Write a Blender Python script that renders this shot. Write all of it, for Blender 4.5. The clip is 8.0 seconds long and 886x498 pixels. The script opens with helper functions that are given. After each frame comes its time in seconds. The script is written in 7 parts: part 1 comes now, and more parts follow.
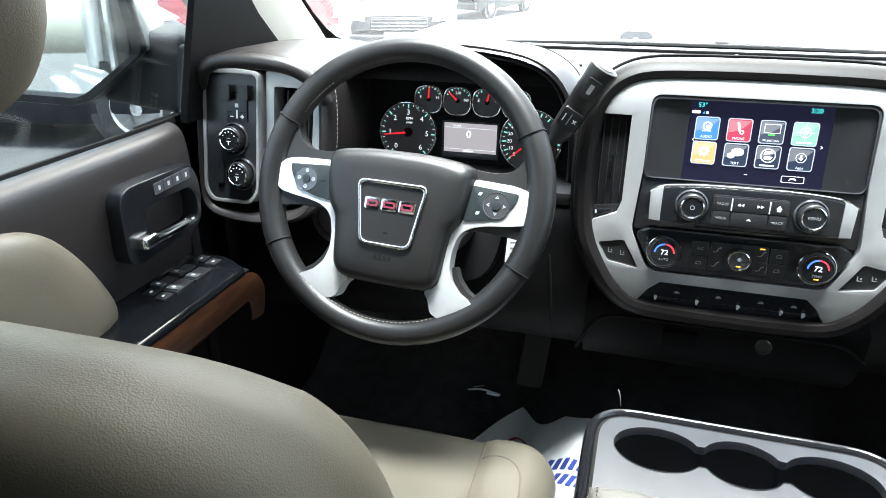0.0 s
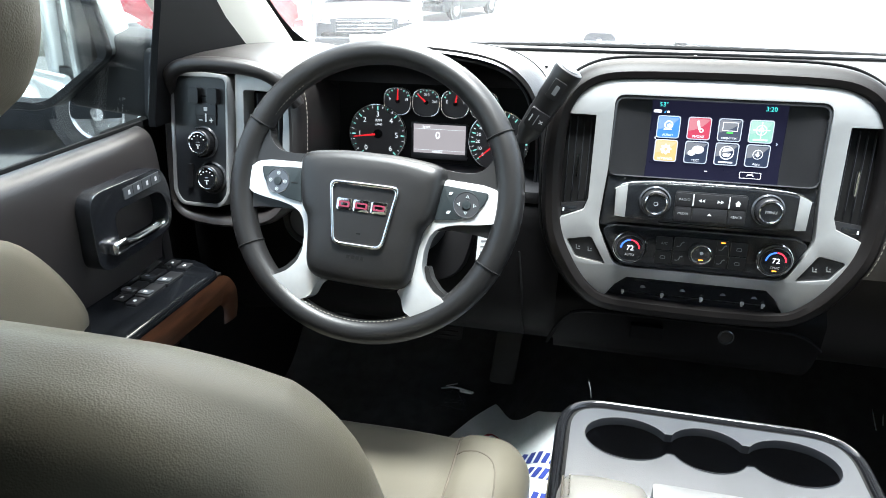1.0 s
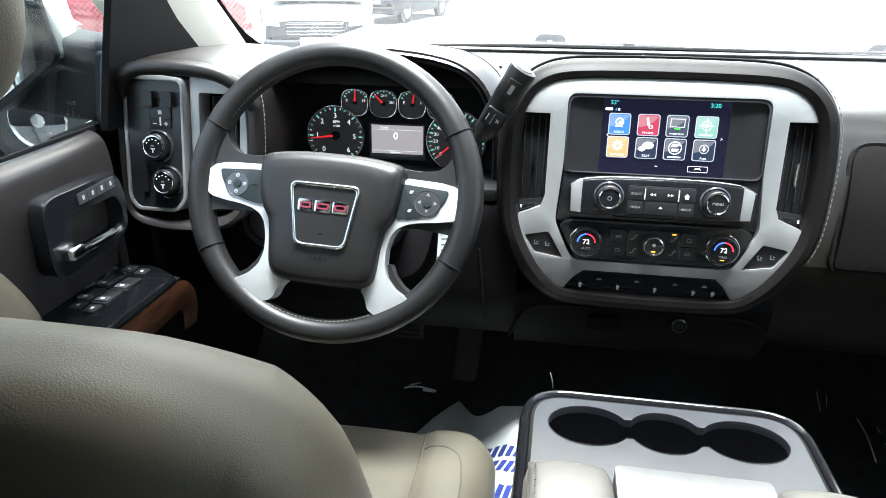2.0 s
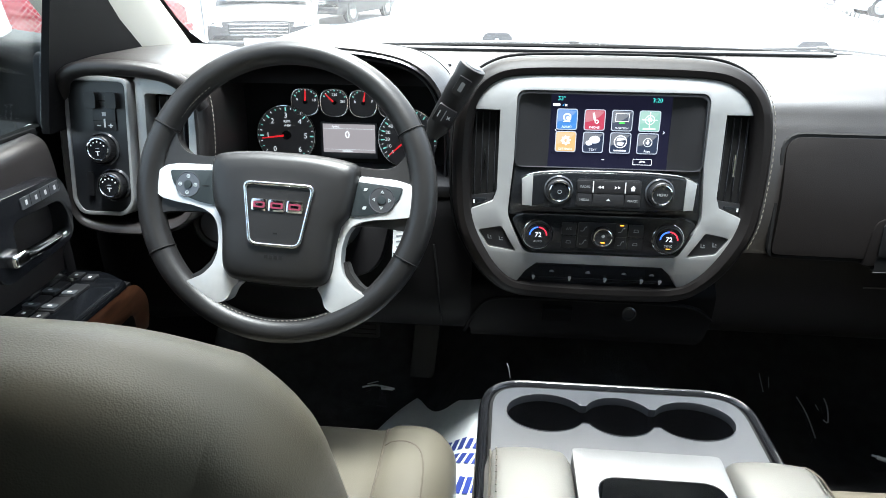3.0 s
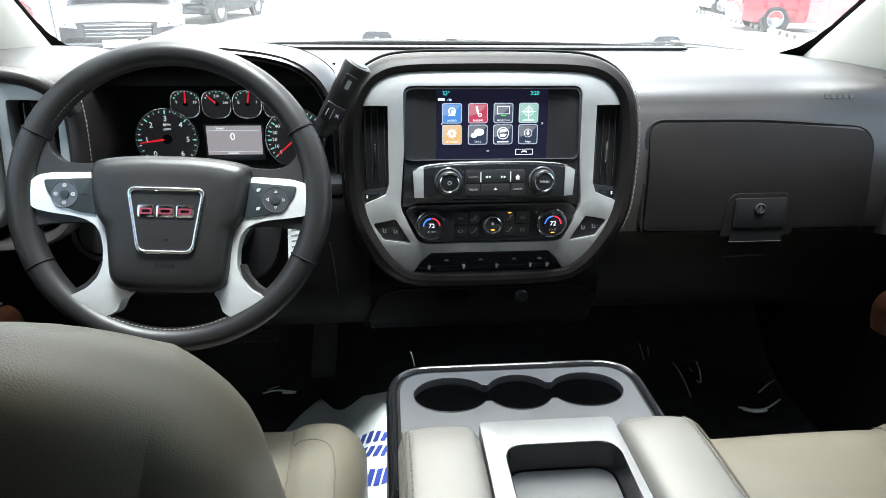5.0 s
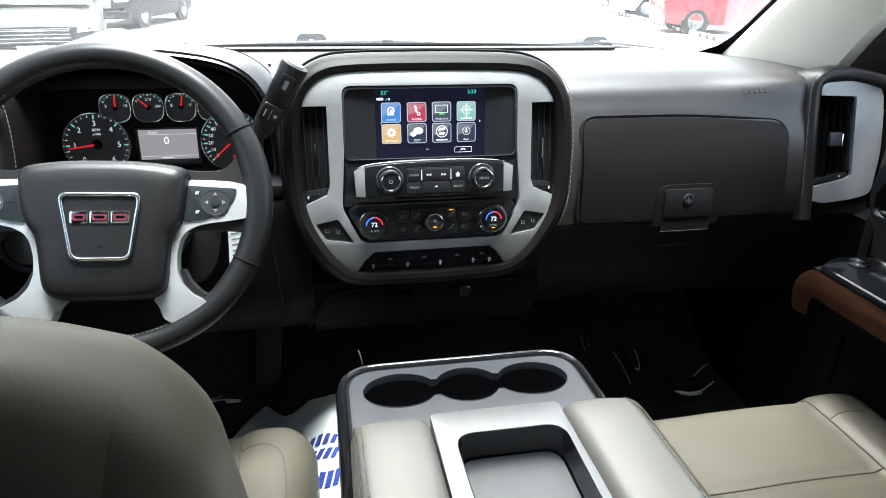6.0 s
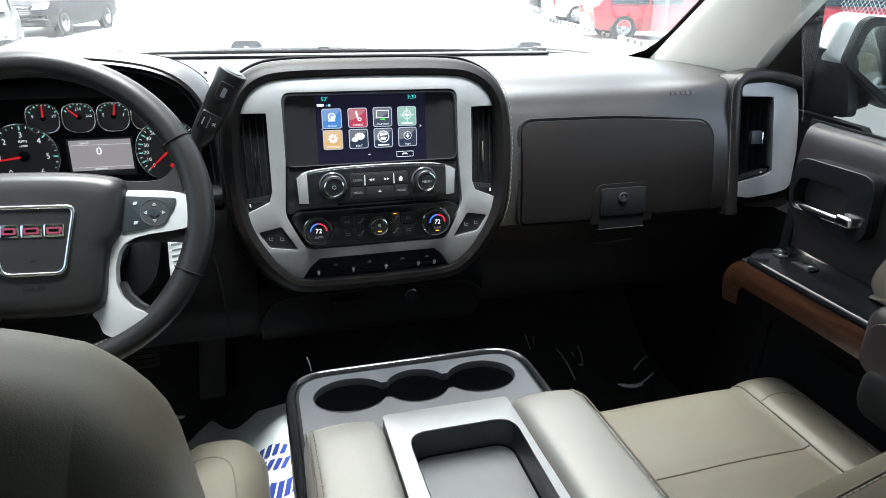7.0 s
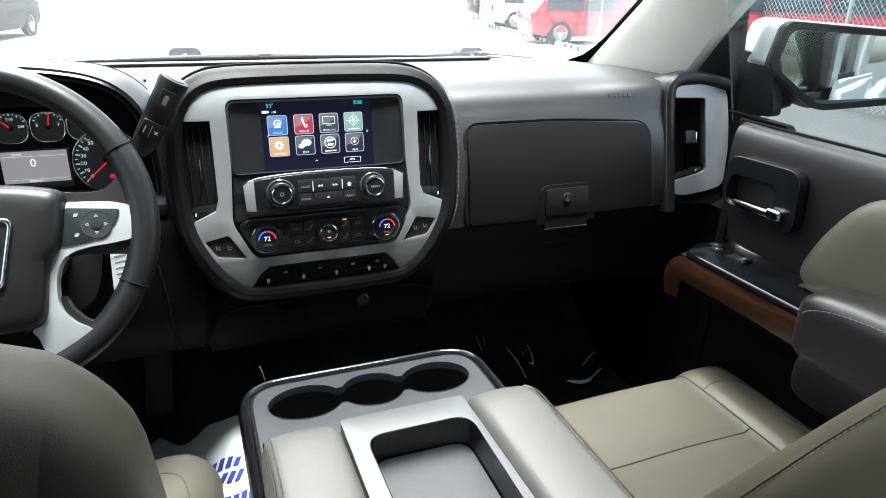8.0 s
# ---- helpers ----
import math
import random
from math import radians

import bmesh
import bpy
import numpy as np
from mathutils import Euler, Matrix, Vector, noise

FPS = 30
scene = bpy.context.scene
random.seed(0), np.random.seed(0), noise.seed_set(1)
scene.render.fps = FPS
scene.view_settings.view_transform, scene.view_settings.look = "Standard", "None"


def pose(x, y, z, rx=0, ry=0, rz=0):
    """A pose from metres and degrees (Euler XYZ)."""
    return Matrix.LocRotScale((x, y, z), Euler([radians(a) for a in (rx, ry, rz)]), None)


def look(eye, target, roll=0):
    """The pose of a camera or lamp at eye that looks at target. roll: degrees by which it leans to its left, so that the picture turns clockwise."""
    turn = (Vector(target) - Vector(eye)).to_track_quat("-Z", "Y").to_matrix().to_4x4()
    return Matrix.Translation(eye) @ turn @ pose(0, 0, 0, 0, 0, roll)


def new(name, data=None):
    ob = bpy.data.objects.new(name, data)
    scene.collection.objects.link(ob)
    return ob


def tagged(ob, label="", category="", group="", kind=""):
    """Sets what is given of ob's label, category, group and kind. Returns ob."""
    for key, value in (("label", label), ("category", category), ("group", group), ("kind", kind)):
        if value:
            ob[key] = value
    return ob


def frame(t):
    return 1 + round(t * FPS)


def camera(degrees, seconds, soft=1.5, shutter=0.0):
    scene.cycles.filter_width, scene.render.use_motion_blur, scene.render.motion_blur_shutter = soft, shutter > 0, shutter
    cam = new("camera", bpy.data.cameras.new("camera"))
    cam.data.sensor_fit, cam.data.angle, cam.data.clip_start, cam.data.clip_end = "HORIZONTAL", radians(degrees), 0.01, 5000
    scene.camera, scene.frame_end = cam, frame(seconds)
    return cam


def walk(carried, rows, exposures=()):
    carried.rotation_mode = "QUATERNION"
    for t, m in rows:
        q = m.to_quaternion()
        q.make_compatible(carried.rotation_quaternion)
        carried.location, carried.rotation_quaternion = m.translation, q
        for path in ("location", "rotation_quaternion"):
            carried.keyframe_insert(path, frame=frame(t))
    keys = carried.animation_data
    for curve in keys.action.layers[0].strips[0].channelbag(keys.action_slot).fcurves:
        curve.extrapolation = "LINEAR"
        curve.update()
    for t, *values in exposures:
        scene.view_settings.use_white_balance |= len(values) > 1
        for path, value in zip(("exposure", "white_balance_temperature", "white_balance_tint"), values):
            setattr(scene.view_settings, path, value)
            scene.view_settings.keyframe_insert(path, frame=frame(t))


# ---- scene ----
cam = camera(67.8, 8.0, 0.4)
PATH = [
    (0, (-0.158, 0.257, 1.125), (-0.673, 2.007, 0.307), -0.1),
    (0.5, (-0.157, 0.248, 1.127), (-0.633, 2.01, 0.311), -0.1),
    (1, (-0.157, 0.242, 1.128), (-0.584, 2.018, 0.314), -0.0),
    (1.5, (-0.159, 0.234, 1.128), (-0.523, 2.026, 0.318), 0.1),
    (3, (-0.163, 0.213, 1.127), (-0.319, 2.036, 0.32), 0.4),
    (3.5, (-0.165, 0.208, 1.127), (-0.238, 2.036, 0.319), 0.5),
    (4, (-0.166, 0.202, 1.128), (-0.157, 2.031, 0.319), 0.5),
    (4.5, (-0.17, 0.195, 1.13), (-0.078, 2.021, 0.321), 0.7),
    (6, (-0.18, 0.175, 1.124), (0.177, 1.975, 0.33), 1.1),
    (6.5, (-0.184, 0.169, 1.124), (0.261, 1.954, 0.34), 1.2),
    (7, (-0.187, 0.164, 1.124), (0.341, 1.931, 0.35), 1.3),
    (7.5, (-0.191, 0.159, 1.124), (0.417, 1.904, 0.359), 1.3),
    (8, (-0.196, 0.156, 1.124), (0.487, 1.878, 0.369), 1.4),
]
walk(cam, [(t, look(eye, target, roll)) for t, eye, target, roll in PATH],
     [(0.0, 3.16, 6300, 6), (2.0, 2.97, 6300, 6), (4.5, 2.68, 6300, 6), (8.0, 2.42, 6300, 6)])

# ---- light: overcast daylight ----
from mathutils.bvhtree import BVHTree

world = bpy.data.worlds.new("overcast_sky")
scene.world = world
world.use_nodes = True
wn, wl = world.node_tree.nodes, world.node_tree.links
sky = wn.new("ShaderNodeTexSky")
sky.sky_type = "NISHITA"
sky.sun_disc = False
sky.sun_elevation = radians(55)
sky.sun_rotation = radians(2)
sky.dust_density = 4.0
pale = wn.new("ShaderNodeHueSaturation")
pale.inputs["Saturation"].default_value = 0.6
cloud = wn.new("ShaderNodeTexNoise")
cloud.inputs["Scale"].default_value = 3.2
cloud.inputs["Detail"].default_value = 6
cloud_ramp = wn.new("ShaderNodeMapRange")
cloud_ramp.inputs["From Min"].default_value = 0.3
cloud_ramp.inputs["From Max"].default_value = 0.7
cloud_ramp.inputs["To Min"].default_value = 0.62
cloud_ramp.inputs["To Max"].default_value = 1.15
cloud_mix = wn.new("ShaderNodeVectorMath")
cloud_mix.operation = "SCALE"
wl.new(sky.outputs[0], pale.inputs["Color"])
wl.new(cloud.outputs["Fac"], cloud_ramp.inputs["Value"])
wl.new(pale.outputs[0], cloud_mix.inputs[0])
wl.new(cloud_ramp.outputs[0], cloud_mix.inputs["Scale"])
wl.new(cloud_mix.outputs[0], wn["Background"].inputs["Color"])
wn["Background"].inputs["Strength"].default_value = 0.15

sun = new("sun", bpy.data.lights.new("sun", "SUN"))
sun.data.energy = 3.0
sun.data.angle = radians(24)
sun.data.color = (0.98, 1.0, 1.0)
sun.matrix_world = look((0, 0, 0), (-0.02, 0.09, -1.0))


# ---- materials ----
def material(name, color, rough=0.5, metal=0.0, bump=None, tint=None, coat=0.0, spec=0.5, emit=None):
    """bump: kind, cells per metre, depth in metres. tint: patches per metre, share of change."""
    m = bpy.data.materials.new(name)
    m.use_nodes = True
    n, l = m.node_tree.nodes, m.node_tree.links
    b = n["Principled BSDF"]
    b.inputs["Base Color"].default_value = (*color, 1)
    b.inputs["Roughness"].default_value = rough
    b.inputs["Metallic"].default_value = metal
    b.inputs["Coat Weight"].default_value = coat
    b.inputs["Coat Roughness"].default_value = 0.08
    b.inputs["Specular IOR Level"].default_value = spec
    place = n.new("ShaderNodeTexCoord")
    if tint:
        grain = n.new("ShaderNodeTexNoise")
        grain.inputs["Scale"].default_value = tint[0]
        grain.inputs["Detail"].default_value = 5
        l.new(place.outputs["Object"], grain.inputs["Vector"])
        span = n.new("ShaderNodeMapRange")
        span.inputs["From Min"].default_value = 0.3
        span.inputs["From Max"].default_value = 0.7
        span.inputs["To Min"].default_value = 1 - tint[1]
        span.inputs["To Max"].default_value = 1 + tint[1]
        l.new(grain.outputs["Fac"], span.inputs["Value"])
        mix = n.new("ShaderNodeVectorMath")
        mix.operation = "SCALE"
        mix.inputs[0].default_value = color
        l.new(span.outputs[0], mix.inputs["Scale"])
        l.new(mix.outputs[0], b.inputs["Base Color"])
        wear = n.new("ShaderNodeMapRange")
        wear.inputs["To Min"].default_value = max(0.03, rough - 0.07)
        wear.inputs["To Max"].default_value = min(1.0, rough + 0.07)
        l.new(grain.outputs["Fac"], wear.inputs["Value"])
        l.new(wear.outputs[0], b.inputs["Roughness"])
    if bump:
        kind, scale, depth = bump
        if kind == "pebble":
            tex = n.new("ShaderNodeTexVoronoi")
            tex.feature = "SMOOTH_F1"
            tex.inputs["Smoothness"].default_value = 0.6
            out = tex.outputs["Distance"]
        else:
            tex = n.new("ShaderNodeTexNoise")
            tex.inputs["Detail"].default_value = 4
            out = tex.outputs["Fac"]
        tex.inputs["Scale"].default_value = scale
        warp = n.new("ShaderNodeTexNoise")
        warp.inputs["Scale"].default_value = scale * 0.35
        l.new(place.outputs["Object"], warp.inputs["Vector"])
        shift = n.new("ShaderNodeVectorMath")
        shift.operation = "MULTIPLY_ADD"
        shift.inputs[1].default_value = (0.7 / scale,) * 3
        l.new(warp.outputs["Color"], shift.inputs[0])
        l.new(place.outputs["Object"], shift.inputs[2])
        l.new(shift.outputs[0], tex.inputs["Vector"])
        bn = n.new("ShaderNodeBump")
        bn.inputs["Strength"].default_value = 1.0
        bn.inputs["Distance"].default_value = depth
        l.new(out, bn.inputs["Height"])
        l.new(bn.outputs[0], b.inputs["Normal"])
    if emit:
        b.inputs["Emission Color"].default_value = (*emit[0], 1)
        b.inputs["Emission Strength"].default_value = emit[1]
    return m


def clear_glass(name, tint=(1, 1, 1), rough=0.0, gloss=0.6, scatter=0.0):
    m = bpy.data.materials.new(name)
    m.use_nodes = True
    n, l = m.node_tree.nodes, m.node_tree.links
    n.remove(n["Principled BSDF"])
    see, shine, mix, edge, bend, span = (n.new("ShaderNode" + k) for k in ("BsdfTransparent", "BsdfGlossy", "MixShader", "LayerWeight", "Math", "MapRange"))
    see.inputs[0].default_value = (*tint, 1)
    shine.inputs["Roughness"].default_value = rough
    edge.inputs["Blend"].default_value = 0.5
    bend.operation = "POWER"
    bend.inputs[1].default_value = 4.0
    span.inputs["To Min"].default_value = 0.035
    span.inputs["To Max"].default_value = gloss
    l.new(edge.outputs["Facing"], bend.inputs[0])
    l.new(bend.outputs[0], span.inputs["Value"])
    l.new(span.outputs[0], mix.inputs[0])
    l.new(see.outputs[0], mix.inputs[1])
    l.new(shine.outputs[0], mix.inputs[2])
    last = mix
    # Mixes a pale translucent share evenly over the pane.
    if scatter:
        haze, veil = n.new("ShaderNodeBsdfTranslucent"), n.new("ShaderNodeMixShader")
        haze.inputs[0].default_value = (0.9, 0.9, 0.9, 1)
        veil.inputs[0].default_value = scatter
        l.new(mix.outputs[0], veil.inputs[1])
        l.new(haze.outputs[0], veil.inputs[2])
        last = veil
    l.new(last.outputs[0], n["Material Output"].inputs[0])
    return m


def wood_material():
    m = material("walnut_trim", (0.2, 0.075, 0.028), 0.3, coat=0.35)
    n, l = m.node_tree.nodes, m.node_tree.links
    place, stretch = n.new("ShaderNodeTexCoord"), n.new("ShaderNodeMapping")
    stretch.inputs["Scale"].default_value = (30, 5, 60)
    grain = n.new("ShaderNodeTexNoise")
    grain.inputs["Scale"].default_value = 2.2
    grain.inputs["Detail"].default_value = 7
    grain.inputs["Distortion"].default_value = 0.8
    ramp = n.new("ShaderNodeValToRGB")
    ramp.color_ramp.elements[0].position, ramp.color_ramp.elements[0].color = 0.3, (0.019, 0.0075, 0.004, 1)
    ramp.color_ramp.elements[1].position, ramp.color_ramp.elements[1].color = 0.7, (0.066, 0.027, 0.013, 1)
    l.new(place.outputs["Object"], stretch.inputs[0])
    l.new(stretch.outputs[0], grain.inputs["Vector"])
    l.new(grain.outputs["Fac"], ramp.inputs[0])
    l.new(ramp.outputs[0], n["Principled BSDF"].inputs["Base Color"])
    return m


door_vinyl = material("brown_door_vinyl", (0.024, 0.0208, 0.0202), 0.36, bump=("pebble", 900, 0.00012), tint=(7, 0.08))
# One seat leather in three tones, with backrest shade and armrest light coloured in.
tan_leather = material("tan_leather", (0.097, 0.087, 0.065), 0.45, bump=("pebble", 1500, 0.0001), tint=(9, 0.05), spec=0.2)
tan_arm_lit = material("lit_tan_leather", (0.2, 0.193, 0.176), 0.42, bump=("pebble", 900, 0.0001), tint=(11, 0.04))
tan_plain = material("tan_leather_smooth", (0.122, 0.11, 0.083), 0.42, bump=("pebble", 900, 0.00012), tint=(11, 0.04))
cream_vinyl = material("cream_vinyl", (0.68, 0.65, 0.56), 0.6, bump=("grain", 700, 0.0003), tint=(6, 0.04))
wheel_leather = material("wheel_leather", (0.0115, 0.0111, 0.0112), 0.38, bump=("pebble", 1100, 0.00007), tint=(14, 0.12), spec=0.42)
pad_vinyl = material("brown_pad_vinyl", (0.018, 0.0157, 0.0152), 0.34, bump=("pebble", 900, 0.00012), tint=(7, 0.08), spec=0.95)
# The pad's vinyl again, darkened so its colour carries the lower dash's shade.
shaded_vinyl = material("brown_vinyl_shaded", (0.0095, 0.0082, 0.0079), 0.42, bump=("pebble", 900, 0.00012), tint=(7, 0.08), spec=0.14)
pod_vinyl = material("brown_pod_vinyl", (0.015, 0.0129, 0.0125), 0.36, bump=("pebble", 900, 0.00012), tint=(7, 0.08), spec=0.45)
switch_face = material("blue_black_panel_face", (0.017, 0.0185, 0.021), 0.34, tint=(25, 0.1))
dash_dark = material("dark_dash_plastic", (0.0065, 0.0062, 0.0066), 0.6, bump=("grain", 900, 0.0002), tint=(8, 0.1), spec=0.07)
black_plastic = material("black_plastic", (0.012, 0.012, 0.0135), 0.42, bump=("grain", 1100, 0.0001), tint=(20, 0.1))
shelf_gloss = material("polished_black_shelf", (0.004, 0.0045, 0.0055), 0.13, tint=(25, 0.1), spec=0.3)
black_gloss = material("gloss_black", (0.01, 0.011, 0.013), 0.2, tint=(25, 0.1), coat=0.3)
deep_black = material("deep_black", (0.008, 0.008, 0.0082), 0.7, tint=(20, 0.15), spec=0.15)
outer_black = material("outside_black_plastic", (0.007, 0.0075, 0.0085), 0.6, bump=("grain", 500, 0.0002), tint=(12, 0.15), spec=0.22)
silver_trim = material("satin_silver_trim", (0.355, 0.36, 0.364), 0.38, metal=0.45, tint=(40, 0.04))
wheel_silver = material("brushed_wheel_silver", (0.52, 0.53, 0.535), 0.42, metal=0.5, bump=("grain", 260, 0.0001), tint=(60, 0.05))
chrome = material("chrome", (0.86, 0.87, 0.88), 0.08, metal=1.0, tint=(30, 0.03))
grey_panel = material("satin_grey_plastic", (0.056, 0.059, 0.067), 0.36, bump=("grain", 900, 0.00012), tint=(22, 0.07), metal=0.25)
edge_grey = material("polished_grey_edge", (0.075, 0.078, 0.085), 0.16, metal=0.5, tint=(35, 0.1))
tray_silver = material("satin_tray_silver", (0.19, 0.194, 0.2), 0.42, metal=0.5, bump=("grain", 260, 0.0001), tint=(40, 0.05))
rim_gloss = material("polished_dark_rim", (0.011, 0.0115, 0.013), 0.1, metal=0.0, coat=0.0, tint=(35, 0.1))
grey_mat = material("grey_rubber_mat", (0.15, 0.158, 0.168), 0.6, bump=("grain", 500, 0.0002), tint=(18, 0.07))
button_grey = material("dark_grey_button", (0.055, 0.06, 0.066), 0.45, tint=(40, 0.1))
carpet = material("black_carpet", (0.045, 0.045, 0.047), 0.95, bump=("grain", 700, 0.003), tint=(30, 0.3))
wood = wood_material()
stitch = material("pale_thread", (0.24, 0.222, 0.19), 0.8, tint=(200, 0.1))
seam_dark = material("seam_shadow_thread", (0.1, 0.085, 0.065), 0.8, tint=(80, 0.1))
white_mark = material("white_print", (0.62, 0.63, 0.64), 0.5, tint=(90, 0.05))
grey_mark = material("grey_print", (0.24, 0.25, 0.26), 0.5, tint=(90, 0.05))
paper = material("paper_floor_mat", (0.87, 0.9, 0.89), 0.7, bump=("grain", 40, 0.002), tint=(14, 0.05))
paper_blue = material("blue_print", (0.03, 0.05, 0.24), 0.6, tint=(60, 0.08))
paper_red = material("red_print", (0.35, 0.03, 0.05), 0.6, tint=(60, 0.08))
red_enamel = material("red_enamel", (0.16, 0.03, 0.05), 0.25, coat=0.5, tint=(60, 0.05))
film = clear_glass("plastic_film", (0.97, 0.97, 0.97), 0.12)
glass = clear_glass("window_glass", (0.86, 0.9, 0.89), gloss=0.95)
veiled_glass = clear_glass("veiled_windshield_glass", (0.82, 0.86, 0.85), scatter=0.03)
privacy_glass = clear_glass("privacy_glass", (0.2, 0.215, 0.215))
# Darker copy for the unseen left pane, added to hold back light there.
light_blocking_glass = clear_glass("light_blocking_glass", (0.06, 0.065, 0.065))
mirror_glass = material("mirror_glass", (0.8, 0.84, 0.83), 0.02, metal=1.0)


LIT = 0.27


def glow(name, color, strength):
    return material(name, tuple(0.2 * c for c in color), 0.4, emit=(color, strength * LIT))


# ---- building helpers ----
def thing(name, at, label, category, group="", kind=""):
    ob = new(name)
    ob.location = at
    ob.empty_display_size = 0.05
    return tagged(ob, label, category, group, kind)


def mesh_of(bm, name, sharp=38):
    bmesh.ops.remove_doubles(bm, verts=bm.verts, dist=1e-6)
    bmesh.ops.recalc_face_normals(bm, faces=bm.faces)
    for e in bm.edges:
        e.smooth = len(e.link_faces) == 2 and e.calc_face_angle(0) < radians(sharp)
    for f in bm.faces:
        f.smooth = True
    me = bpy.data.meshes.new(name)
    bm.to_mesh(me)
    bm.free()
    return me


def part(name, bm, mat, parent=None, label="", sharp=38):
    """One mesh object, built in world coordinates, under a thing or a part."""
    me = mesh_of(bm, name, sharp)
    me.materials.append(mat)
    ob = new(name, me)
    if parent is not None:
        ob.parent = parent
        if parent.type == "EMPTY":
            ob.matrix_parent_inverse = Matrix.Translation(-parent.location)
    return tagged(ob, label)


def solo(name, bm, mat, label, category, group="", kind="", sharp=38):
    return tagged(part(name, bm, mat, None, "", sharp), label, category, group, kind)


def flat(u, v, w):
    return Vector((u, v, w))


def frame_map(origin, right, up, out):
    o, r, p, q = Vector(origin), Vector(right).normalized(), Vector(up).normalized(), Vector(out).normalized()
    return lambda u, v, w=0.0: o + r * u + p * v + q * w


def box(lo, hi, r=0.004, seg=2, to=flat):
    bm = bmesh.new()
    bmesh.ops.create_cube(bm, size=1)
    for v in bm.verts:
        v.co = [a + (c + 0.5) * (b - a) for a, b, c in zip(lo, hi, v.co)]
    if r:
        r = min(r, 0.45 * min(b - a for a, b in zip(lo, hi)))
        bmesh.ops.bevel(bm, geom=bm.edges[:], offset=r, segments=seg, profile=0.6, affect="EDGES")
    for v in bm.verts:
        v.co = to(*v.co)
    return bm


def join(*bms):
    """Several pieces in one mesh."""
    out = bmesh.new()
    for b in bms:
        me = bpy.data.meshes.new("piece")
        b.to_mesh(me)
        b.free()
        out.from_mesh(me)
        bpy.data.meshes.remove(me)
    return out


def rounded(pts, r, n=4):
    """A polygon with rounded corners; r: one radius, or one for each corner."""
    out, k = [], len(pts)
    rs = r if isinstance(r, (list, tuple)) else [r] * k
    for i, p in enumerate(pts):
        p, a, b = Vector(p), Vector(pts[i - 1]), Vector(pts[(i + 1) % k])
        da, db = (a - p), (b - p)
        cut = min(rs[i], 0.48 * da.length, 0.48 * db.length)
        if cut < 1e-5:
            out.append((p.x, p.y))
            continue
        s, e = p + da.normalized() * cut, p + db.normalized() * cut
        for j in range(n + 1):
            f = j / n
            q = s * (1 - f) ** 2 + p * 2 * f * (1 - f) + e * f * f
            out.append((q.x, q.y))
    return out


def rect(u0, v0, u1, v1, r=0.0, n=4):
    return rounded([(u0, v0), (u1, v0), (u1, v1), (u0, v1)], r, n) if r else [(u0, v0), (u1, v0), (u1, v1), (u0, v1)]


def circle(u, v, r, n=24, ry=None):
    return [(u + r * math.cos(2 * math.pi * i / n), v + (ry or r) * math.sin(2 * math.pi * i / n)) for i in range(n)]


def plate(outer, w0, w1, to=flat, holes=(), bevel=0.0, seg=2, cuts=()):
    """A flat plate from w0 to w1 (its front), with holes through it; cuts: heights v where its faces are split, to follow a bend."""
    bm = bmesh.new()
    loops = []
    for loop in (outer, *holes):
        vs = [bm.verts.new((u, v, w1)) for u, v in loop]
        loops.append([bm.edges.new((vs[i - 1], vs[i])) for i in range(len(vs))])
    bmesh.ops.triangle_fill(bm, use_beauty=True, use_dissolve=False, edges=bm.edges[:], normal=(0, 0, 1))
    for c in cuts:
        bmesh.ops.bisect_plane(bm, geom=bm.verts[:] + bm.edges[:] + bm.faces[:], plane_co=(0, c, 0), plane_no=(0, 1, 0))
    for f in bm.faces:
        if f.normal.z < 0:
            f.normal_flip()
    if w0 != w1:
        got = bmesh.ops.extrude_face_region(bm, geom=bm.faces[:])
        moved = {v for v in got["geom"] if isinstance(v, bmesh.types.BMVert)}
        for v in bm.verts:
            v.co.z = w1 if v in moved else w0
        if bevel:
            rim = [e for e in bm.edges if len(e.link_faces) == 2 and all(abs(v.co.z - w1) < 1e-7 for v in e.verts)
                   and any(abs(f.normal.z) < 0.5 for f in e.link_faces)]
            bmesh.ops.recalc_face_normals(bm, faces=bm.faces)
            rim = [e for e in bm.edges if len(e.link_faces) == 2 and all(abs(v.co.z - w1) < 1e-7 for v in e.verts) and e.calc_face_angle(0) > 1]
            bmesh.ops.bevel(bm, geom=rim, offset=bevel, segments=seg, profile=0.6, affect="EDGES", clamp_overlap=True)
    for v in bm.verts:
        v.co = to(*v.co)
    return bm


def loft(rings, closed=True, caps=(False, False)):
    bm = bmesh.new()
    rows = [[bm.verts.new(p) for p in ring] for ring in rings]
    for a, b in zip(rows, rows[1:]):
        k = len(a)
        for i in range(k if closed else k - 1):
            j = (i + 1) % k
            bm.faces.new((a[i], a[j], b[j], b[i]))
    for flag, row in zip(caps, (rows[0], rows[-1])):
        if flag:
            bm.faces.new(row)
    return bm


def smooth_path(pts, n=6, closed=False):
    """Points along a smooth curve through pts."""
    P, out = [Vector(p) for p in pts], []
    k = len(P)
    for i in range(k if closed else k - 1):
        at = (lambda j: P[j % k]) if closed else (lambda j: P[max(0, min(k - 1, j))])
        a, b, c, d = at(i - 1), at(i), at(i + 1), at(i + 2)
        for j in range(n):
            t = j / n
            out.append(0.5 * (2 * b + (c - a) * t + (2 * a - 5 * b + 4 * c - d) * t * t + (3 * b - a - 3 * c + d) * t ** 3))
    if not closed:
        out.append(P[-1].copy())
    return out


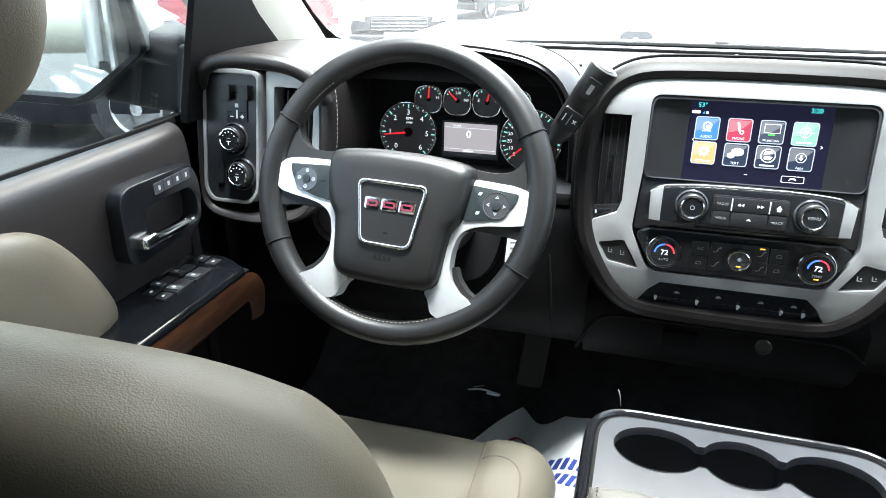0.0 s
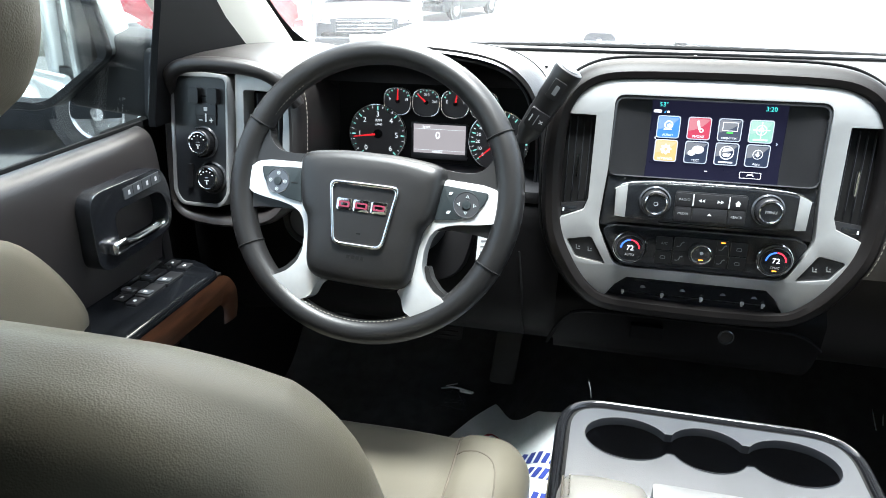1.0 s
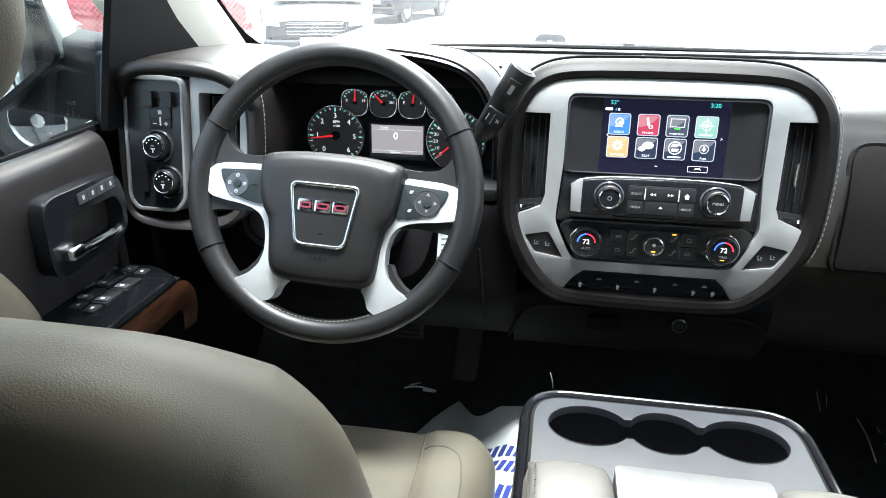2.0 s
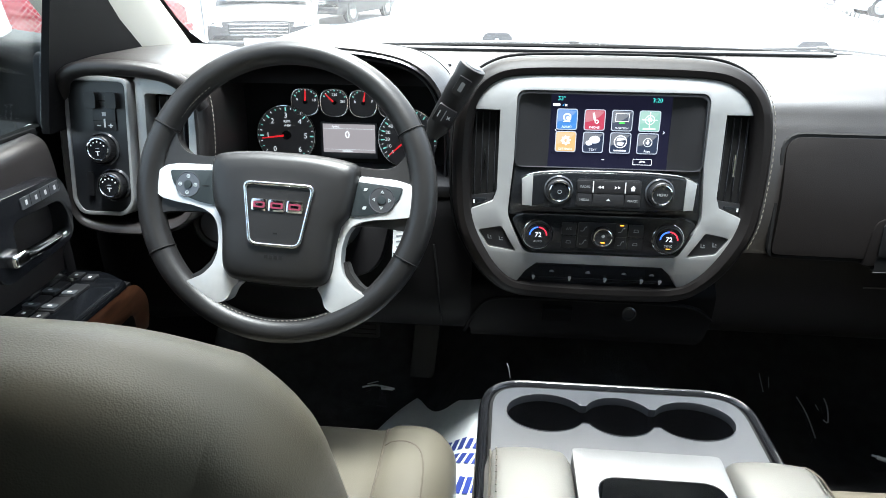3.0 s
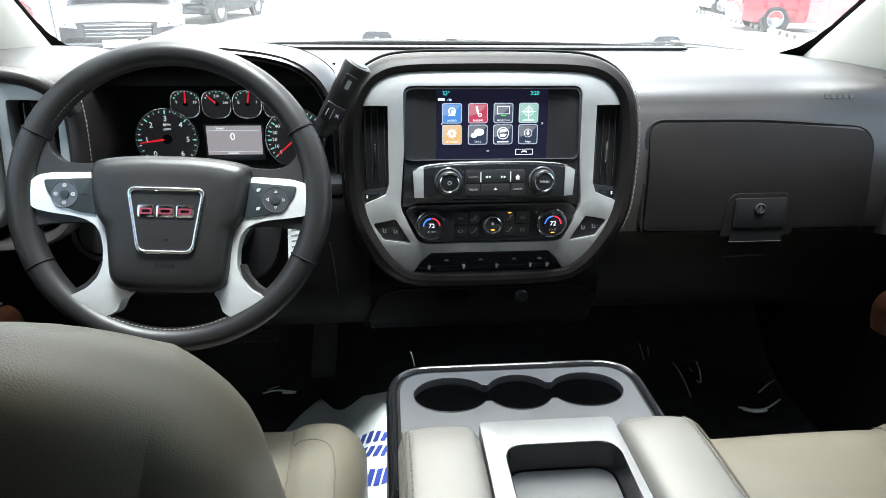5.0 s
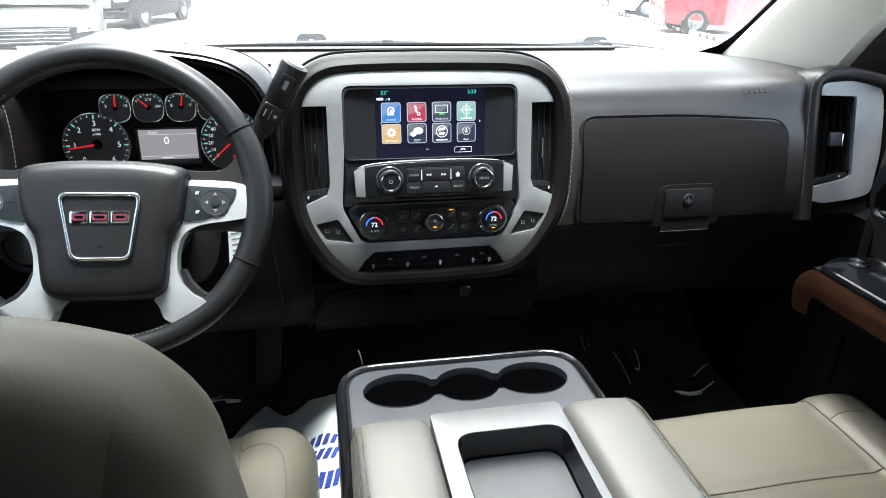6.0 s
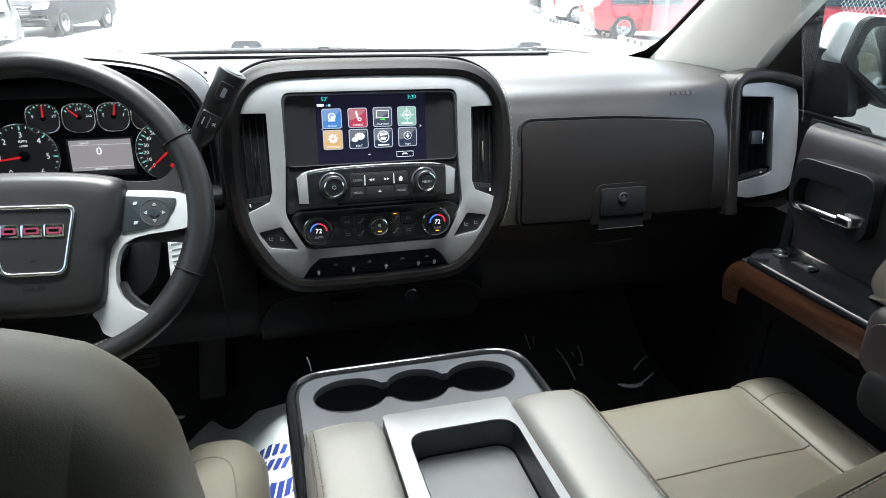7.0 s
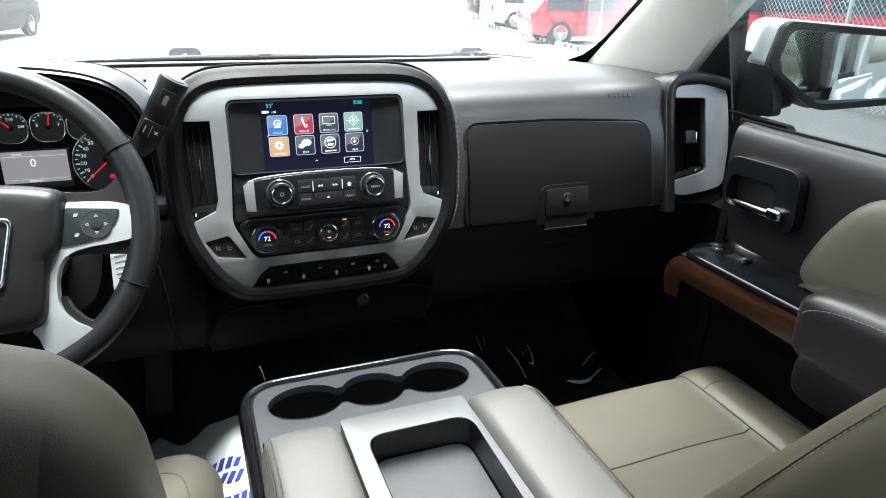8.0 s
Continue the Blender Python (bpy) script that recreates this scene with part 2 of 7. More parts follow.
def sweep(path, profile, closed=False, up=(0, 0, 1), caps=True):
    """A profile of (side, up) offsets carried along a path."""
    P, up, rings = [Vector(p) for p in path], Vector(up), []
    k = len(P)
    for i, p in enumerate(P):
        a = P[i - 1] if (closed or i) else P[0]
        b = P[(i + 1) % k] if (closed or i < k - 1) else P[-1]
        t = (b - a).normalized()
        s = t.cross(up)
        s = s.normalized() if s.length > 1e-6 else Vector((1, 0, 0))
        q = s.cross(t)
        rings.append([p + s * x + q * y for x, y in profile])
    if closed:
        rings.append(rings[0])
    return loft(rings, True, (False, False) if closed else (caps, caps))


def tube(path, r, n=8, closed=False, up=(0, 0, 1), ry=None):
    return sweep(path, circle(0, 0, r, n, ry), closed, up)


def lathe(profile, to, n=28):
    """Profile of (radius, height) turned round the map's w axis."""
    rings = [[to(max(r, 1e-5) * math.cos(2 * math.pi * i / n), max(r, 1e-5) * math.sin(2 * math.pi * i / n), h) for i in range(n)] for r, h in profile]
    bm = loft(rings, True, (True, True))
    return bm


def knurled(r, h0, h1, to, teeth=36, depth=0.0006):
    """A gripped knob side."""
    n = teeth * 2
    ring = lambda h, rr: [to((rr - depth * (i % 2)) * math.cos(2 * math.pi * i / n), (rr - depth * (i % 2)) * math.sin(2 * math.pi * i / n), h) for i in range(n)]
    return loft([ring(h0, r), ring(h1 - 0.001, r), ring(h1, r - 0.001)], True, (True, True))


def pillow(lo, hi, r, n=14, shape=None):
    """A soft rounded block; shape(point, share) may move each point, share being its place in the block from -1 to 1."""
    bm = bmesh.new()
    bmesh.ops.create_cube(bm, size=2)
    bmesh.ops.subdivide_edges(bm, edges=bm.edges[:], cuts=n, use_grid_fill=True)
    c = Vector([(a + b) / 2 for a, b in zip(lo, hi)])
    h = Vector([(b - a) / 2 for a, b in zip(lo, hi)])
    rr = r if isinstance(r, (tuple, list)) else (r, r, r)
    for v in bm.verts:
        s = Vector([math.sin(x * math.pi / 2) for x in v.co])
        p = Vector([a * b for a, b in zip(s, h)])
        core = Vector([max(-(b - q), min(b - q, a)) for a, b, q in zip(p, h, rr)])
        d = Vector([(a - b) / q for a, b, q in zip(p, core, rr)])
        if d.length > 1e-6:
            d = d.normalized() * max(abs(x) for x in d)
        p = core + Vector([a * q for a, q in zip(d, rr)])
        v.co = shape(c + p, s) if shape else c + p
    return bm


def stitches(path, length=0.005, gap=0.0035, r=0.0008, up=(0, 0, 1)):
    """A row of short threads along a path, in one mesh."""
    P = [Vector(p) for p in path]
    out, run, bms = 0.0, 0.0, []
    total = sum((b - a).length for a, b in zip(P, P[1:]))

    def at(d):
        for a, b in zip(P, P[1:]):
            s = (b - a).length
            if d <= s:
                return a + (b - a) * (d / s if s else 0)
            d -= s
        return P[-1].copy()
    verts, faces = [], []
    while run + length < total:
        a, b = at(run), at(run + length)
        t = (b - a).normalized()
        s = t.cross(Vector(up)).normalized() * r
        q = s.cross(t).normalized() * r
        k = len(verts)
        verts += [a + s, a + q, a - s, a - q, b + s, b + q, b - s, b - q]
        faces += [(k + i, k + (i + 1) % 4, k + 4 + (i + 1) % 4, k + 4 + i) for i in range(4)] + [(k, k + 1, k + 2, k + 3), (k + 7, k + 6, k + 5, k + 4)]
        run += length + gap
    bm = bmesh.new()
    vs = [bm.verts.new(v) for v in verts]
    for f in faces:
        bm.faces.new([vs[i] for i in f])
    return bm


def lettering(name, text, size, to, mat, parent, label="", depth=0.0003, align="CENTER", wide=1.0):
    """Raised letters in the built-in font, on the map's plane."""
    cu = bpy.data.curves.new(name, "FONT")
    cu.body, cu.size, cu.align_x, cu.align_y, cu.extrude, cu.resolution_u = text, size, align, "CENTER", depth, 2
    tmp = new(name, cu)
    dg = bpy.context.evaluated_depsgraph_get()
    me = bpy.data.meshes.new_from_object(tmp.evaluated_get(dg))
    bm = bmesh.new()
    bm.from_mesh(me)
    bpy.data.objects.remove(tmp)
    bpy.data.curves.remove(cu)
    bpy.data.meshes.remove(me)
    for v in bm.verts:
        v.co = to(v.co.x * wide, v.co.y, v.co.z)
    return part(name, bm, mat, parent, label)


def drape(path, tree, lift=0.0):
    """A path laid on a surface from above."""
    out = []
    for p in path:
        at, normal, _, _ = tree.ray_cast(Vector((p[0], p[1], p[2] + 0.3)), Vector((0, 0, -1)))
        if at is not None:
            out.append(at + normal * lift)
    return out


def cling(path, tree, lift=0.0):
    """A path moved to the nearest points of a surface."""
    out = []
    for p in path:
        at, normal, _, _ = tree.find_nearest(Vector(p))
        out.append(at + normal * lift)
    return out


def shifted(to, du, dv, dw=0.0):
    return lambda u, v, w=0.0: to(u + du, v + dv, w + dw)


def turned(to, degrees):
    c, s = math.cos(radians(degrees)), math.sin(radians(degrees))
    return lambda u, v, w=0.0: to(u * c - v * s, u * s + v * c, w)


def arc(r0, r1, a0, a1, n=20):
    """A band of a ring, as an outline; degrees counter-clockwise from the right."""
    f = lambda r, a: (r * math.cos(radians(a)), r * math.sin(radians(a)))
    return [f(r1, a0 + (a1 - a0) * i / n) for i in range(n + 1)] + [f(r0, a1 + (a0 - a1) * i / n) for i in range(n + 1)]


# ---- dashboard ----
def dash_profile(lift=0.0):
    """Side line of the passenger dash: distance ahead and height."""
    return [(1.86, 0.86), (1.82, 0.905), (1.75, 0.942), (1.62, 0.951), (1.5, 0.957), (1.4, 0.957 + lift), (1.33, 0.953 + lift), (1.298, 0.943), (1.275, 0.926),
            (1.261, 0.905), (1.249, 0.885), (1.229, 0.84), (1.213, 0.76), (1.212, 0.7), (1.224, 0.64), (1.256, 0.575),
            (1.305, 0.51), (1.37, 0.47), (1.5, 0.44)]


def dash_skin(x0, x1, n=14, prof=None, bow=0.02):
    rings = []
    for i in range(n + 1):
        x = x0 + (x1 - x0) * i / n
        back = bow * (x / 0.8) ** 2
        drop = 0.02 * max(0, (abs(x) - 0.55) / 0.3) ** 2
        rings.append([Vector((x, y - (back if y > 1.45 else back * max(0, (y - 1.3) / 0.15)), z - (drop if y > 1.3 else 0))) for y, z in (prof or dash_profile())])
    dense = [smooth_path(r, 3) for r in rings]
    return loft(dense, False)


dashboard = thing("dashboard", (0, 1.35, 0.45), "dark brown soft vinyl dashboard below the windshield", "dashboard")
def passenger_skin(xs, lo, hi, vent=False):
    """The passenger side of the dash between two points of its side line; it swells towards the end vent, for which it is left open."""
    swell = (0, 0, 0, 0, 0, 0.01, 0.02, 0.028, 0.021, 0.012, 0.004) + (0,) * 8
    rings = []
    for x in xs:
        k = min(1, max(0, (x - 0.5) / 0.2))
        k = k * k * (3 - 2 * k)
        back, drop = 0.02 * (x / 0.8) ** 2, 0.02 * max(0, (abs(x) - 0.55) / 0.3) ** 2
        line = [(x, y - swell[i] * k - (back if y > 1.45 else back * max(0, (y - 1.3) / 0.15)), z - (drop if y > 1.3 else 0)) for i, (y, z) in enumerate(dash_profile())]
        rings.append(smooth_path(line, 3)[lo * 3:hi * 3 + 1])
    bm = loft(rings, False)
    if vent:
        away = [f for f in bm.faces if f.calc_center_median().x > 0.712 and f.calc_center_median().y < 1.31]
        bmesh.ops.delete(bm, geom=away, context="FACES")
    return bm


skin_xs = [0.2 + 0.512 * i / 14 for i in range(15)] + [0.712 + 0.041 * i for i in range(1, 5)]
pad_bm = passenger_skin(skin_xs, 0, 13, True)
pad_tree = BVHTree.FromBMesh(pad_bm)
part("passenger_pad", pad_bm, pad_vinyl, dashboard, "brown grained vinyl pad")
part("lower_dash", passenger_skin(skin_xs, 13, 18), shaded_vinyl, dashboard, "brown grained vinyl lower dash, coloured darker as shade")
part("vent_backing", box((0.7, 1.3, 0.69), (0.874, 1.31, 0.93), 0.004), deep_black, dashboard)
top_prof = [(1.86, 0.86), (1.82, 0.905), (1.75, 0.942), (1.62, 0.951), (1.5, 0.957), (1.4, 0.96), (1.33, 0.962), (1.29, 0.955), (1.27, 0.94)]
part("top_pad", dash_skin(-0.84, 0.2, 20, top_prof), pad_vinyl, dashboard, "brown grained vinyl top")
knee = [(1.33, 0.79), (1.24, 0.785), (1.212, 0.77), (1.2, 0.72), (1.195, 0.66), (1.2, 0.6), (1.225, 0.55), (1.28, 0.5), (1.36, 0.46), (1.5, 0.44)]
part("knee_bolster", dash_skin(-0.84, -0.2, 14, knee), dash_dark, dashboard, "dark plastic knee panel")
lower_stack = [(1.25, 0.66), (1.205, 0.63), (1.2, 0.61), (1.205, 0.575), (1.225, 0.53), (1.27, 0.49), (1.36, 0.46), (1.5, 0.44)]
part("lower_panel", dash_skin(-0.2, 0.2, 8, lower_stack), dash_dark, dashboard, "dark plastic panel under the controls")
part("knee_seam", tube(smooth_path([(-0.262, 1.194, 0.7), (-0.255, 1.19, 0.64), (-0.252, 1.196, 0.58), (-0.25, 1.23, 0.53)], 4), 0.0018, 6), deep_black, dashboard)
part("panel_lip", tube(smooth_path([(-0.21, 1.215, 0.53), (-0.19, 1.198, 0.58), (-0.165, 1.192, 0.606), (-0.1, 1.19, 0.612), (0.1, 1.19, 0.612), (0.165, 1.192, 0.606), (0.2, 1.2, 0.58)], 5), 0.003, 6), dash_dark, dashboard)
part("pocket_cover", box((-0.08, 1.186, 0.572), (-0.03, 1.2, 0.596), 0.003), dash_dark, dashboard)
sock = frame_map((0.062, 1.19, 0.592), (1, 0, 0), (0, 0.2, 1), (0, -1, 0.2))
socket = part("outlet_ring", lathe([(0.0118, 0), (0.0118, 0.003), (0.0098, 0.004), (0.0095, -0.004)], sock, 20), edge_grey, dashboard, "round accessory outlet")
part("outlet_cap", lathe([(0.009, -0.003), (0.0083, 0.001), (0.0, 0.0012)], sock, 16), black_plastic, socket)

# defroster slot and sensor on the pad
part("defroster_grille", box((-0.5, 1.63, 0.951), (0.5, 1.665, 0.957), 0.003), black_plastic, dashboard)
part("light_sensor", lathe([(0.007, 0), (0.006, 0.005), (0, 0.008)], frame_map((0.0, 1.55, 0.955), (1, 0, 0), (0, 1, 0), (0, 0, 1)), 16), grey_mark, dashboard)

def grown_line(outline, d):
    """An outline moved outwards, whichever way round it runs."""
    n = len(outline)
    turn = sum(outline[i - 1][0] * outline[i][1] - outline[i][0] * outline[i - 1][1] for i in range(n))
    out = []
    for i in range(n):
        t = (Vector(outline[(i + 1) % n]) - Vector(outline[i - 1])).normalized() * (d if turn > 0 else -d)
        out.append((outline[i][0] + t.y, outline[i][1] - t.x))
    return out


# glove box
gb_plane = frame_map((0.476, 1.214, 0.785), (1, 0.0, 0), (0, 0.14, 1), (0, -1, 0.14))


def gb(u, v, w=0.0):
    """The glove box face, which curls away at its top and a little at its foot."""
    return gb_plane(u, v, w - 1.5 * max(0, v + 0.02) ** 2 - 0.9 * max(0, -0.03 - v) ** 2)



glove = thing("glove_box", (0.476, 1.21, 0.69), "closed brown vinyl glove box door with a black latch", "glove box")
gb_outline = rounded([(-0.207, -0.081), (-0.064, -0.083), (-0.056, -0.091), (0.048, -0.091), (0.054, -0.081), (0.193, -0.081), (0.191, 0.086), (0.0, 0.0995), (-0.203, 0.0995)],
                     [0.01, 0.004, 0.004, 0.004, 0.004, 0.01, 0.03, 0.06, 0.028], 5)
part("door_panel", plate(gb_outline, -0.02, 0.007, gb, bevel=0.006, seg=3, cuts=[-0.07 + 0.015 * i for i in range(11)]), shaded_vinyl, glove)
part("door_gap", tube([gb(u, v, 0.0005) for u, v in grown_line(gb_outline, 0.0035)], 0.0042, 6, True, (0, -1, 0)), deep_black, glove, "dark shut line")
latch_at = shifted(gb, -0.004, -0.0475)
part("latch_surround", plate(rounded([(-0.065, -0.045), (0.065, -0.045), (0.058, 0.03), (-0.058, 0.03)], [0.002, 0.002, 0.02, 0.02], 4), 0, 0.0105, latch_at, bevel=0.0045, seg=3), shaded_vinyl, glove)
latch = part("latch", plate(rect(-0.047, -0.03, 0.047, 0.022, 0.006), 0.004, 0.0135, latch_at, bevel=0.002), deep_black, glove, "black latch paddle")
part("latch_recess", plate(rect(-0.047, -0.055, 0.047, -0.03, 0.003), 0.002, 0.0112, latch_at), deep_black, glove)
part("latch_lip", tube([latch_at(-0.048, -0.056, 0.011), latch_at(0.048, -0.056, 0.011)], 0.0009, 6, up=(0, -1, 0)), black_plastic, glove)
lock_at = shifted(latch_at, -0.002, 0.004, 0.0135)
part("lock_ring", lathe([(0.0095, 0), (0.0095, 0.002), (0.0078, 0.0026), (0.0076, 0.0008)], lock_at, 20), edge_grey, latch)
part("lock_core", plate(rect(-0.0022, -0.006, 0.0022, 0.006, 0.001), 0, 0.0016, lock_at), grey_panel, latch)
part("panel_mark", tube([gb(-0.05, -0.135, -0.001), gb(0.03, -0.133, -0.001)], 0.0015, 6, up=(0, -1, 0)), black_plastic, glove)
for k in range(5):
    at = cling([(0.59 + k * 0.0105, 1.2685, 0.918)], pad_tree, 0.0)[0]
    bag_to = frame_map(at, (1, 0, 0), (0, 0.64, 1), (0, -1, 0.64))
    part("airbag_mark", plate(rect(-0.004, -0.004, 0.004, 0.004, 0.001), -0.001, 0.0006, bag_to), pad_vinyl, dashboard)

# ---- centre stack ----
BEND = 1.9


def stack(u, v, w=0.0):
    """Centre stack: across, up its face, out of it; the foot of the face sweeps back."""
    w = w - (BEND * (-0.2 - v) ** 2 if v < -0.2 else 0.0) - (4.0 * (v + 0.03) ** 2 if v > -0.03 else 0.0)
    k = 1 / math.hypot(1, 0.15)
    return Vector((u, 1.2 + (0.15 * v - w) * k, 0.95 + (v + 0.15 * w) * k))


def both(half):
    """A left-right symmetrical outline from its right half, top to bottom."""
    return half + [(-u, v) for u, v in reversed(half)]


CUTS = [-0.2 - 0.012 * i for i in range(1, 10)] + [-0.03 + 0.009 * i for i in range(6)]
centre = thing("center_stack", (0, 1.2, 0.63), "satin silver center console stack with touchscreen and climate controls", "center stack")
arch = both([(0.06, 0.047), (0.14, 0.044), (0.178, 0.034), (0.205, 0.013), (0.222, -0.02), (0.229, -0.07), (0.229, -0.13), (0.222, -0.2), (0.195, -0.26), (0.165, -0.3), (0.13, -0.321), (0.06, -0.327)])
arch = [(p.x, p.y) for p in smooth_path([(u, v, 0) for u, v in arch], 5, True)]


def grown(outline, d):
    n = len(outline)
    out = []
    for i in range(n):
        a, b = Vector(outline[i - 1]), Vector(outline[(i + 1) % n])
        t = (b - a).normalized()
        out.append((outline[i][0] - t.y * d, outline[i][1] + t.x * d))
    return out


rings = [[stack(u, v, w) for u, v in grown(arch, d)] for d, w in
         ((-0.026, -0.03), (-0.025, 0.0), (-0.021, 0.008), (-0.013, 0.013), (-0.004, 0.012), (0.001, 0.007), (0.003, 0.0), (0.004, -0.01), (0.003, -0.03), (0.0, -0.1), (0.0, -0.2))]
part("leather_surround", loft(rings), shaded_vinyl, centre, "dark brown stitched vinyl surround")
right_run = [stack(u, v, 0.0) for u, v in grown(arch, 0.007)]
edge_run = [p for p in right_run if p.x > 0.19 and p.z > 0.72]
part("surround_stitching", stitches(sorted(edge_run, key=lambda p: -p.z), up=(0, -1, 0)), stitch, centre, "pale thread")
part("surround_piping", tube([stack(u, v, -0.016) for u, v in grown(arch, 0.007)], 0.0022, 6, True, (0, -1, 0)), deep_black, centre)

half = [(0.0, 0.024), (0.1, 0.0235), (0.15, 0.02), (0.178, 0.011), (0.196, -0.008), (0.204, -0.028), (0.163, -0.0285), (0.1635, -0.15),
        (0.169, -0.166), (0.21, -0.183), (0.212, -0.205), (0.198, -0.238), (0.168, -0.282), (0.148, -0.297), (0.128, -0.302), (0.113, -0.278), (0.097, -0.2635)]
silver = half + [(-u, v) for u, v in reversed(half) if u > 0]
opening = rounded([(-0.139, 0.001), (0.139, 0.001), (0.1395, -0.1), (0.146, -0.188), (0.117, -0.247), (-0.117, -0.247), (-0.146, -0.188), (-0.1395, -0.1)],
                  [0.014, 0.014, 0, 0.012, 0.014, 0.014, 0.012, 0], 5)
heat_r = rounded([(0.154, -0.2045), (0.190, -0.2115), (0.174, -0.2385), (0.13, -0.2455)], 0.004, 3)
heat_l = [(-u, v) for u, v in reversed(heat_r)]
part("silver_bezel", plate(silver, -0.012, 0.003, stack, (opening, heat_r, heat_l), bevel=0.0022, seg=2, cuts=CUTS), silver_trim, centre, "satin silver painted bezel")
part("backing", plate([(-0.2, 0.02), (0.2, 0.02), (0.212, -0.2), (0.15, -0.305), (-0.15, -0.305), (-0.212, -0.2)], -0.03, -0.011, stack, cuts=CUTS), deep_black, centre)

# screen recess
side = lambda s: loft([[stack(s * u, v, w) for v in (-0.001, -0.03, -0.06, -0.09, -0.112)] for u, w in ((0.1385, -0.004), (0.12, -0.0065), (0.1, -0.0085), (0.088, -0.0092))], False)
part("screen_wing", side(1), black_plastic, centre, "dark curved screen side")
part("screen_wing", side(-1), black_plastic, centre, "dark curved screen side")
part("screen_frame", plate(rounded([(-0.1385, 0.0005), (0.1385, 0.0005), (0.1385, -0.112), (-0.1385, -0.112)], 0.012, 4), -0.0108, 0.0008, stack,
                           (rounded([(-0.135, -0.004), (0.135, -0.004), (0.1375, -0.1115), (-0.1375, -0.1115)], 0.011, 4),), bevel=0.001), edge_grey, centre)
screen = part("touchscreen", plate(rect(-0.0885, -0.1115, 0.0885, -0.003), -0.0105, -0.0088, stack), material("screen_black", (0.004, 0.004, 0.009), 0.3, tint=(30, 0.1), spec=0.15, emit=((0.05, 0.05, 0.12), 0.03)), centre, "lit touchscreen with eight app tiles")
lit_white = glow("screen_white", (0.9, 0.93, 1.0), 0.8)
lit_teal = glow("screen_teal", (0.1, 0.85, 0.8), 0.7)
face = shifted(stack, 0, 0, -0.0086)
tile_tints = [("blue", (0.05, 0.19, 0.5)), ("red", (0.4, 0.04, 0.08)), ("slate", (0.05, 0.06, 0.09)), ("green", (0.22, 0.42, 0.35)),
              ("amber", (0.6, 0.36, 0.15)), ("navy", (0.02, 0.03, 0.06)), ("navy", (0.02, 0.03, 0.06)), ("navy", (0.02, 0.03, 0.06))]
edge_glow = glow("tile_edge", (0.55, 0.6, 0.7), 0.55)
cols, rows_v = (-0.0635, -0.0228, 0.0172, 0.0572), (-0.0405, -0.0735)
words = ("AUDIO", "PHONE", "PROJECTION", "", "SETTINGS", "TEXT", "", "Apps")
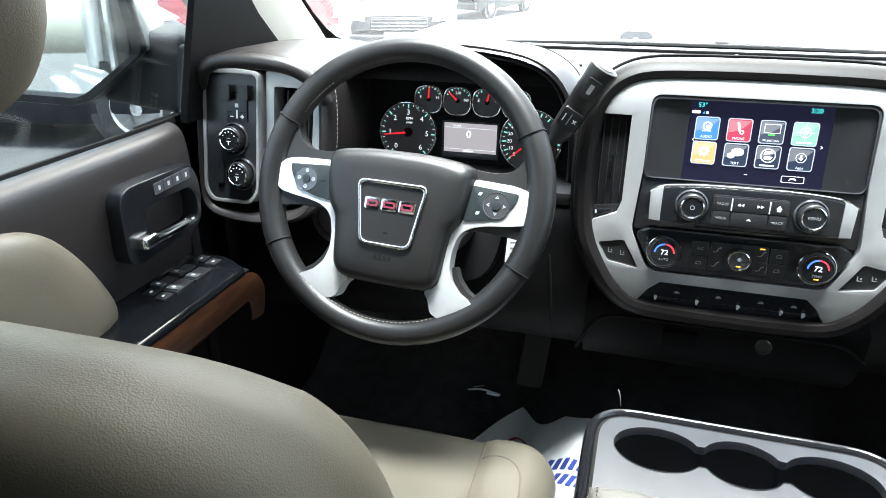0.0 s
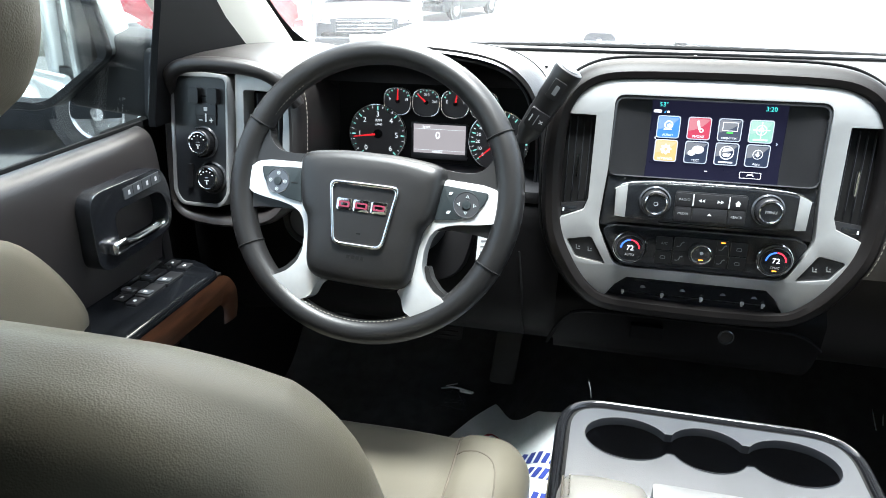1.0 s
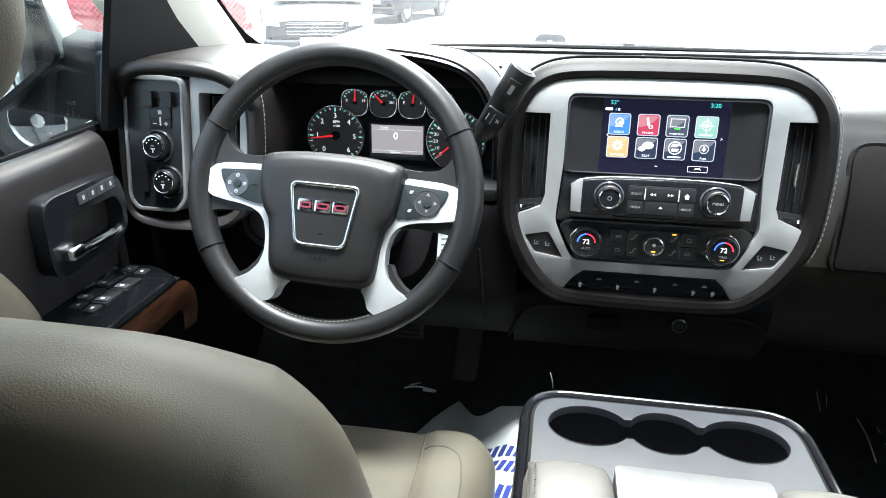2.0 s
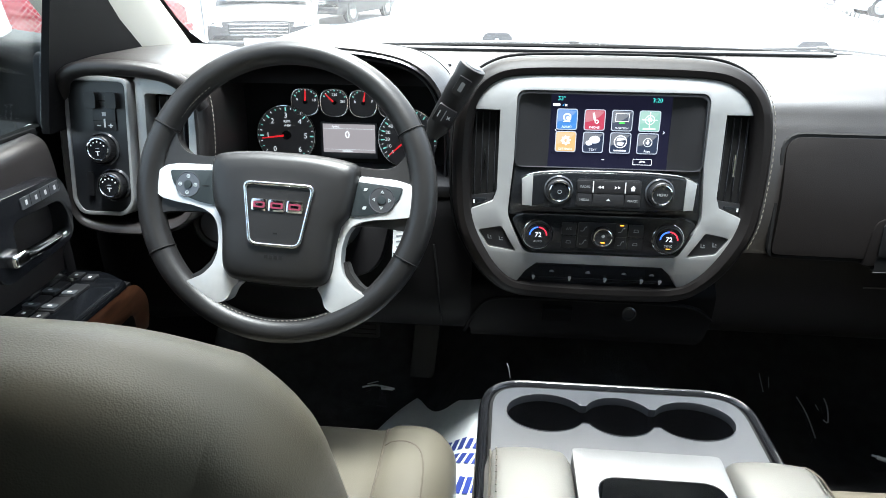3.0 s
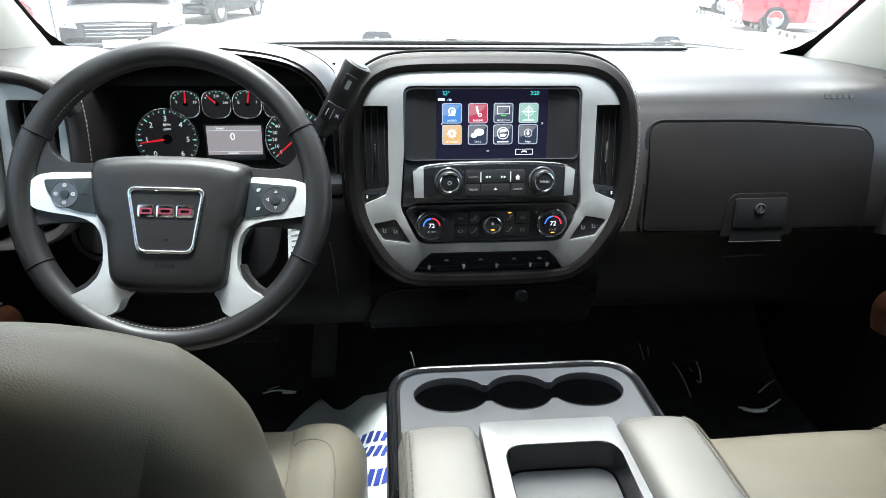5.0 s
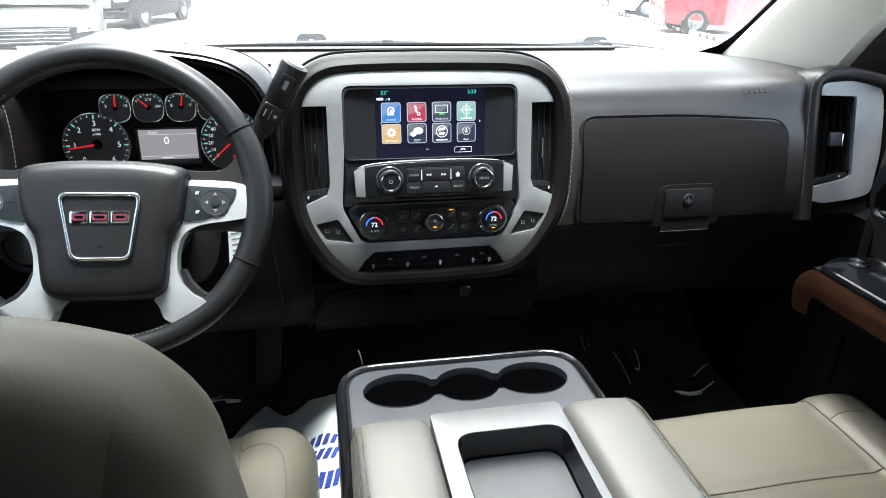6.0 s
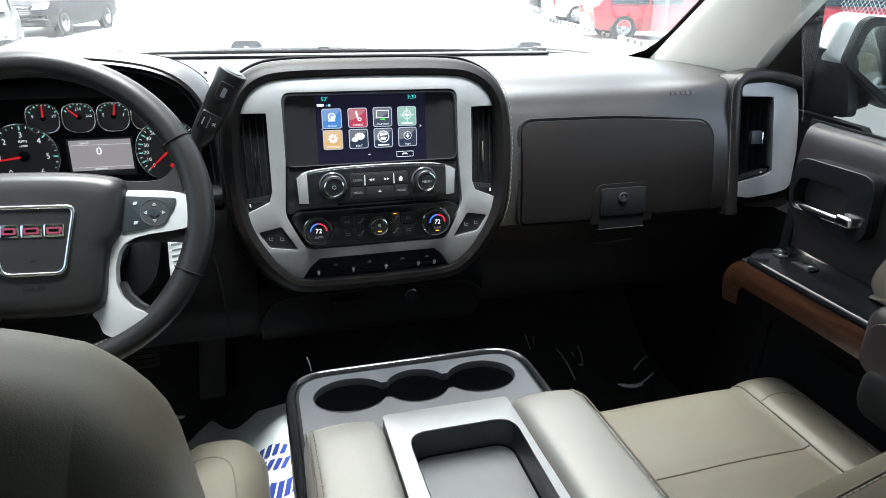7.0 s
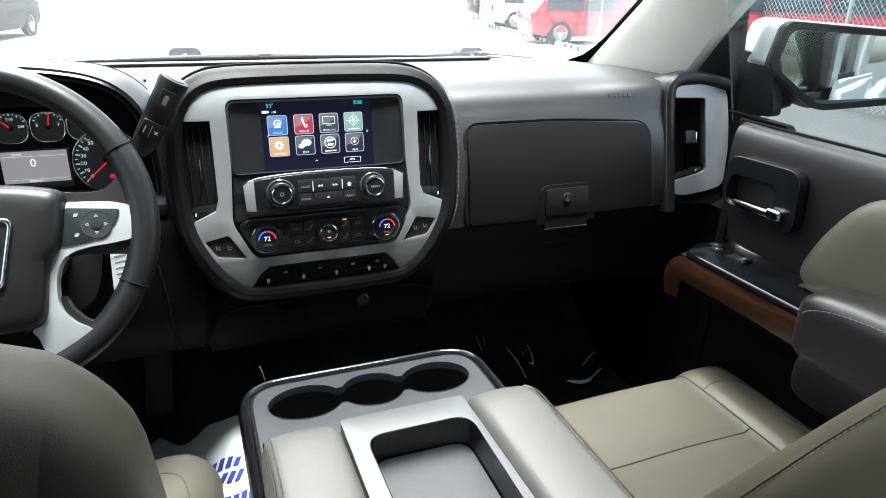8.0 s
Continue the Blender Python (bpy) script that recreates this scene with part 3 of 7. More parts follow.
for k in range(8):
    at = shifted(face, cols[k % 4], rows_v[k // 4])
    tint_name, tint_rgb = tile_tints[k]
    tile = part("app_tile", plate(rect(-0.0155, -0.0155, 0.0155, 0.0155, 0.004), 0, 0.0004, at), edge_glow, screen, tint_name + " app tile")
    part("tile_face", plate(rect(-0.0142, -0.0142, 0.0142, 0.0142, 0.0034), 0.0002, 0.0008, at), glow("tile_" + tint_name, tint_rgb, 0.75), screen)
    part("tile_sheen", plate(rounded([(-0.0138, 0.0138), (-0.0138, -0.004), (-0.004, -0.0015), (0.006, 0.004), (0.0138, 0.0125)], [0.003, 0.001, 0.004, 0.004, 0.001], 3), 0.0008, 0.001, at), glow("sheen_" + tint_name, tuple(0.75 * c + 0.13 for c in tint_rgb), 0.75), screen)
    if words[k]:
        lettering("tile_word", words[k], 0.0046 if len(words[k]) < 9 else 0.0034, shifted(at, 0, -0.0112, 0.001), lit_white, screen, depth=0.0001)
    else:
        part("tile_word_bar", plate(rect(-0.009, -0.0122, 0.009, -0.0102), 0.0008, 0.0012, at), lit_white, screen)
    icon = shifted(at, 0, 0.002, 0.001)
    if k == 0:
        shape = [plate(circle(0, 0.001, 0.006, 18), 0, 0.0003, icon, (circle(0, 0.001, 0.0042, 18),)), plate(circle(0.001, 0, 0.0028, 12), 0, 0.0003, icon), plate(rect(-0.006, -0.006, 0.005, -0.0045), 0, 0.0003, icon)]
    elif k == 1:
        shape = [plate(rounded([(-0.004, 0.008), (-0.001, 0.009), (0.0015, -0.002), (-0.001, -0.004)], 0.001), 0, 0.0003, icon), plate(circle(0.003, -0.0045, 0.003, 14), 0, 0.0003, icon, (circle(0.003, -0.0045, 0.0016, 14),))]
    elif k == 2:
        shape = [plate(rect(-0.01, -0.0035, 0.01, 0.0085), 0, 0.0003, icon, (rect(-0.0092, -0.0027, 0.0092, 0.0077),))]
        part("tile_light", plate(rect(-0.004, -0.0065, 0.004, -0.0045), 0, 0.0004, icon), glow("screen_green", (0.1, 0.8, 0.1), 0.8), screen)
    elif k == 3:
        shape = [plate(circle(0, 0, 0.007, 20), 0, 0.0003, icon, (circle(0, 0, 0.0062, 20),)), plate([(-0.0005, -0.011), (0.0005, -0.011), (0.0005, 0.011), (-0.0005, 0.011)], 0, 0.0003, icon), plate([(-0.011, -0.0005), (0.011, -0.0005), (0.011, 0.0005), (-0.011, 0.0005)], 0, 0.0003, icon)]
        lettering("compass_letter", "N", 0.008, shifted(icon, 0, 0, 0.0004), lit_white, screen, depth=0.0001)
    elif k == 4:
        gear = [((0.0075 if i % 4 < 2 else 0.0055) * math.cos(i * math.pi / 16), (0.0075 if i % 4 < 2 else 0.0055) * math.sin(i * math.pi / 16)) for i in range(32)]
        shape = [plate(gear, 0, 0.0003, icon, (circle(0, 0, 0.0025, 14),))]
    elif k == 5:
        shape = [plate(circle(0.002, 0.002, 0.008, 18, 0.0055), 0, 0.0003, icon), plate(circle(-0.006, -0.003, 0.005, 16, 0.0038), 0, 0.0004, icon)]
    elif k == 6:
        shape = [plate(circle(0, 0, 0.0095, 24), 0, 0.0003, icon, (circle(0, 0, 0.0082, 24),)), plate(rounded([(-0.006, 0.001), (0.006, 0.003), (0.005, 0.006), (-0.004, 0.006)], 0.001), 0, 0.0003, icon), plate(rounded([(-0.005, -0.005), (0.003, -0.006), (0.006, -0.001), (-0.004, -0.001)], 0.001), 0, 0.0003, icon)]
    else:
        shape = [plate(circle(0, 0, 0.0065, 20), 0, 0.0003, icon, (circle(0, 0, 0.0058, 20),)), plate([(-0.001, 0.004), (-0.001, 0), (-0.003, 0), (0, -0.004), (0.003, 0), (0.001, 0), (0.001, 0.004)], 0, 0.0003, icon)]
    part("tile_icon", join(*shape), lit_white, screen)
lettering("clock_digits", "3:20", 0.0085, shifted(face, 0.0665, -0.0105), lit_teal, screen)
lettering("temperature_digits", "53°", 0.0085, shifted(face, -0.0725, -0.0105), lit_teal, screen)
part("status_pill", plate(rect(-0.0855, -0.0215, -0.0745, -0.0175, 0.0018), 0, 0.0004, face), lit_white, screen)
part("signal_bar", plate([(-0.072, -0.0215), (-0.069, -0.0215), (-0.069, -0.0175)], 0, 0.0004, face), glow("screen_blue", (0.05, 0.35, 0.8), 0.7), screen)
part("signal_bar", plate(rect(-0.0675, -0.0215, -0.0645, -0.0185), 0, 0.0004, face), lit_white, screen)
for s in (-1, 1):
    part("page_arrow", plate([(s * 0.0795, -0.0565), (s * 0.0775, -0.0545), (s * 0.0785, -0.0545), (s * 0.081, -0.0565), (s * 0.0785, -0.0585), (s * 0.0775, -0.0585)], 0, 0.0004, face), lit_white, screen)
part("page_dash", plate(rect(-0.0085, -0.0995, -0.0045, -0.0985), 0, 0.0004, face), lit_white, screen)
part("tab_outline", plate(rect(0.038, -0.1055, 0.066, -0.0965, 0.001), 0, 0.0003, face, (rect(0.0387, -0.1048, 0.0653, -0.0972, 0.0008),)), lit_white, screen)
part("tab_icon", plate(rounded([(0.047, -0.1025), (0.049, -0.0992), (0.055, -0.0992), (0.057, -0.1025), (0.0535, -0.1012), (0.0505, -0.1012)], 0.0006), 0, 0.0004, face), lit_white, screen)


# radio bar, which bulges out of the face
def radio(u, v, w=0.0):
    return stack(u, v - 0.004, w + 0.03 - 0.35 * u * u)


radio_body = [(0.0, -0.1085), (0.06, -0.1095), (0.1, -0.113), (0.118, -0.1175), (0.1275, -0.122), (0.1255, -0.163), (0.06, -0.165), (0.0, -0.1655), (-0.06, -0.165), (-0.1255, -0.163), (-0.1275, -0.122), (-0.118, -0.1175), (-0.1, -0.113), (-0.06, -0.1095)]
part("radio_panel", plate(radio_body, -0.04, 0.0, radio, bevel=0.004, seg=3), black_gloss, centre, "gloss black radio control bar")
top_line = smooth_path([(u, v, 0) for u, v in [(-0.128, -0.1235), (-0.118, -0.1165), (-0.1, -0.1118), (-0.06, -0.1085), (0, -0.1075), (0.06, -0.1085), (0.1, -0.1118), (0.118, -0.1165), (0.128, -0.1235)]], 4)
part("radio_top_trim", tube([radio(p.x, p.y, -0.001) for p in top_line], 0.0009, 6, up=(0, -1, 0)), chrome, centre, "bright trim line")
for s in (-1, 1):
    cap = [(s * 0.1105, -0.1155), (s * 0.119, -0.118), (s * 0.1265, -0.1225), (s * 0.1248, -0.1615), (s * 0.1105, -0.1625)]
    part("radio_end_cap", plate(cap if s < 0 else cap, -0.01, 0.0012, radio, bevel=0.001), silver_trim, centre, "satin metal end cap")


def knob(at, r, h, face_mat=black_gloss, ring_mat=chrome, parent=centre, label="", name="knob"):
    body = part(name, knurled(r, -0.006, h, at), black_plastic, parent, label)
    part("knob_ring", lathe([(r * 0.86, h - 0.001), (r * 0.86, h + 0.0012), (r * 0.78, h + 0.0018), (r * 0.74, h + 0.0006)], at, 32), ring_mat, body)
    part("knob_face", lathe([(r * 0.745, h - 0.001), (r * 0.74, h + 0.0007), (0.0, h + 0.0011)], at, 28), face_mat, body)
    return body


for u, word in ((-0.0725, ""), (0.0735, "MENU")):
    at = shifted(radio, u, -0.1365)
    k = knob(at, 0.0175, 0.017, label="black knurled radio knob with a bright ring", name="radio_knob")
    part("knob_base", lathe([(0.0215, -0.002), (0.0215, 0.001), (0.0195, 0.0025), (0.0185, 0.001)], at, 32), edge_grey, k)
    if word:
        lettering("knob_word", word, 0.0055, shifted(at, 0, 0, 0.0182), grey_mark, k)
    else:
        part("power_mark", plate(circle(0, 0, 0.003, 16), 0, 0.0003, shifted(at, 0, 0, 0.0182), (circle(0, 0, 0.0022, 16),)), grey_mark, k)
keys = part("radio_key_frame", plate(rect(-0.0465, -0.1605, 0.0465, -0.119, 0.004), -0.002, 0.0016, radio, bevel=0.0008), black_plastic, centre)
key_boxes = [(-0.045, -0.139, -0.024, -0.121, "RADIO"), (-0.045, -0.1585, -0.024, -0.1405, "MEDIA"), (-0.0225, -0.139, 0.0225, -0.121, ""), (-0.0225, -0.1585, 0.0225, -0.1405, ""), (0.024, -0.139, 0.045, -0.121, ""), (0.024, -0.1585, 0.045, -0.1405, "◂BACK")]
for u0, v0, u1, v1, word in key_boxes:
    part("radio_key", plate(rect(u0, v0, u1, v1, 0.002), 0, 0.003, radio, bevel=0.0007), black_plastic, keys)
    if word:
        lettering("key_word", word.replace("◂", "<"), 0.0048, shifted(radio, (u0 + u1) / 2, (v0 + v1) / 2, 0.0032), grey_mark, keys)
for u in (-0.023, 0.0232):
    part("key_bar", plate(rect(u - 0.0007, -0.138, u + 0.0007, -0.122, 0.0005), 0.002, 0.0042, radio), white_mark, keys)
for u, s in ((-0.012, -1), (0.012, 1)):
    for d in (-0.0022, 0.0022):
        part("skip_mark", plate([(u + d + s * 0.0022, -0.13), (u + d - s * 0.0018, -0.1278), (u + d - s * 0.0018, -0.1322)][::s], 0.003, 0.0033, radio), white_mark, keys)
part("eject_mark", plate([(-0.003, -0.15), (0.003, -0.15), (0, -0.1465)], 0.003, 0.0033, radio), white_mark, keys)
part("home_mark", plate([(0.0305, -0.131), (0.0345, -0.1265), (0.0385, -0.131), (0.037, -0.131), (0.037, -0.1345), (0.032, -0.1345), (0.032, -0.131)], 0.003, 0.0033, radio), white_mark, keys)

# disc slot and climate panel
part("slot_panel", plate(rounded([(-0.138, -0.112), (0.138, -0.112), (0.143, -0.186), (-0.143, -0.186)], 0.003), -0.012, -0.002, stack, bevel=0.001), black_gloss, centre)
part("disc_slot", plate(rect(-0.062, -0.1765, 0.062, -0.1715, 0.001), -0.004, -0.0012, stack), deep_black, centre)


def climate(u, v, w=0.0):
    return stack(u, v, w + 0.004)


part("climate_panel", plate(rounded([(-0.128, -0.184), (0.128, -0.184), (0.139, -0.192), (0.112, -0.2435), (-0.112, -0.2435), (-0.139, -0.192)], [0.006, 0.006, 0.008, 0.012, 0.012, 0.008], 4), -0.012, 0.0, climate, bevel=0.003, seg=3, cuts=CUTS[:4]), black_gloss, centre, "gloss black climate control panel")
part("climate_lip", tube([climate(u, v, -0.001) for u, v in [(-0.13, -0.188), (-0.12, -0.1835), (0.12, -0.1835), (0.13, -0.188)]], 0.0014, 6, up=(0, -1, 0)), edge_grey, centre)
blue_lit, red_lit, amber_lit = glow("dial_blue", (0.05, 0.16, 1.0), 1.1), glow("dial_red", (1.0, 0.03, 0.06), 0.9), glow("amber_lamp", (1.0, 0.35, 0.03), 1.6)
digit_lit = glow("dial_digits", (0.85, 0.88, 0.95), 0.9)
for u, word in ((-0.0975, "AUTO"), (0.0985, "SYNC")):
    at = shifted(climate, u, -0.215)
    dial = part("temperature_dial", knurled(0.0215, -0.004, 0.008, at, 44), black_plastic, centre, "temperature dial showing 72")
    part("dial_ring", lathe([(0.0242, -0.001), (0.0242, 0.002), (0.0228, 0.0035), (0.0218, 0.002)], at, 40), chrome, dial)
    part("dial_face", lathe([(0.0192, 0.007), (0.019, 0.009), (0.0, 0.0093)], at, 36), black_gloss, dial)
    part("dial_rim", lathe([(0.0205, 0.0078), (0.0202, 0.0095), (0.0192, 0.0098), (0.019, 0.0085)], at, 40), edge_grey, dial)
    part("cool_arc", plate(arc(0.0118, 0.0138, 92, 178), 0.009, 0.0097, at), blue_lit, dial)
    part("warm_arc", plate(arc(0.0118, 0.0138, 2, 88), 0.009, 0.0097, at), red_lit, dial)
    lettering("dial_number", "72", 0.0105, shifted(at, 0, 0.0008, 0.0097), digit_lit, dial)
    lettering("dial_word", word, 0.0048, shifted(at, 0, -0.0095, 0.0097), grey_mark, dial)
    if word == "SYNC":
        part("dial_lamp", plate(rect(-0.003, -0.0147, 0.003, -0.0133, 0.0005), 0.009, 0.0097, at), amber_lit, dial)
mode = part("mode_frame", plate(rect(-0.037, -0.2345, 0.037, -0.1935, 0.004), -0.001, 0.0016, climate, bevel=0.0008), black_plastic, centre)
fan = knob(shifted(climate, 0, -0.2145), 0.0165, 0.011, label="knurled fan speed knob with a bright ring", name="fan_knob")
part("fan_lamp", plate(rect(-0.003, -0.0085, 0.003, -0.0068, 0.0005), 0.012, 0.0124, shifted(climate, 0, -0.2145)), amber_lit, fan)
part("fan_mark", plate(circle(0, 0.0025, 0.0025, 12), 0.0122, 0.0125, shifted(climate, 0, -0.2145)), grey_mark, fan)
for u in (-0.0285, 0.0285):
    for v, lamp in ((-0.2035, u > 0), (-0.2245, False)):
        part("mode_key", plate(rect(u - 0.0078, v - 0.0095, u + 0.0078, v + 0.0095, 0.0012), 0.001, 0.0028, climate, bevel=0.0006), black_plastic, mode)
        part("mode_mark", join(plate(rect(u - 0.005, v - 0.004, u - 0.001, v - 0.0028), 0.0028, 0.0031, climate), plate([(u - 0.001, v - 0.003), (u + 0.0005, v - 0.003), (u + 0.003, v + 0.003), (u + 0.0015, v + 0.003)], 0.0028, 0.0031, climate), plate(circle(u + 0.004, v + 0.003, 0.0012, 10), 0.0028, 0.0031, climate)), grey_mark, mode)
        if lamp:
            part("mode_lamp", plate(rect(u - 0.003, v + 0.0065, u + 0.003, v + 0.008, 0.0004), 0.0028, 0.0032, climate), amber_lit, mode)
for s in (-1, 1):
    for v in (-0.2045, -0.2255):
        u = s * 0.0505
        part("climate_key", plate(rect(u - 0.011, v - 0.0095, u + 0.011, v + 0.0095, 0.0015), -0.001, 0.002, climate, bevel=0.0006), black_plastic, mode)
        if s < 0 and v > -0.21:
            lettering("climate_word", "A/C", 0.0055, shifted(climate, u, v, 0.0022), grey_mark, mode)
        else:
            part("climate_mark", plate(rounded([(u - 0.004, v - 0.0022), (u + 0.004, v - 0.0022), (u + 0.003, v + 0.0025), (u - 0.003, v + 0.0025)], 0.001), 0.002, 0.0023, climate, (rounded([(u - 0.003, v - 0.0014), (u + 0.003, v - 0.0014), (u + 0.0022, v + 0.0017), (u - 0.0022, v + 0.0017)], 0.0006),)), grey_mark, mode)

# seat heater switches
for s in (-1, 1):
    out = rounded([(s * 0.1545, -0.206), (s * 0.1885, -0.2125), (s * 0.1735, -0.2372), (s * 0.132, -0.2438)], 0.0035, 3)
    sw = part("seat_heater_switch", plate(out, -0.012, -0.0005, stack, bevel=0.0012), black_plastic, centre, "black seat heater switch pair")
    for du in (-0.009, 0.0085):
        u, v = s * 0.1625 + du, -0.2255 + (0.002 if du * s > 0 else 0)
        part("seat_mark", join(plate([(u - 0.003, v - 0.003), (u + 0.003, v - 0.003), (u + 0.003, v - 0.0018), (u - 0.0015, v - 0.0018), (u - 0.0025, v + 0.004), (u - 0.0036, v + 0.004)], -0.0005, 0.0001, stack), plate(circle(u + 0.0015, v + 0.001, 0.0012, 8), -0.0005, 0.0001, stack)), grey_mark, sw)

# toggle strip
strip = part("toggle_strip", plate(rounded([(-0.097, -0.264), (0.097, -0.264), (0.113, -0.279), (0.126, -0.303), (-0.126, -0.303), (-0.113, -0.279)], [0.004, 0.004, 0.006, 0.004, 0.004, 0.006], 3), -0.03, -0.004, stack, bevel=0.002, cuts=CUTS), black_gloss, centre, "gloss black switch strip")
part("toggle_line", plate(rect(-0.098, -0.2915, 0.098, -0.2903), -0.005, -0.0032, stack), black_plastic, strip)
for u0, u1 in ((-0.0975, -0.044), (-0.0395, 0.0115), (0.0165, 0.0685), (0.0735, 0.0975)):
    part("toggle_key", plate(rect(u0, -0.2895, u1, -0.27, 0.002), -0.006, -0.003, stack, bevel=0.0006, cuts=CUTS), black_gloss, strip)
for u in (-0.0995, -0.0418, 0.014, 0.071, 0.0995):
    part("toggle_clip", join(plate(rect(u - 0.0022, -0.2925, u + 0.0022, -0.288, 0.001), -0.004, 0.0006, stack), plate(rect(u - 0.0014, -0.296, u + 0.0014, -0.293, 0.0006), -0.004, -0.0012, stack)), white_mark, strip)
for u in (-0.071, -0.014, 0.0425, 0.0855):
    part("toggle_mark", plate(rounded([(u - 0.0045, -0.281), (u + 0.0045, -0.281), (u + 0.0015, -0.277), (u - 0.0025, -0.2775)], 0.001), -0.0026, -0.0021, stack), grey_mark, strip)


def stack_vent(s):
    """Tall side vent of the stack: a dark box with upright vanes, a bright tab and a thumb wheel."""
    v0, v1 = -0.185, -0.0285
    vent = part("air_vent", plate(rounded([(s * 0.1635, v1), (s * 0.206, v1), (s * 0.2105, -0.1), (s * 0.211, v0), (s * 0.17, -0.168), (s * 0.1635, -0.152)], 0.001, 2), -0.06, -0.045, stack), deep_black, centre, "tall black air vent")
    for i, u in enumerate((0.1685, 0.1785, 0.1885, 0.1985)):
        slat = loft([[stack(s * (u + dx), v, w) for dx, w in ((-0.0012, -0.045), (-0.0014, -0.012), (0, -0.008), (0.0014, -0.012), (0.0012, -0.045))] for v in (v1 - 0.004, -0.09, -0.15 - 0.004 * i)], True, (True, True))
        part("vane", slat, black_plastic, vent)
        part("vane_edge", tube([stack(s * u, v1 - 0.01, -0.0078), stack(s * u, -0.14, -0.0078)], 0.0004, 5, up=(1, 0, 0)), grey_panel, vent)
    part("vent_tab", loft([[stack(s * (0.1835 + dx * k), v, -0.006 + w) for dx, w in ((-0.0022, 0), (-0.0012, 0.007), (0.0012, 0.007), (0.0022, 0))] for v, k in ((-0.085, 0.8), (-0.09, 1), (-0.112, 0.9), (-0.118, 0.5))], True, (True, True)), chrome, vent, "bright vent tab")
    floor_out = rounded([(s * 0.166, -0.155), (s * 0.207, -0.16), (s * 0.2085, -0.183), (s * 0.172, -0.1685)], 0.003, 3)
    part("wheel_housing", plate(floor_out, -0.03, -0.008, stack, bevel=0.002), black_plastic, vent)
    part("thumb_wheel", plate(rounded([(s * 0.178, -0.1625), (s * 0.203, -0.164), (s * 0.203, -0.174), (s * 0.178, -0.1685)], 0.004, 3), -0.01, -0.004, stack, bevel=0.0015), black_gloss, vent)
    part("wheel_mark", plate(rect(s * 0.198 - 0.0012, -0.171, s * 0.198 + 0.0012, -0.166), -0.0045, -0.0034, stack), white_mark, vent)


stack_vent(-1)
stack_vent(1)


# ---- instrument cluster and its hood ----
CX = -0.44
cav_front = [(-0.645, 0.79), (-0.647, 0.86), (-0.64, 0.905), (-0.618, 0.95), (-0.575, 0.98), (-0.52, 0.993), (-0.44, 0.998), (-0.36, 0.992), (-0.305, 0.978), (-0.268, 0.95), (-0.247, 0.905), (-0.238, 0.86), (-0.238, 0.79)]
cav_back = [(-0.625, 0.79), (-0.626, 0.86), (-0.62, 0.9), (-0.6, 0.935), (-0.565, 0.955), (-0.52, 0.963), (-0.44, 0.966), (-0.36, 0.963), (-0.315, 0.953), (-0.28, 0.93), (-0.262, 0.9), (-0.255, 0.86), (-0.255, 0.79)]


def hood_ring(pts, y, grow=0.0, lean=0.0, side=0.0):
    """One line of the hood round the gauges; side: how much further it spreads at the shoulders than on top."""
    P = smooth_path([(x, 0, z) for x, z in pts], 4)
    out = []
    for i, p in enumerate(P):
        a, b = P[max(0, i - 1)], P[min(len(P) - 1, i + 1)]
        t = (b - a).normalized()
        g = grow + side * abs(t.z) ** 0.7
        out.append(Vector((p.x - t.z * g, y + lean * max(0, p.z - 0.9), p.z + t.x * g)))
    return out


hood = thing("cluster_hood", (CX, 1.27, 0.79), "dark brown vinyl hood over the gauges", "gauge hood")
part("hood_skin", loft([hood_ring(cav_front, 1.25, -0.004), hood_ring(cav_front, 1.24, -0.003), hood_ring(cav_front, 1.235, 0.0, 0.1), hood_ring(cav_front, 1.233, 0.0035, 0.12), hood_ring(cav_front, 1.238, 0.0065, 0.15),
                        hood_ring(cav_front, 1.25, 0.008, 0.2, 0.006), hood_ring(cav_front, 1.268, 0.0075, 0.2, 0.014), hood_ring(cav_front, 1.286, 0.004, 0.2, 0.02), hood_ring(cav_front, 1.3, -0.002, 0.2, 0.026), hood_ring([(x, min(z, 0.953)) for x, z in cav_front], 1.36, 0.0, 0.0, 0.03)], False), pad_vinyl, hood)
part("hood_liner", loft([hood_ring(cav_back, 1.332, -0.003), hood_ring(cav_front, 1.248, -0.004)], False), deep_black, hood, "matt black inner wall")
part("hood_floor", box((-0.645, 1.21, 0.775), (-0.238, 1.34, 0.795), 0.004), black_plastic, hood)
part("inner_trim_line", tube([p for p in hood_ring(cav_front, 1.262, -0.012)], 0.0025, 6, up=(0, -1, 0)), black_plastic, hood)
part("hood_piping", tube(hood_ring(cav_front, 1.285, 0.0042, 0.2, 0.0198)[6:-6], 0.0009, 6, up=(0, -1, 0)), deep_black, hood)

cluster = thing("instrument_cluster", (CX, 1.325, 0.79), "black gauge cluster with red needles and a grey display", "gauge cluster")
gauge = frame_map((0, 1.326, 0.841), (1, 0, 0), (0, 0.1, 1), (0, -1, 0.1))
part("cluster_board", plate([(-0.632, -0.06), (-0.248, -0.06), (-0.248, 0.125), (-0.632, 0.125)], -0.012, -0.001, gauge), deep_black, cluster)
needle_red = glow("needle_red", (0.8, 0.02, 0.03), 0.5)
# Faint emission put in to lift the faces; they are no lamps.
gauge_face = material("dark_gauge_face", (0.018, 0.0185, 0.02), 0.5, tint=(60, 0.1), emit=((0.5, 0.5, 0.55), 0.003))
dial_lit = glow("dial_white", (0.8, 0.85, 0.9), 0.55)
tick_teal = glow("tick_teal", (0.25, 0.7, 0.62), 0.55)


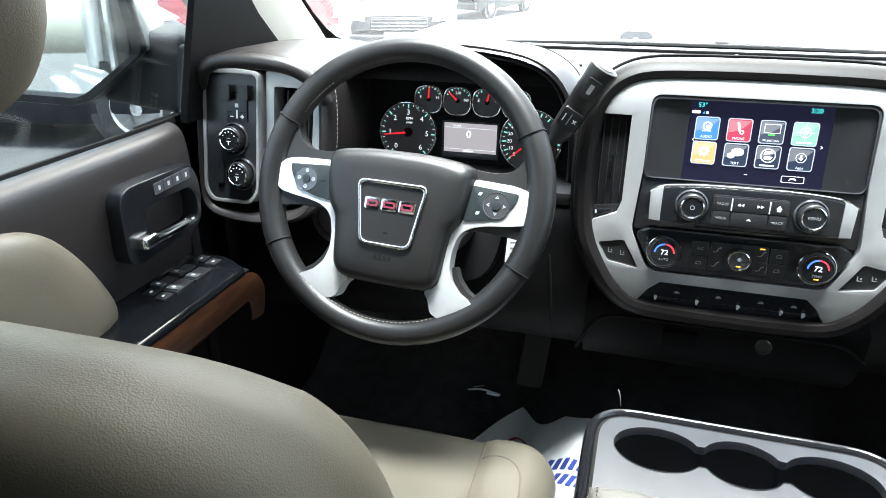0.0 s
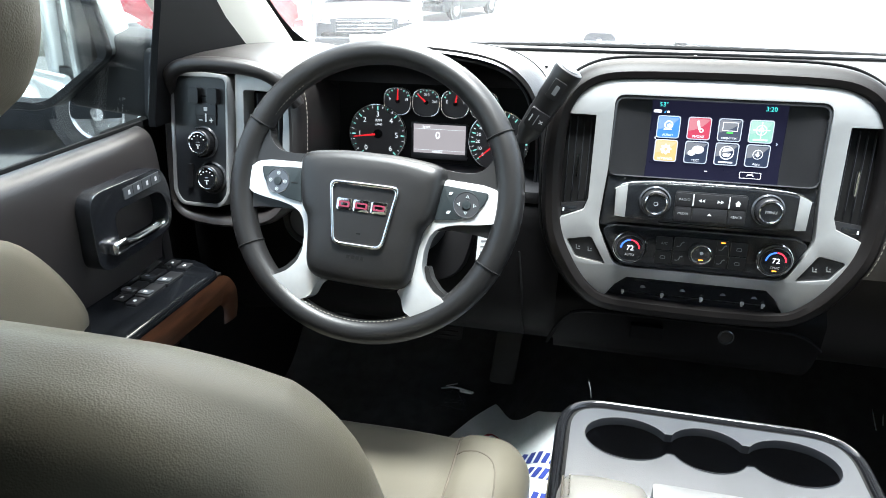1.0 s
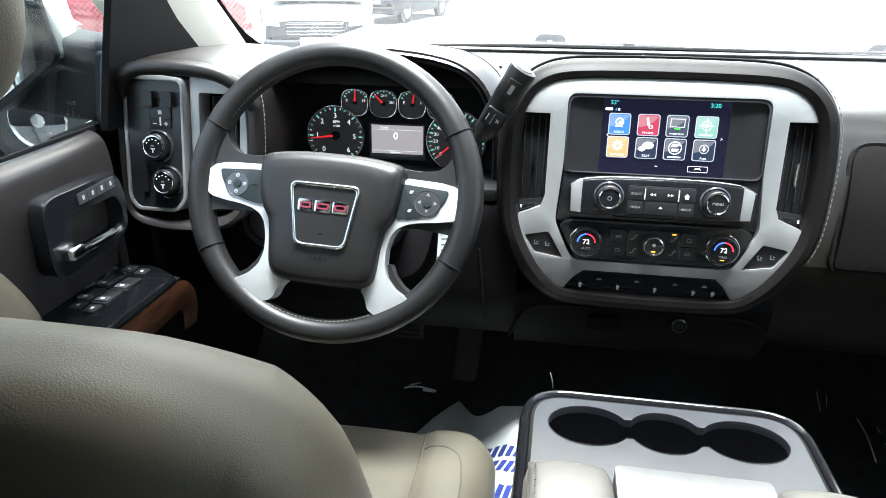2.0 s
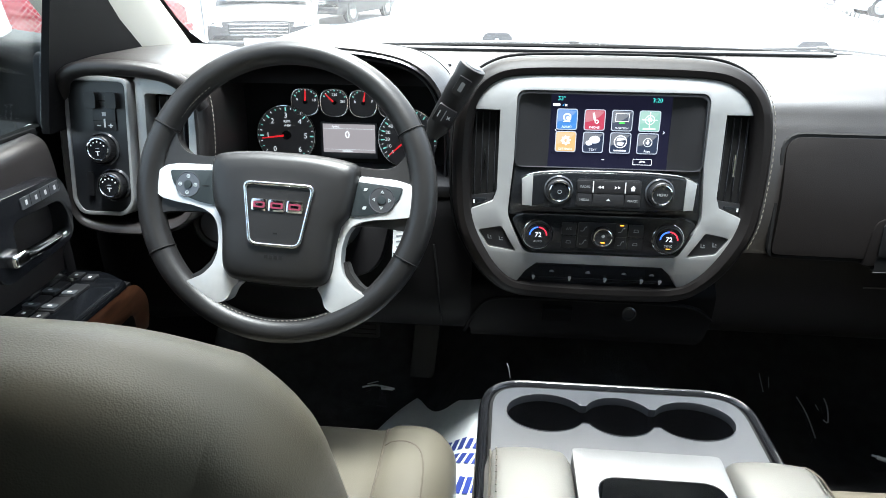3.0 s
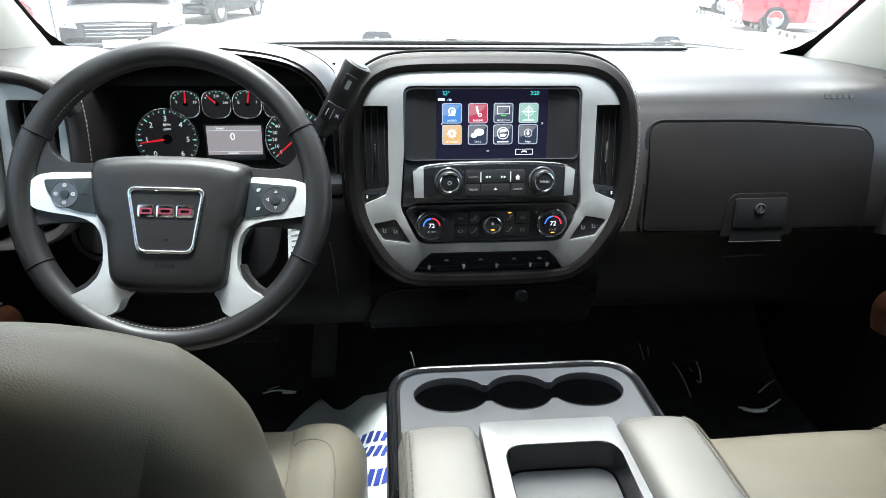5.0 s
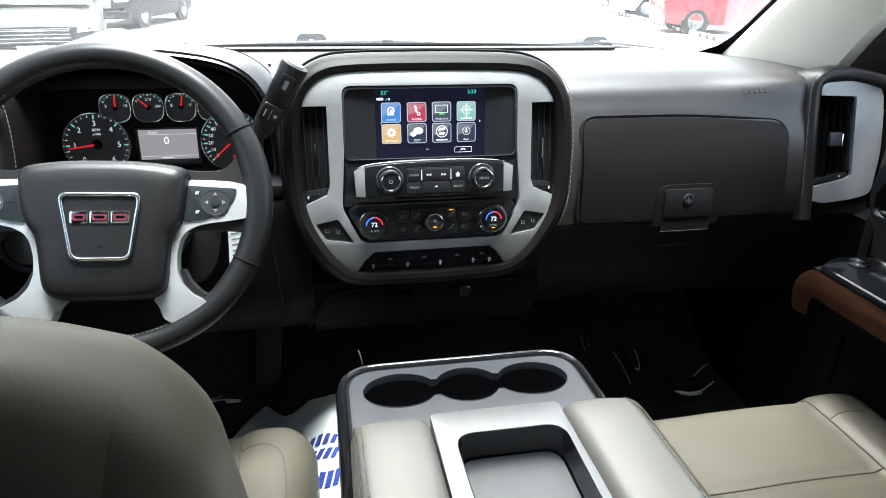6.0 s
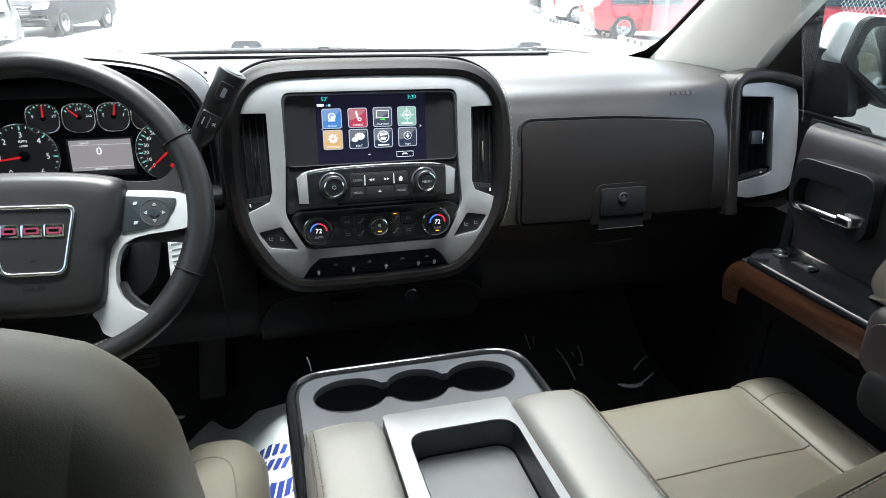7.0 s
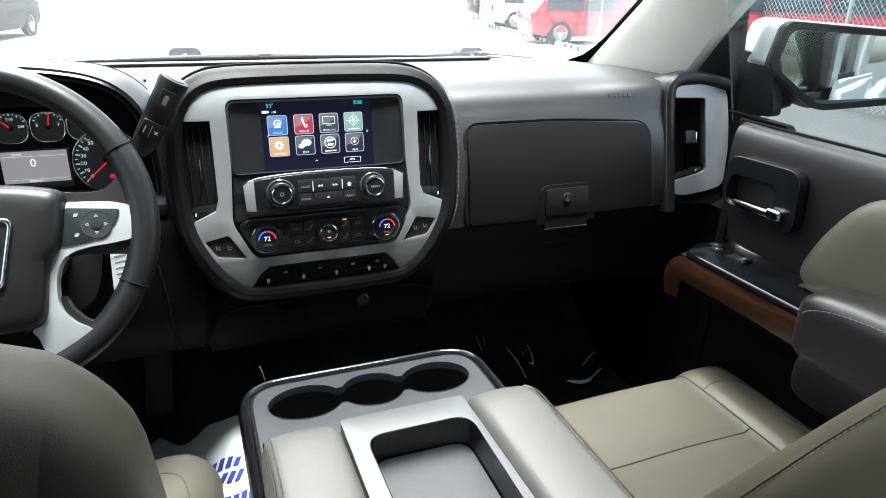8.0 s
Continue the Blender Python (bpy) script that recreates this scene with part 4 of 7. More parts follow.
def dial_gauge(u, v, r, a0, a1, majors, minors, needle, words, name, label, squash=1.0):
    at = shifted(gauge, u, v)
    n = 40
    power = 1.0 if r > 0.03 else 0.72

    def shape(rr):
        """A circle, or for the small gauges a softly squared one."""
        out = []
        for i in range(n):
            c, q = math.cos(2 * math.pi * i / n), math.sin(2 * math.pi * i / n)
            out.append((rr * math.copysign(abs(c) ** power, c), rr * squash * math.copysign(abs(q) ** power, q)))
        return out
    g = part(name, plate(shape(r), -0.002, 0.0005, at), gauge_face, cluster, label)
    part("gauge_rim", plate(shape(r), 0, 0.006, at, (shape(r * 0.955 if r > 0.03 else r * 0.92),), bevel=0.0006), chrome, g)
    for i in range(majors * minors + 1):
        a = radians(a0 + (a1 - a0) * i / (majors * minors))
        big = i % minors == 0
        l0, l1, wd = (0.8, 0.925, 0.0011) if big else (0.86, 0.925, 0.0006)
        d, s = (math.cos(a), math.sin(a)), (-math.sin(a), math.cos(a))
        q = [(d[0] * r * l + s[0] * wd * k, d[1] * r * squash * l + s[1] * wd * k) for l, k in ((l0, -1), (l1, -1), (l1, 1), (l0, 1))]
        part("tick", plate(q, 0.0005, 0.0011, at), tick_teal if i % 2 == 0 else dial_lit, g)
    for w, a, size, k in words:
        lettering("dial_figure", w, size, shifted(at, r * k * math.cos(radians(a)), r * k * squash * math.sin(radians(a)), 0.0008), dial_lit, g, depth=0.0001)
    a = radians(needle)
    d, s = (math.cos(a), math.sin(a)), (-math.sin(a), math.cos(a))
    wd = 0.0016 if r > 0.03 else 0.0013
    q = [(d[0] * r * l + s[0] * wd * k, d[1] * r * l + s[1] * wd * k) for l, k in ((-0.06, -1.2), (0.86, -0.5), (0.86, 0.5), (-0.06, 1.2))]
    part("needle", plate(q, 0.003, 0.0045, at), needle_red, g, "red needle")
    part("needle_hub", lathe([(r * 0.16, 0.001), (r * 0.15, 0.004), (0, 0.0052)], at, 18), deep_black, g)
    return g


tach = dial_gauge(-0.535, 0.0, 0.052, 228, -48, 6, 4, 188, [(str(i), 228 - 46 * i, 0.0128, 0.65) for i in range(7)], "tachometer", "round tachometer reading near one")
lettering("dial_caption", "RPM", 0.0065, shifted(gauge, -0.5335, 0.0235, 0.0008), dial_lit, tach)
lettering("dial_caption", "x1000", 0.005, shifted(gauge, -0.5335, 0.0165, 0.0008), dial_lit, tach)
speed = dial_gauge(-0.32, 0.0, 0.052, 222, -42, 14, 2, 222, [(str(i * 10), 222 - 264 / 14 * i, 0.0085, 0.7) for i in (1, 2, 3, 4, 5, 12, 13)] + [("0", 222, 0.0085, 0.7)], "speedometer", "round speedometer resting at zero")
part("warning_light", plate(circle(-0.318, -0.026, 0.004, 14), 0.0008, 0.0014, gauge), needle_red, speed)
SMALL_WORDS = [[("9", 168, 0.007, 0.62), ("19", 12, 0.007, 0.62)], [("210", 90, 0.0065, 0.55), ("260", 8, 0.006, 0.58)], [("E", 170, 0.007, 0.62), ("F", 10, 0.007, 0.62)], []]
for k, (u, nd) in enumerate(((-0.4985, 88), (-0.4475, 138), (-0.397, 80), (-0.347, 100))):
    dial_gauge(u, 0.058, 0.0245, 150, 30, 4, 2, nd, SMALL_WORDS[k], "small_gauge", "small chrome-rimmed gauge with a red needle", 0.96)
screen_grey = glow("info_grey", (0.6, 0.55, 0.58), 0.34)
info = part("info_display", plate(rect(-0.47, -0.0275, -0.377, 0.022, 0.001), -0.001, 0.002, gauge), screen_grey, cluster, "grey lit information display")
part("display_frame", plate(rect(-0.4735, -0.0375, -0.3735, 0.0255, 0.002), 0, 0.003, gauge, (rect(-0.4695, -0.0275, -0.3775, 0.022),), bevel=0.0006), edge_grey, cluster)
lettering("display_figure", "0", 0.018, shifted(gauge, -0.4265, 0.003, 0.0022), lit_white, info)
part("display_line", plate(rect(-0.468, 0.0135, -0.379, 0.0142), 0.002, 0.0023, gauge), dial_lit, info)
part("display_line", plate(rect(-0.468, -0.0225, -0.379, -0.0219), 0.002, 0.0023, gauge), dial_lit, info)
lettering("display_caption", "Speed", 0.0055, shifted(gauge, -0.447, 0.0175, 0.0022), lit_white, info, depth=0.0001)
part("caption_bar", plate(rect(-0.436, -0.0262, -0.418, -0.0238), 0.002, 0.0023, gauge), dial_lit, info)
part("gear_strip", plate(rect(-0.47, -0.0355, -0.377, -0.0282), 0.0, 0.002, gauge), deep_black, info)
lettering("gear_letter", "N", 0.0075, shifted(gauge, -0.4645, -0.0322, 0.0022), tick_teal, info)
lettering("gear_letter", "RNDL", 0.0062, shifted(gauge, -0.394, -0.0322, 0.0022), dial_lit, info)
part("gear_lamp", plate(rect(-0.426, -0.0342, -0.42, -0.0302), 0.002, 0.0024, gauge), needle_red, info)

# ---- steering column and wheel ----
WC, WT = Vector((-0.449, 1.04, 0.836)), 0.4145
wheel_map = frame_map(WC, (1, 0, 0), (0, math.sin(WT), math.cos(WT)), (0, -math.cos(WT), math.sin(WT)))
wheel = thing("steering_wheel", WC, "dark leather steering wheel with satin silver spokes", "steering wheel")
column = thing("steering_column", (WC.x, 1.2, 0.7), "black plastic steering column shroud behind the wheel", "steering column")
part("shroud", loft([[wheel_map(0.055 * k * math.cos(a), -0.02 + 0.05 * k * math.sin(a), w) for a in [2 * math.pi * i / 28 for i in range(28)]] for w, k in ((-0.03, 0.9), (-0.06, 1.25), (-0.12, 1.35), (-0.3, 1.4))], True, (True, True)), black_plastic, column)
part("column_cover", plate(rounded([(-0.13, 0.04), (0.13, 0.04), (0.1, -0.12), (-0.1, -0.12)], 0.05, 5), -0.2, -0.17, wheel_map, bevel=0.01), dash_dark, column)

MR, TR = 0.189, 0.0162
n_rim, n_sec = 96, 18
rings = []
for i in range(n_rim):
    a = 2 * math.pi * i / n_rim
    thick = 1.0 + 0.12 * (abs(math.cos(a)) ** 3)
    ring = []
    for j in range(n_sec):
        b = 2 * math.pi * j / n_sec
        r = MR + TR * thick * math.cos(b) * 1.02
        ring.append(wheel_map(r * math.cos(a), r * math.sin(a), TR * 0.98 * thick * math.sin(b)))
    rings.append(ring)
rings.append(rings[0])
part("rim", loft(rings), wheel_leather, wheel, "dark grain leather rim")
for a in (27, 153, 207, 333):
    s = [wheel_map((MR + (TR + 0.0016) * math.cos(b) * 1.05) * math.cos(radians(a)), (MR + (TR + 0.0016) * math.cos(b) * 1.05) * math.sin(radians(a)), (TR + 0.0012) * math.sin(b) * 1.03) for b in [2 * math.pi * j / 20 for j in range(20)]]
    part("rim_seam", tube(s, 0.0011, 5, True, wheel_map(0, 0, 1) - wheel_map(0, 0, 0)), deep_black, wheel)
for a0, a1 in ((128, 151), (156, 196), (-122, -58), (-16, 4)):
    run = [wheel_map((MR - TR * 0.9) * math.cos(radians(a0 + (a1 - a0) * i / 60)), (MR - TR * 0.9) * math.sin(radians(a0 + (a1 - a0) * i / 60)), TR * 0.5) for i in range(61)]
    part("rim_stitching", stitches(run, 0.0032, 0.0028, 0.0008, (0, -1, 0.4)), stitch, wheel, "pale cross stitching")

switch_grey = material("teal_grey_switch", (0.016, 0.021, 0.023), 0.5, tint=(40, 0.1), spec=0.25)
letter_grey = material("pale_grey_symbol", (0.3, 0.33, 0.34), 0.5, tint=(60, 0.06))
# the hub is turned a little clockwise, as the parked wheel stands
hub = shifted(turned(wheel_map, -2.6), 0.003, 0.0)
# spokes: leather arms behind, silver faces in front
for s in (-1, 1):
    arm = [(s * 0.06, 0.044), (s * 0.12, 0.039), (s * 0.142, 0.042), (s * 0.155, 0.054), (s * 0.163, 0.078), (s * 0.185, 0.07), (s * 0.188, -0.05), (s * 0.166, -0.04), (s * 0.11, -0.036), (s * 0.06, -0.05)]
    part("spoke_arm", plate(rounded(arm, [0.004, 0.02, 0.014, 0.014, 0.006, 0.006, 0.006, 0.012, 0.012, 0.004], 4), -0.016, 0.005, hub, bevel=0.007, seg=3), wheel_leather, wheel)
    top = [(s * 0.1, 0.0278), (s * 0.15, 0.0262), (s * 0.168, 0.0225), (s * 0.1785, 0.0135), (s * 0.183, -0.002), (s * 0.1805, -0.0135), (s * 0.1705, -0.0215), (s * 0.15, -0.0255), (s * 0.125, -0.0285), (s * 0.108, -0.0325), (s * 0.0955, -0.0395),
           (s * 0.0885, -0.05), (s * 0.0845, -0.069), (s * 0.0845, -0.09), (s * 0.0905, -0.107), (s * 0.103, -0.1208), (s * 0.1246, -0.1318), (s * 0.1262, -0.138), (s * 0.112, -0.1512), (s * 0.096, -0.1575), (s * 0.0788, -0.1578), (s * 0.0663, -0.1508),
           (s * 0.061, -0.1345), (s * 0.0525, -0.1262), (s * 0.0655, -0.118), (s * 0.07, -0.1045), (s * 0.072, -0.08), (s * 0.076, -0.049), (s * 0.084, -0.0345), (s * 0.092, -0.0295), (s * 0.097, -0.0045)]

    def dished(u, v, w=0.0):
        return hub(u, v, w + 0.004 - 0.07 * max(0, abs(u) - 0.125) - 0.22 * max(0, -0.122 - v) ** 1.2 - 0.5 * max(0, 0.068 - abs(u)) * (1 if v < -0.11 else 0))
    part("spoke_face", plate(rounded(top, 0.005, 3), -0.016, 0.0095, dished, bevel=0.0042, seg=4), wheel_silver, wheel, "satin silver spoke cover")
    # leather tongue that hems the silver foot
    tongue = [(s * 0.0855, -0.088), (s * 0.0905, -0.106), (s * 0.103, -0.1198), (s * 0.124, -0.1308), (s * 0.129, -0.1275), (s * 0.109, -0.1155), (s * 0.097, -0.102), (s * 0.0905, -0.087)]
    part("spoke_hem", plate(rounded(tongue, 0.003, 3), -0.02, 0.0035, hub, bevel=0.003, seg=3), wheel_leather, wheel)
    pad = [(s * 0.0995, 0.02), (s * 0.1595, 0.0165), (s * 0.155, 0.0005), (s * 0.1395, -0.0155), (s * 0.118, -0.0235), (s * 0.093, -0.0265)]
    sw = part("switch_pad", plate(rounded(pad, [0.002, 0.004, 0.008, 0.01, 0.012, 0.002], 3), 0.0, 0.0118, dished, bevel=0.0015), switch_grey, wheel, "dark switch pad")
    cxk, cyk = s * 0.1325, -0.0015
    at = shifted(dished, cxk, cyk, 0.0118)
    part("switch_ring", lathe([(0.0175, -0.001), (0.0173, 0.0004), (0.0166, 0.0006), (0.016, 0.0)], at, 32), edge_grey, sw)
    part("switch_button", lathe([(0.0058, -0.001), (0.0056, 0.0014), (0, 0.0018)], at, 20), switch_grey, sw)
    for a in (0, 90, 180, 270):
        q = turned(at, a)
        if s > 0:
            part("switch_mark", plate([(0.0088, -0.0025), (0.0128, 0), (0.0088, 0.0025)], 0, 0.0006, q, ([(0.0096, -0.0012), (0.0114, 0), (0.0096, 0.0012)],)), letter_grey, sw)
        else:
            part("switch_mark", join(plate(circle(0.011, 0.0, 0.0026, 12), 0, 0.0006, q, (circle(0.011, 0.0, 0.0017, 12),)), plate(circle(0.011, 0.0, 0.0008, 8), 0, 0.0006, q)), letter_grey, sw)
    if s > 0:
        for dv in (0.0122, -0.0122):
            part("switch_mark", plate(rounded([(0.1075, cyk + dv - 0.0022), (0.1115, cyk + dv - 0.0022), (0.1135, cyk + dv + 0.0022), (0.1085, cyk + dv + 0.0018)], 0.001), 0.0118, 0.0124, dished), letter_grey, sw)
    else:
        part("switch_line", plate(rect(-0.1125, cyk - 0.0005, -0.102, cyk + 0.0005), 0.0118, 0.0122, dished), deep_black, sw)
    part("spoke_edge", tube([dished(u, v, 0.0062) for u, v in [(s * 0.1005, 0.0275), (s * 0.15, 0.026)]], 0.0007, 5, up=(0, -1, 0)), chrome, wheel)

# horn pad
pad_half = [(0.0, 0.052), (0.03, 0.0518), (0.062, 0.0495), (0.09, 0.0445), (0.099, 0.037), (0.1, 0.026), (0.0978, 0.0), (0.0925, -0.025), (0.0862, -0.036), (0.081, -0.046), (0.0775, -0.07), (0.075, -0.1), (0.0705, -0.114), (0.06, -0.1225), (0.035, -0.1258), (0.0, -0.1265)]
pad_out = pad_half + [(-u, v) for u, v in reversed(pad_half) if u > 0]
pad_out = [(p.x, p.y) for p in smooth_path([(u, v, 0) for u, v in pad_out], 3, True)]


def pad_ring(k, w):
    return [hub(u * k, -0.038 + (v + 0.038) * k, w - 0.055 * (v + 0.04) ** 2 * (2.2 if v > 0 else 1)) for u, v in pad_out]


pad_rings = [pad_ring(1.0, -0.022), pad_ring(1.0, 0.008), pad_ring(0.99, 0.017), pad_ring(0.965, 0.0245), pad_ring(0.92, 0.0295), pad_ring(0.84, 0.0325), pad_ring(0.7, 0.0338), pad_ring(0.4, 0.0346), pad_ring(0.1, 0.035)]
part("horn_pad", loft(pad_rings, True, (True, True)), wheel_leather, wheel, "dark grained airbag cover")
emb_out = rounded([(-0.0485, 0.009), (0.0485, 0.009), (0.0352, -0.0755), (-0.0352, -0.0755)], [0.011, 0.011, 0.012, 0.012], 5)
emb_in = rounded([(-0.0435, 0.0042), (0.0435, 0.0042), (0.0312, -0.0708), (-0.0312, -0.0708)], [0.008, 0.008, 0.009, 0.009], 5)
part("badge_frame", plate(emb_out, 0.028, 0.039, hub, (emb_in,), bevel=0.0022, seg=3), chrome, wheel, "chrome shield-shaped frame")
part("badge_field", plate(emb_in, 0.028, 0.0356, hub), wheel_leather, wheel)
for u0, u1 in ((-0.0345, -0.0135), (-0.0118, 0.0108), (0.0125, 0.0345)):
    part("emblem_edge", plate(rounded([(u0, -0.0292), (u1, -0.0292), (u1, -0.0136), (u0, -0.0136)], 0.003, 3), 0.0354, 0.0372, hub, bevel=0.0006), chrome, wheel)
    part("emblem_block", plate(rounded([(u0 + 0.0028, -0.0254), (u1 - 0.0028, -0.0254), (u1 - 0.0028, -0.0174), (u0 + 0.0028, -0.0174)], 0.002, 3), 0.037, 0.0378, hub, (rect(u0 + 0.0056, -0.0232, u1 - 0.0056, -0.0196, 0.0008),)), red_enamel, wheel, "dull red enamel emblem block")
part("airbag_mark", plate(rect(-0.003, -0.0585, 0.003, -0.0565), 0.0354, 0.0361, hub), deep_black, wheel)
for k in range(4):
    part("airbag_mark", plate(rect(-0.0125 + 0.0065 * k, -0.091, -0.008 + 0.0065 * k, -0.0865), 0.0325, 0.0345, hub), deep_black, wheel)
part("lower_hub", plate(rounded([(-0.06, -0.1), (0.06, -0.1), (0.045, -0.13), (-0.045, -0.13)], 0.01), -0.03, -0.005, hub, bevel=0.004), deep_black, wheel)

# gear lever and signal stalk on the column
lever = thing("gear_shift_lever", (-0.29, 1.17, 0.86), "black leather column gear shift lever with thumb switch", "shift lever")
L0, L1 = Vector((-0.29, 1.18, 0.838)), Vector((-0.203, 1.155, 0.99))
ldir = (L1 - L0).normalized()
lside = ldir.cross(Vector((0, -1, 0))).normalized()
lout = lside.cross(ldir).normalized()
if lout.y > 0:
    lout = -lout
lev = frame_map(L0, ldir, lside, lout)
LL = (L1 - L0).length
secs = [(0.056, 0.0115, 0.011), (0.06, 0.0125, 0.0115), (0.07, 0.018, 0.0145), (0.1, 0.0195, 0.0155), (0.125, 0.0195, 0.0155), (0.127, 0.0205, 0.0165), (0.155, 0.021, 0.017), (LL - 0.006, 0.0225, 0.018), (LL - 0.001, 0.021, 0.0165), (LL, 0.018, 0.014)]
part("lever_grip", loft([[lev(d, 0.92 * a * math.cos(b), 0.94 * c * math.sin(b)) for b in [2 * math.pi * j / 20 for j in range(20)]] for d, a, c in secs], True, (True, True)), wheel_leather, lever)
part("lever_neck", tube(smooth_path([lev(0.075, 0, 0), lev(0.05, -0.002, 0), (-0.268, 1.177, 0.845), (-0.285, 1.178, 0.81), (-0.34, 1.18, 0.785)], 5), 0.0085, 12), black_plastic, lever, "black lever shaft")
cap_pts = [(d, a, c) for d, a, c in ((LL - 0.0015, 0.014, 0.0125), (LL + 0.001, 0.0125, 0.011), (LL + 0.0016, 0.009, 0.008))]
part("lever_cap", loft([[lev(d, a * math.cos(b), c * math.sin(b)) for b in [2 * math.pi * j / 20 for j in range(20)]] for d, a, c in cap_pts], True, (True, True)), button_grey, lever, "worn grey end cap")
sw = part("thumb_switch", plate(rect(0.085, -0.014, 0.112, 0.014, 0.003), 0.008, 0.0172, lev, bevel=0.001), black_plastic, lever)
lettering("thumb_mark", "+", 0.014, turned(shifted(lev, 0.098, 0.0065, 0.0174), -55), white_mark, lever)
part("thumb_mark", plate(rect(0.0925, -0.0095, 0.1035, -0.0078), 0.0165, 0.0176, lev), white_mark, lever)
part("thumb_mark", plate(rect(0.0895, -0.0015, 0.1065, 0.0), 0.0165, 0.0176, lev), grey_mark, lever)
part("tow_switch", plate(rect(0.134, -0.009, 0.162, 0.009, 0.002), 0.01, 0.0182, lev, bevel=0.001), black_plastic, lever)
part("tow_mark", plate(rect(0.141, -0.003, 0.155, 0.003, 0.001), 0.0176, 0.0185, lev), grey_mark, lever)
stalk = thing("signal_stalk", (-0.53, 1.12, 0.86), "dark turn signal and wiper stalk behind the wheel", "signal stalk")
st = frame_map((-0.63, 1.085, 0.858), (1, 0.1, -0.04), (0, 0.3, 1), (0, -1, 0.3))
part("stalk_arm", box((0.0, -0.007, -0.008), (0.17, 0.007, 0.008), 0.005, 3, st), black_plastic, stalk)
part("stalk_band", box((0.02, -0.0078, -0.0088), (0.05, 0.0078, 0.0088), 0.004, 3, st), edge_grey, stalk)
part("stalk_paddle", plate(rounded([(0.07, 0.0), (0.112, 0.0), (0.105, 0.014), (0.078, 0.014)], 0.004), -0.004, 0.009, st, bevel=0.002), button_grey, stalk)
part("stalk_mark", plate(rect(0.083, 0.004, 0.1, 0.008, 0.001), 0.0085, 0.0096, st), white_mark, stalk)
tag = thing("paper_tag", (-0.31, 1.17, 0.72), "white printed paper tag hanging behind the wheel", "paper tag")
tg = frame_map((-0.309, 1.16, 0.73), (1, 0.2, 0.05), (0, 0.1, 1), (0.2, -1, 0))
part("tag_sheet", plate(rounded([(-0.016, -0.045), (0.014, -0.04), (0.018, 0.035), (-0.012, 0.04)], 0.006), 0, 0.0006, tg), paper, tag)
for k in range(6):
    part("print_bar", plate(rect(-0.009, 0.024 - 0.009 * k, 0.011 - 0.002 * (k % 3), 0.0265 - 0.009 * k), 0.0004, 0.0009, tg), grey_mark, tag)
ign = thing("ignition_bezel", (-0.61, 1.2, 0.73), "round black ignition lock bezel on the dash", "ignition lock")
ig = frame_map((-0.615, 1.188, 0.725), (1, 0, 0), (0, 0.1, 1), (0, -1, 0.1))
part("bezel_ring", lathe([(0.045, -0.01), (0.045, 0.004), (0.04, 0.009), (0.034, 0.006), (0.032, 0.0)], ig, 32), black_plastic, ign)
part("lock_face", lathe([(0.03, -0.004), (0.028, 0.012), (0.0, 0.014)], ig, 28), grey_panel, ign)

# ---- light switch panel and outer vents ----
lp = frame_map((-0.767, 1.152, 0.858), (1, 0.0, 0), (0, 0.2, 1), (0, -1, 0.2))
panel = thing("light_switch_panel", (-0.77, 1.15, 0.75), "black headlight and mode switch panel in a silver frame", "switch panel")
lp_out = rounded([(-0.0545, 0.105), (-0.005, 0.1075), (0.0465, 0.103), (0.0445, -0.086), (0.028, -0.105), (-0.042, -0.105), (-0.0555, -0.086)], [0.02, 0.01, 0.01, 0.012, 0.01, 0.01, 0.012], 4)
lp_in = rounded([(-0.0485, 0.0995), (0.042, 0.0975), (0.0395, -0.083), (0.025, -0.099), (-0.0385, -0.099), (-0.0495, -0.083)], [0.014, 0.01, 0.01, 0.008, 0.008, 0.01], 4)
part("panel_frame", plate(lp_out, -0.03, 0.004, lp, (lp_in,), bevel=0.002), silver_trim, panel, "thin satin silver frame")
part("panel_face", plate(lp_in, -0.02, 0.0015, lp), switch_face, panel)
for u in (-0.0085, 0.0235):
    part("rocker", plate(rect(u - 0.0085, 0.0585, u + 0.0085, 0.0825, 0.004), 0, 0.012, lp, bevel=0.004, seg=3), black_plastic, panel)
part("rocker_link", plate(rect(-0.0, 0.069, 0.015, 0.071), 0, 0.003, lp), deep_black, panel)
lps = shifted(lp, 0.0135, 0.0055)
trailer = part("brake_switch", plate(rect(-0.024, 0.02, 0.012, 0.054, 0.002), 0, 0.004, lps, bevel=0.001), black_plastic, panel)
part("switch_mark", join(plate(rect(-0.009, 0.042, -0.003, 0.048), 0.004, 0.0045, lps), plate(rect(-0.007, 0.025, -0.0045, 0.038), 0.004, 0.0045, lps), plate(rect(-0.018, 0.027, -0.012, 0.0285), 0.004, 0.0045, lps), plate(rect(0.0, 0.027, 0.007, 0.0285), 0.004, 0.0045, lps), plate(rect(0.0028, 0.0245, 0.0042, 0.031), 0.004, 0.0045, lps)), white_mark, trailer)
part("switch_split", plate(rect(-0.024, 0.0345, 0.012, 0.0352), 0.004, 0.0043, lps), deep_black, trailer)
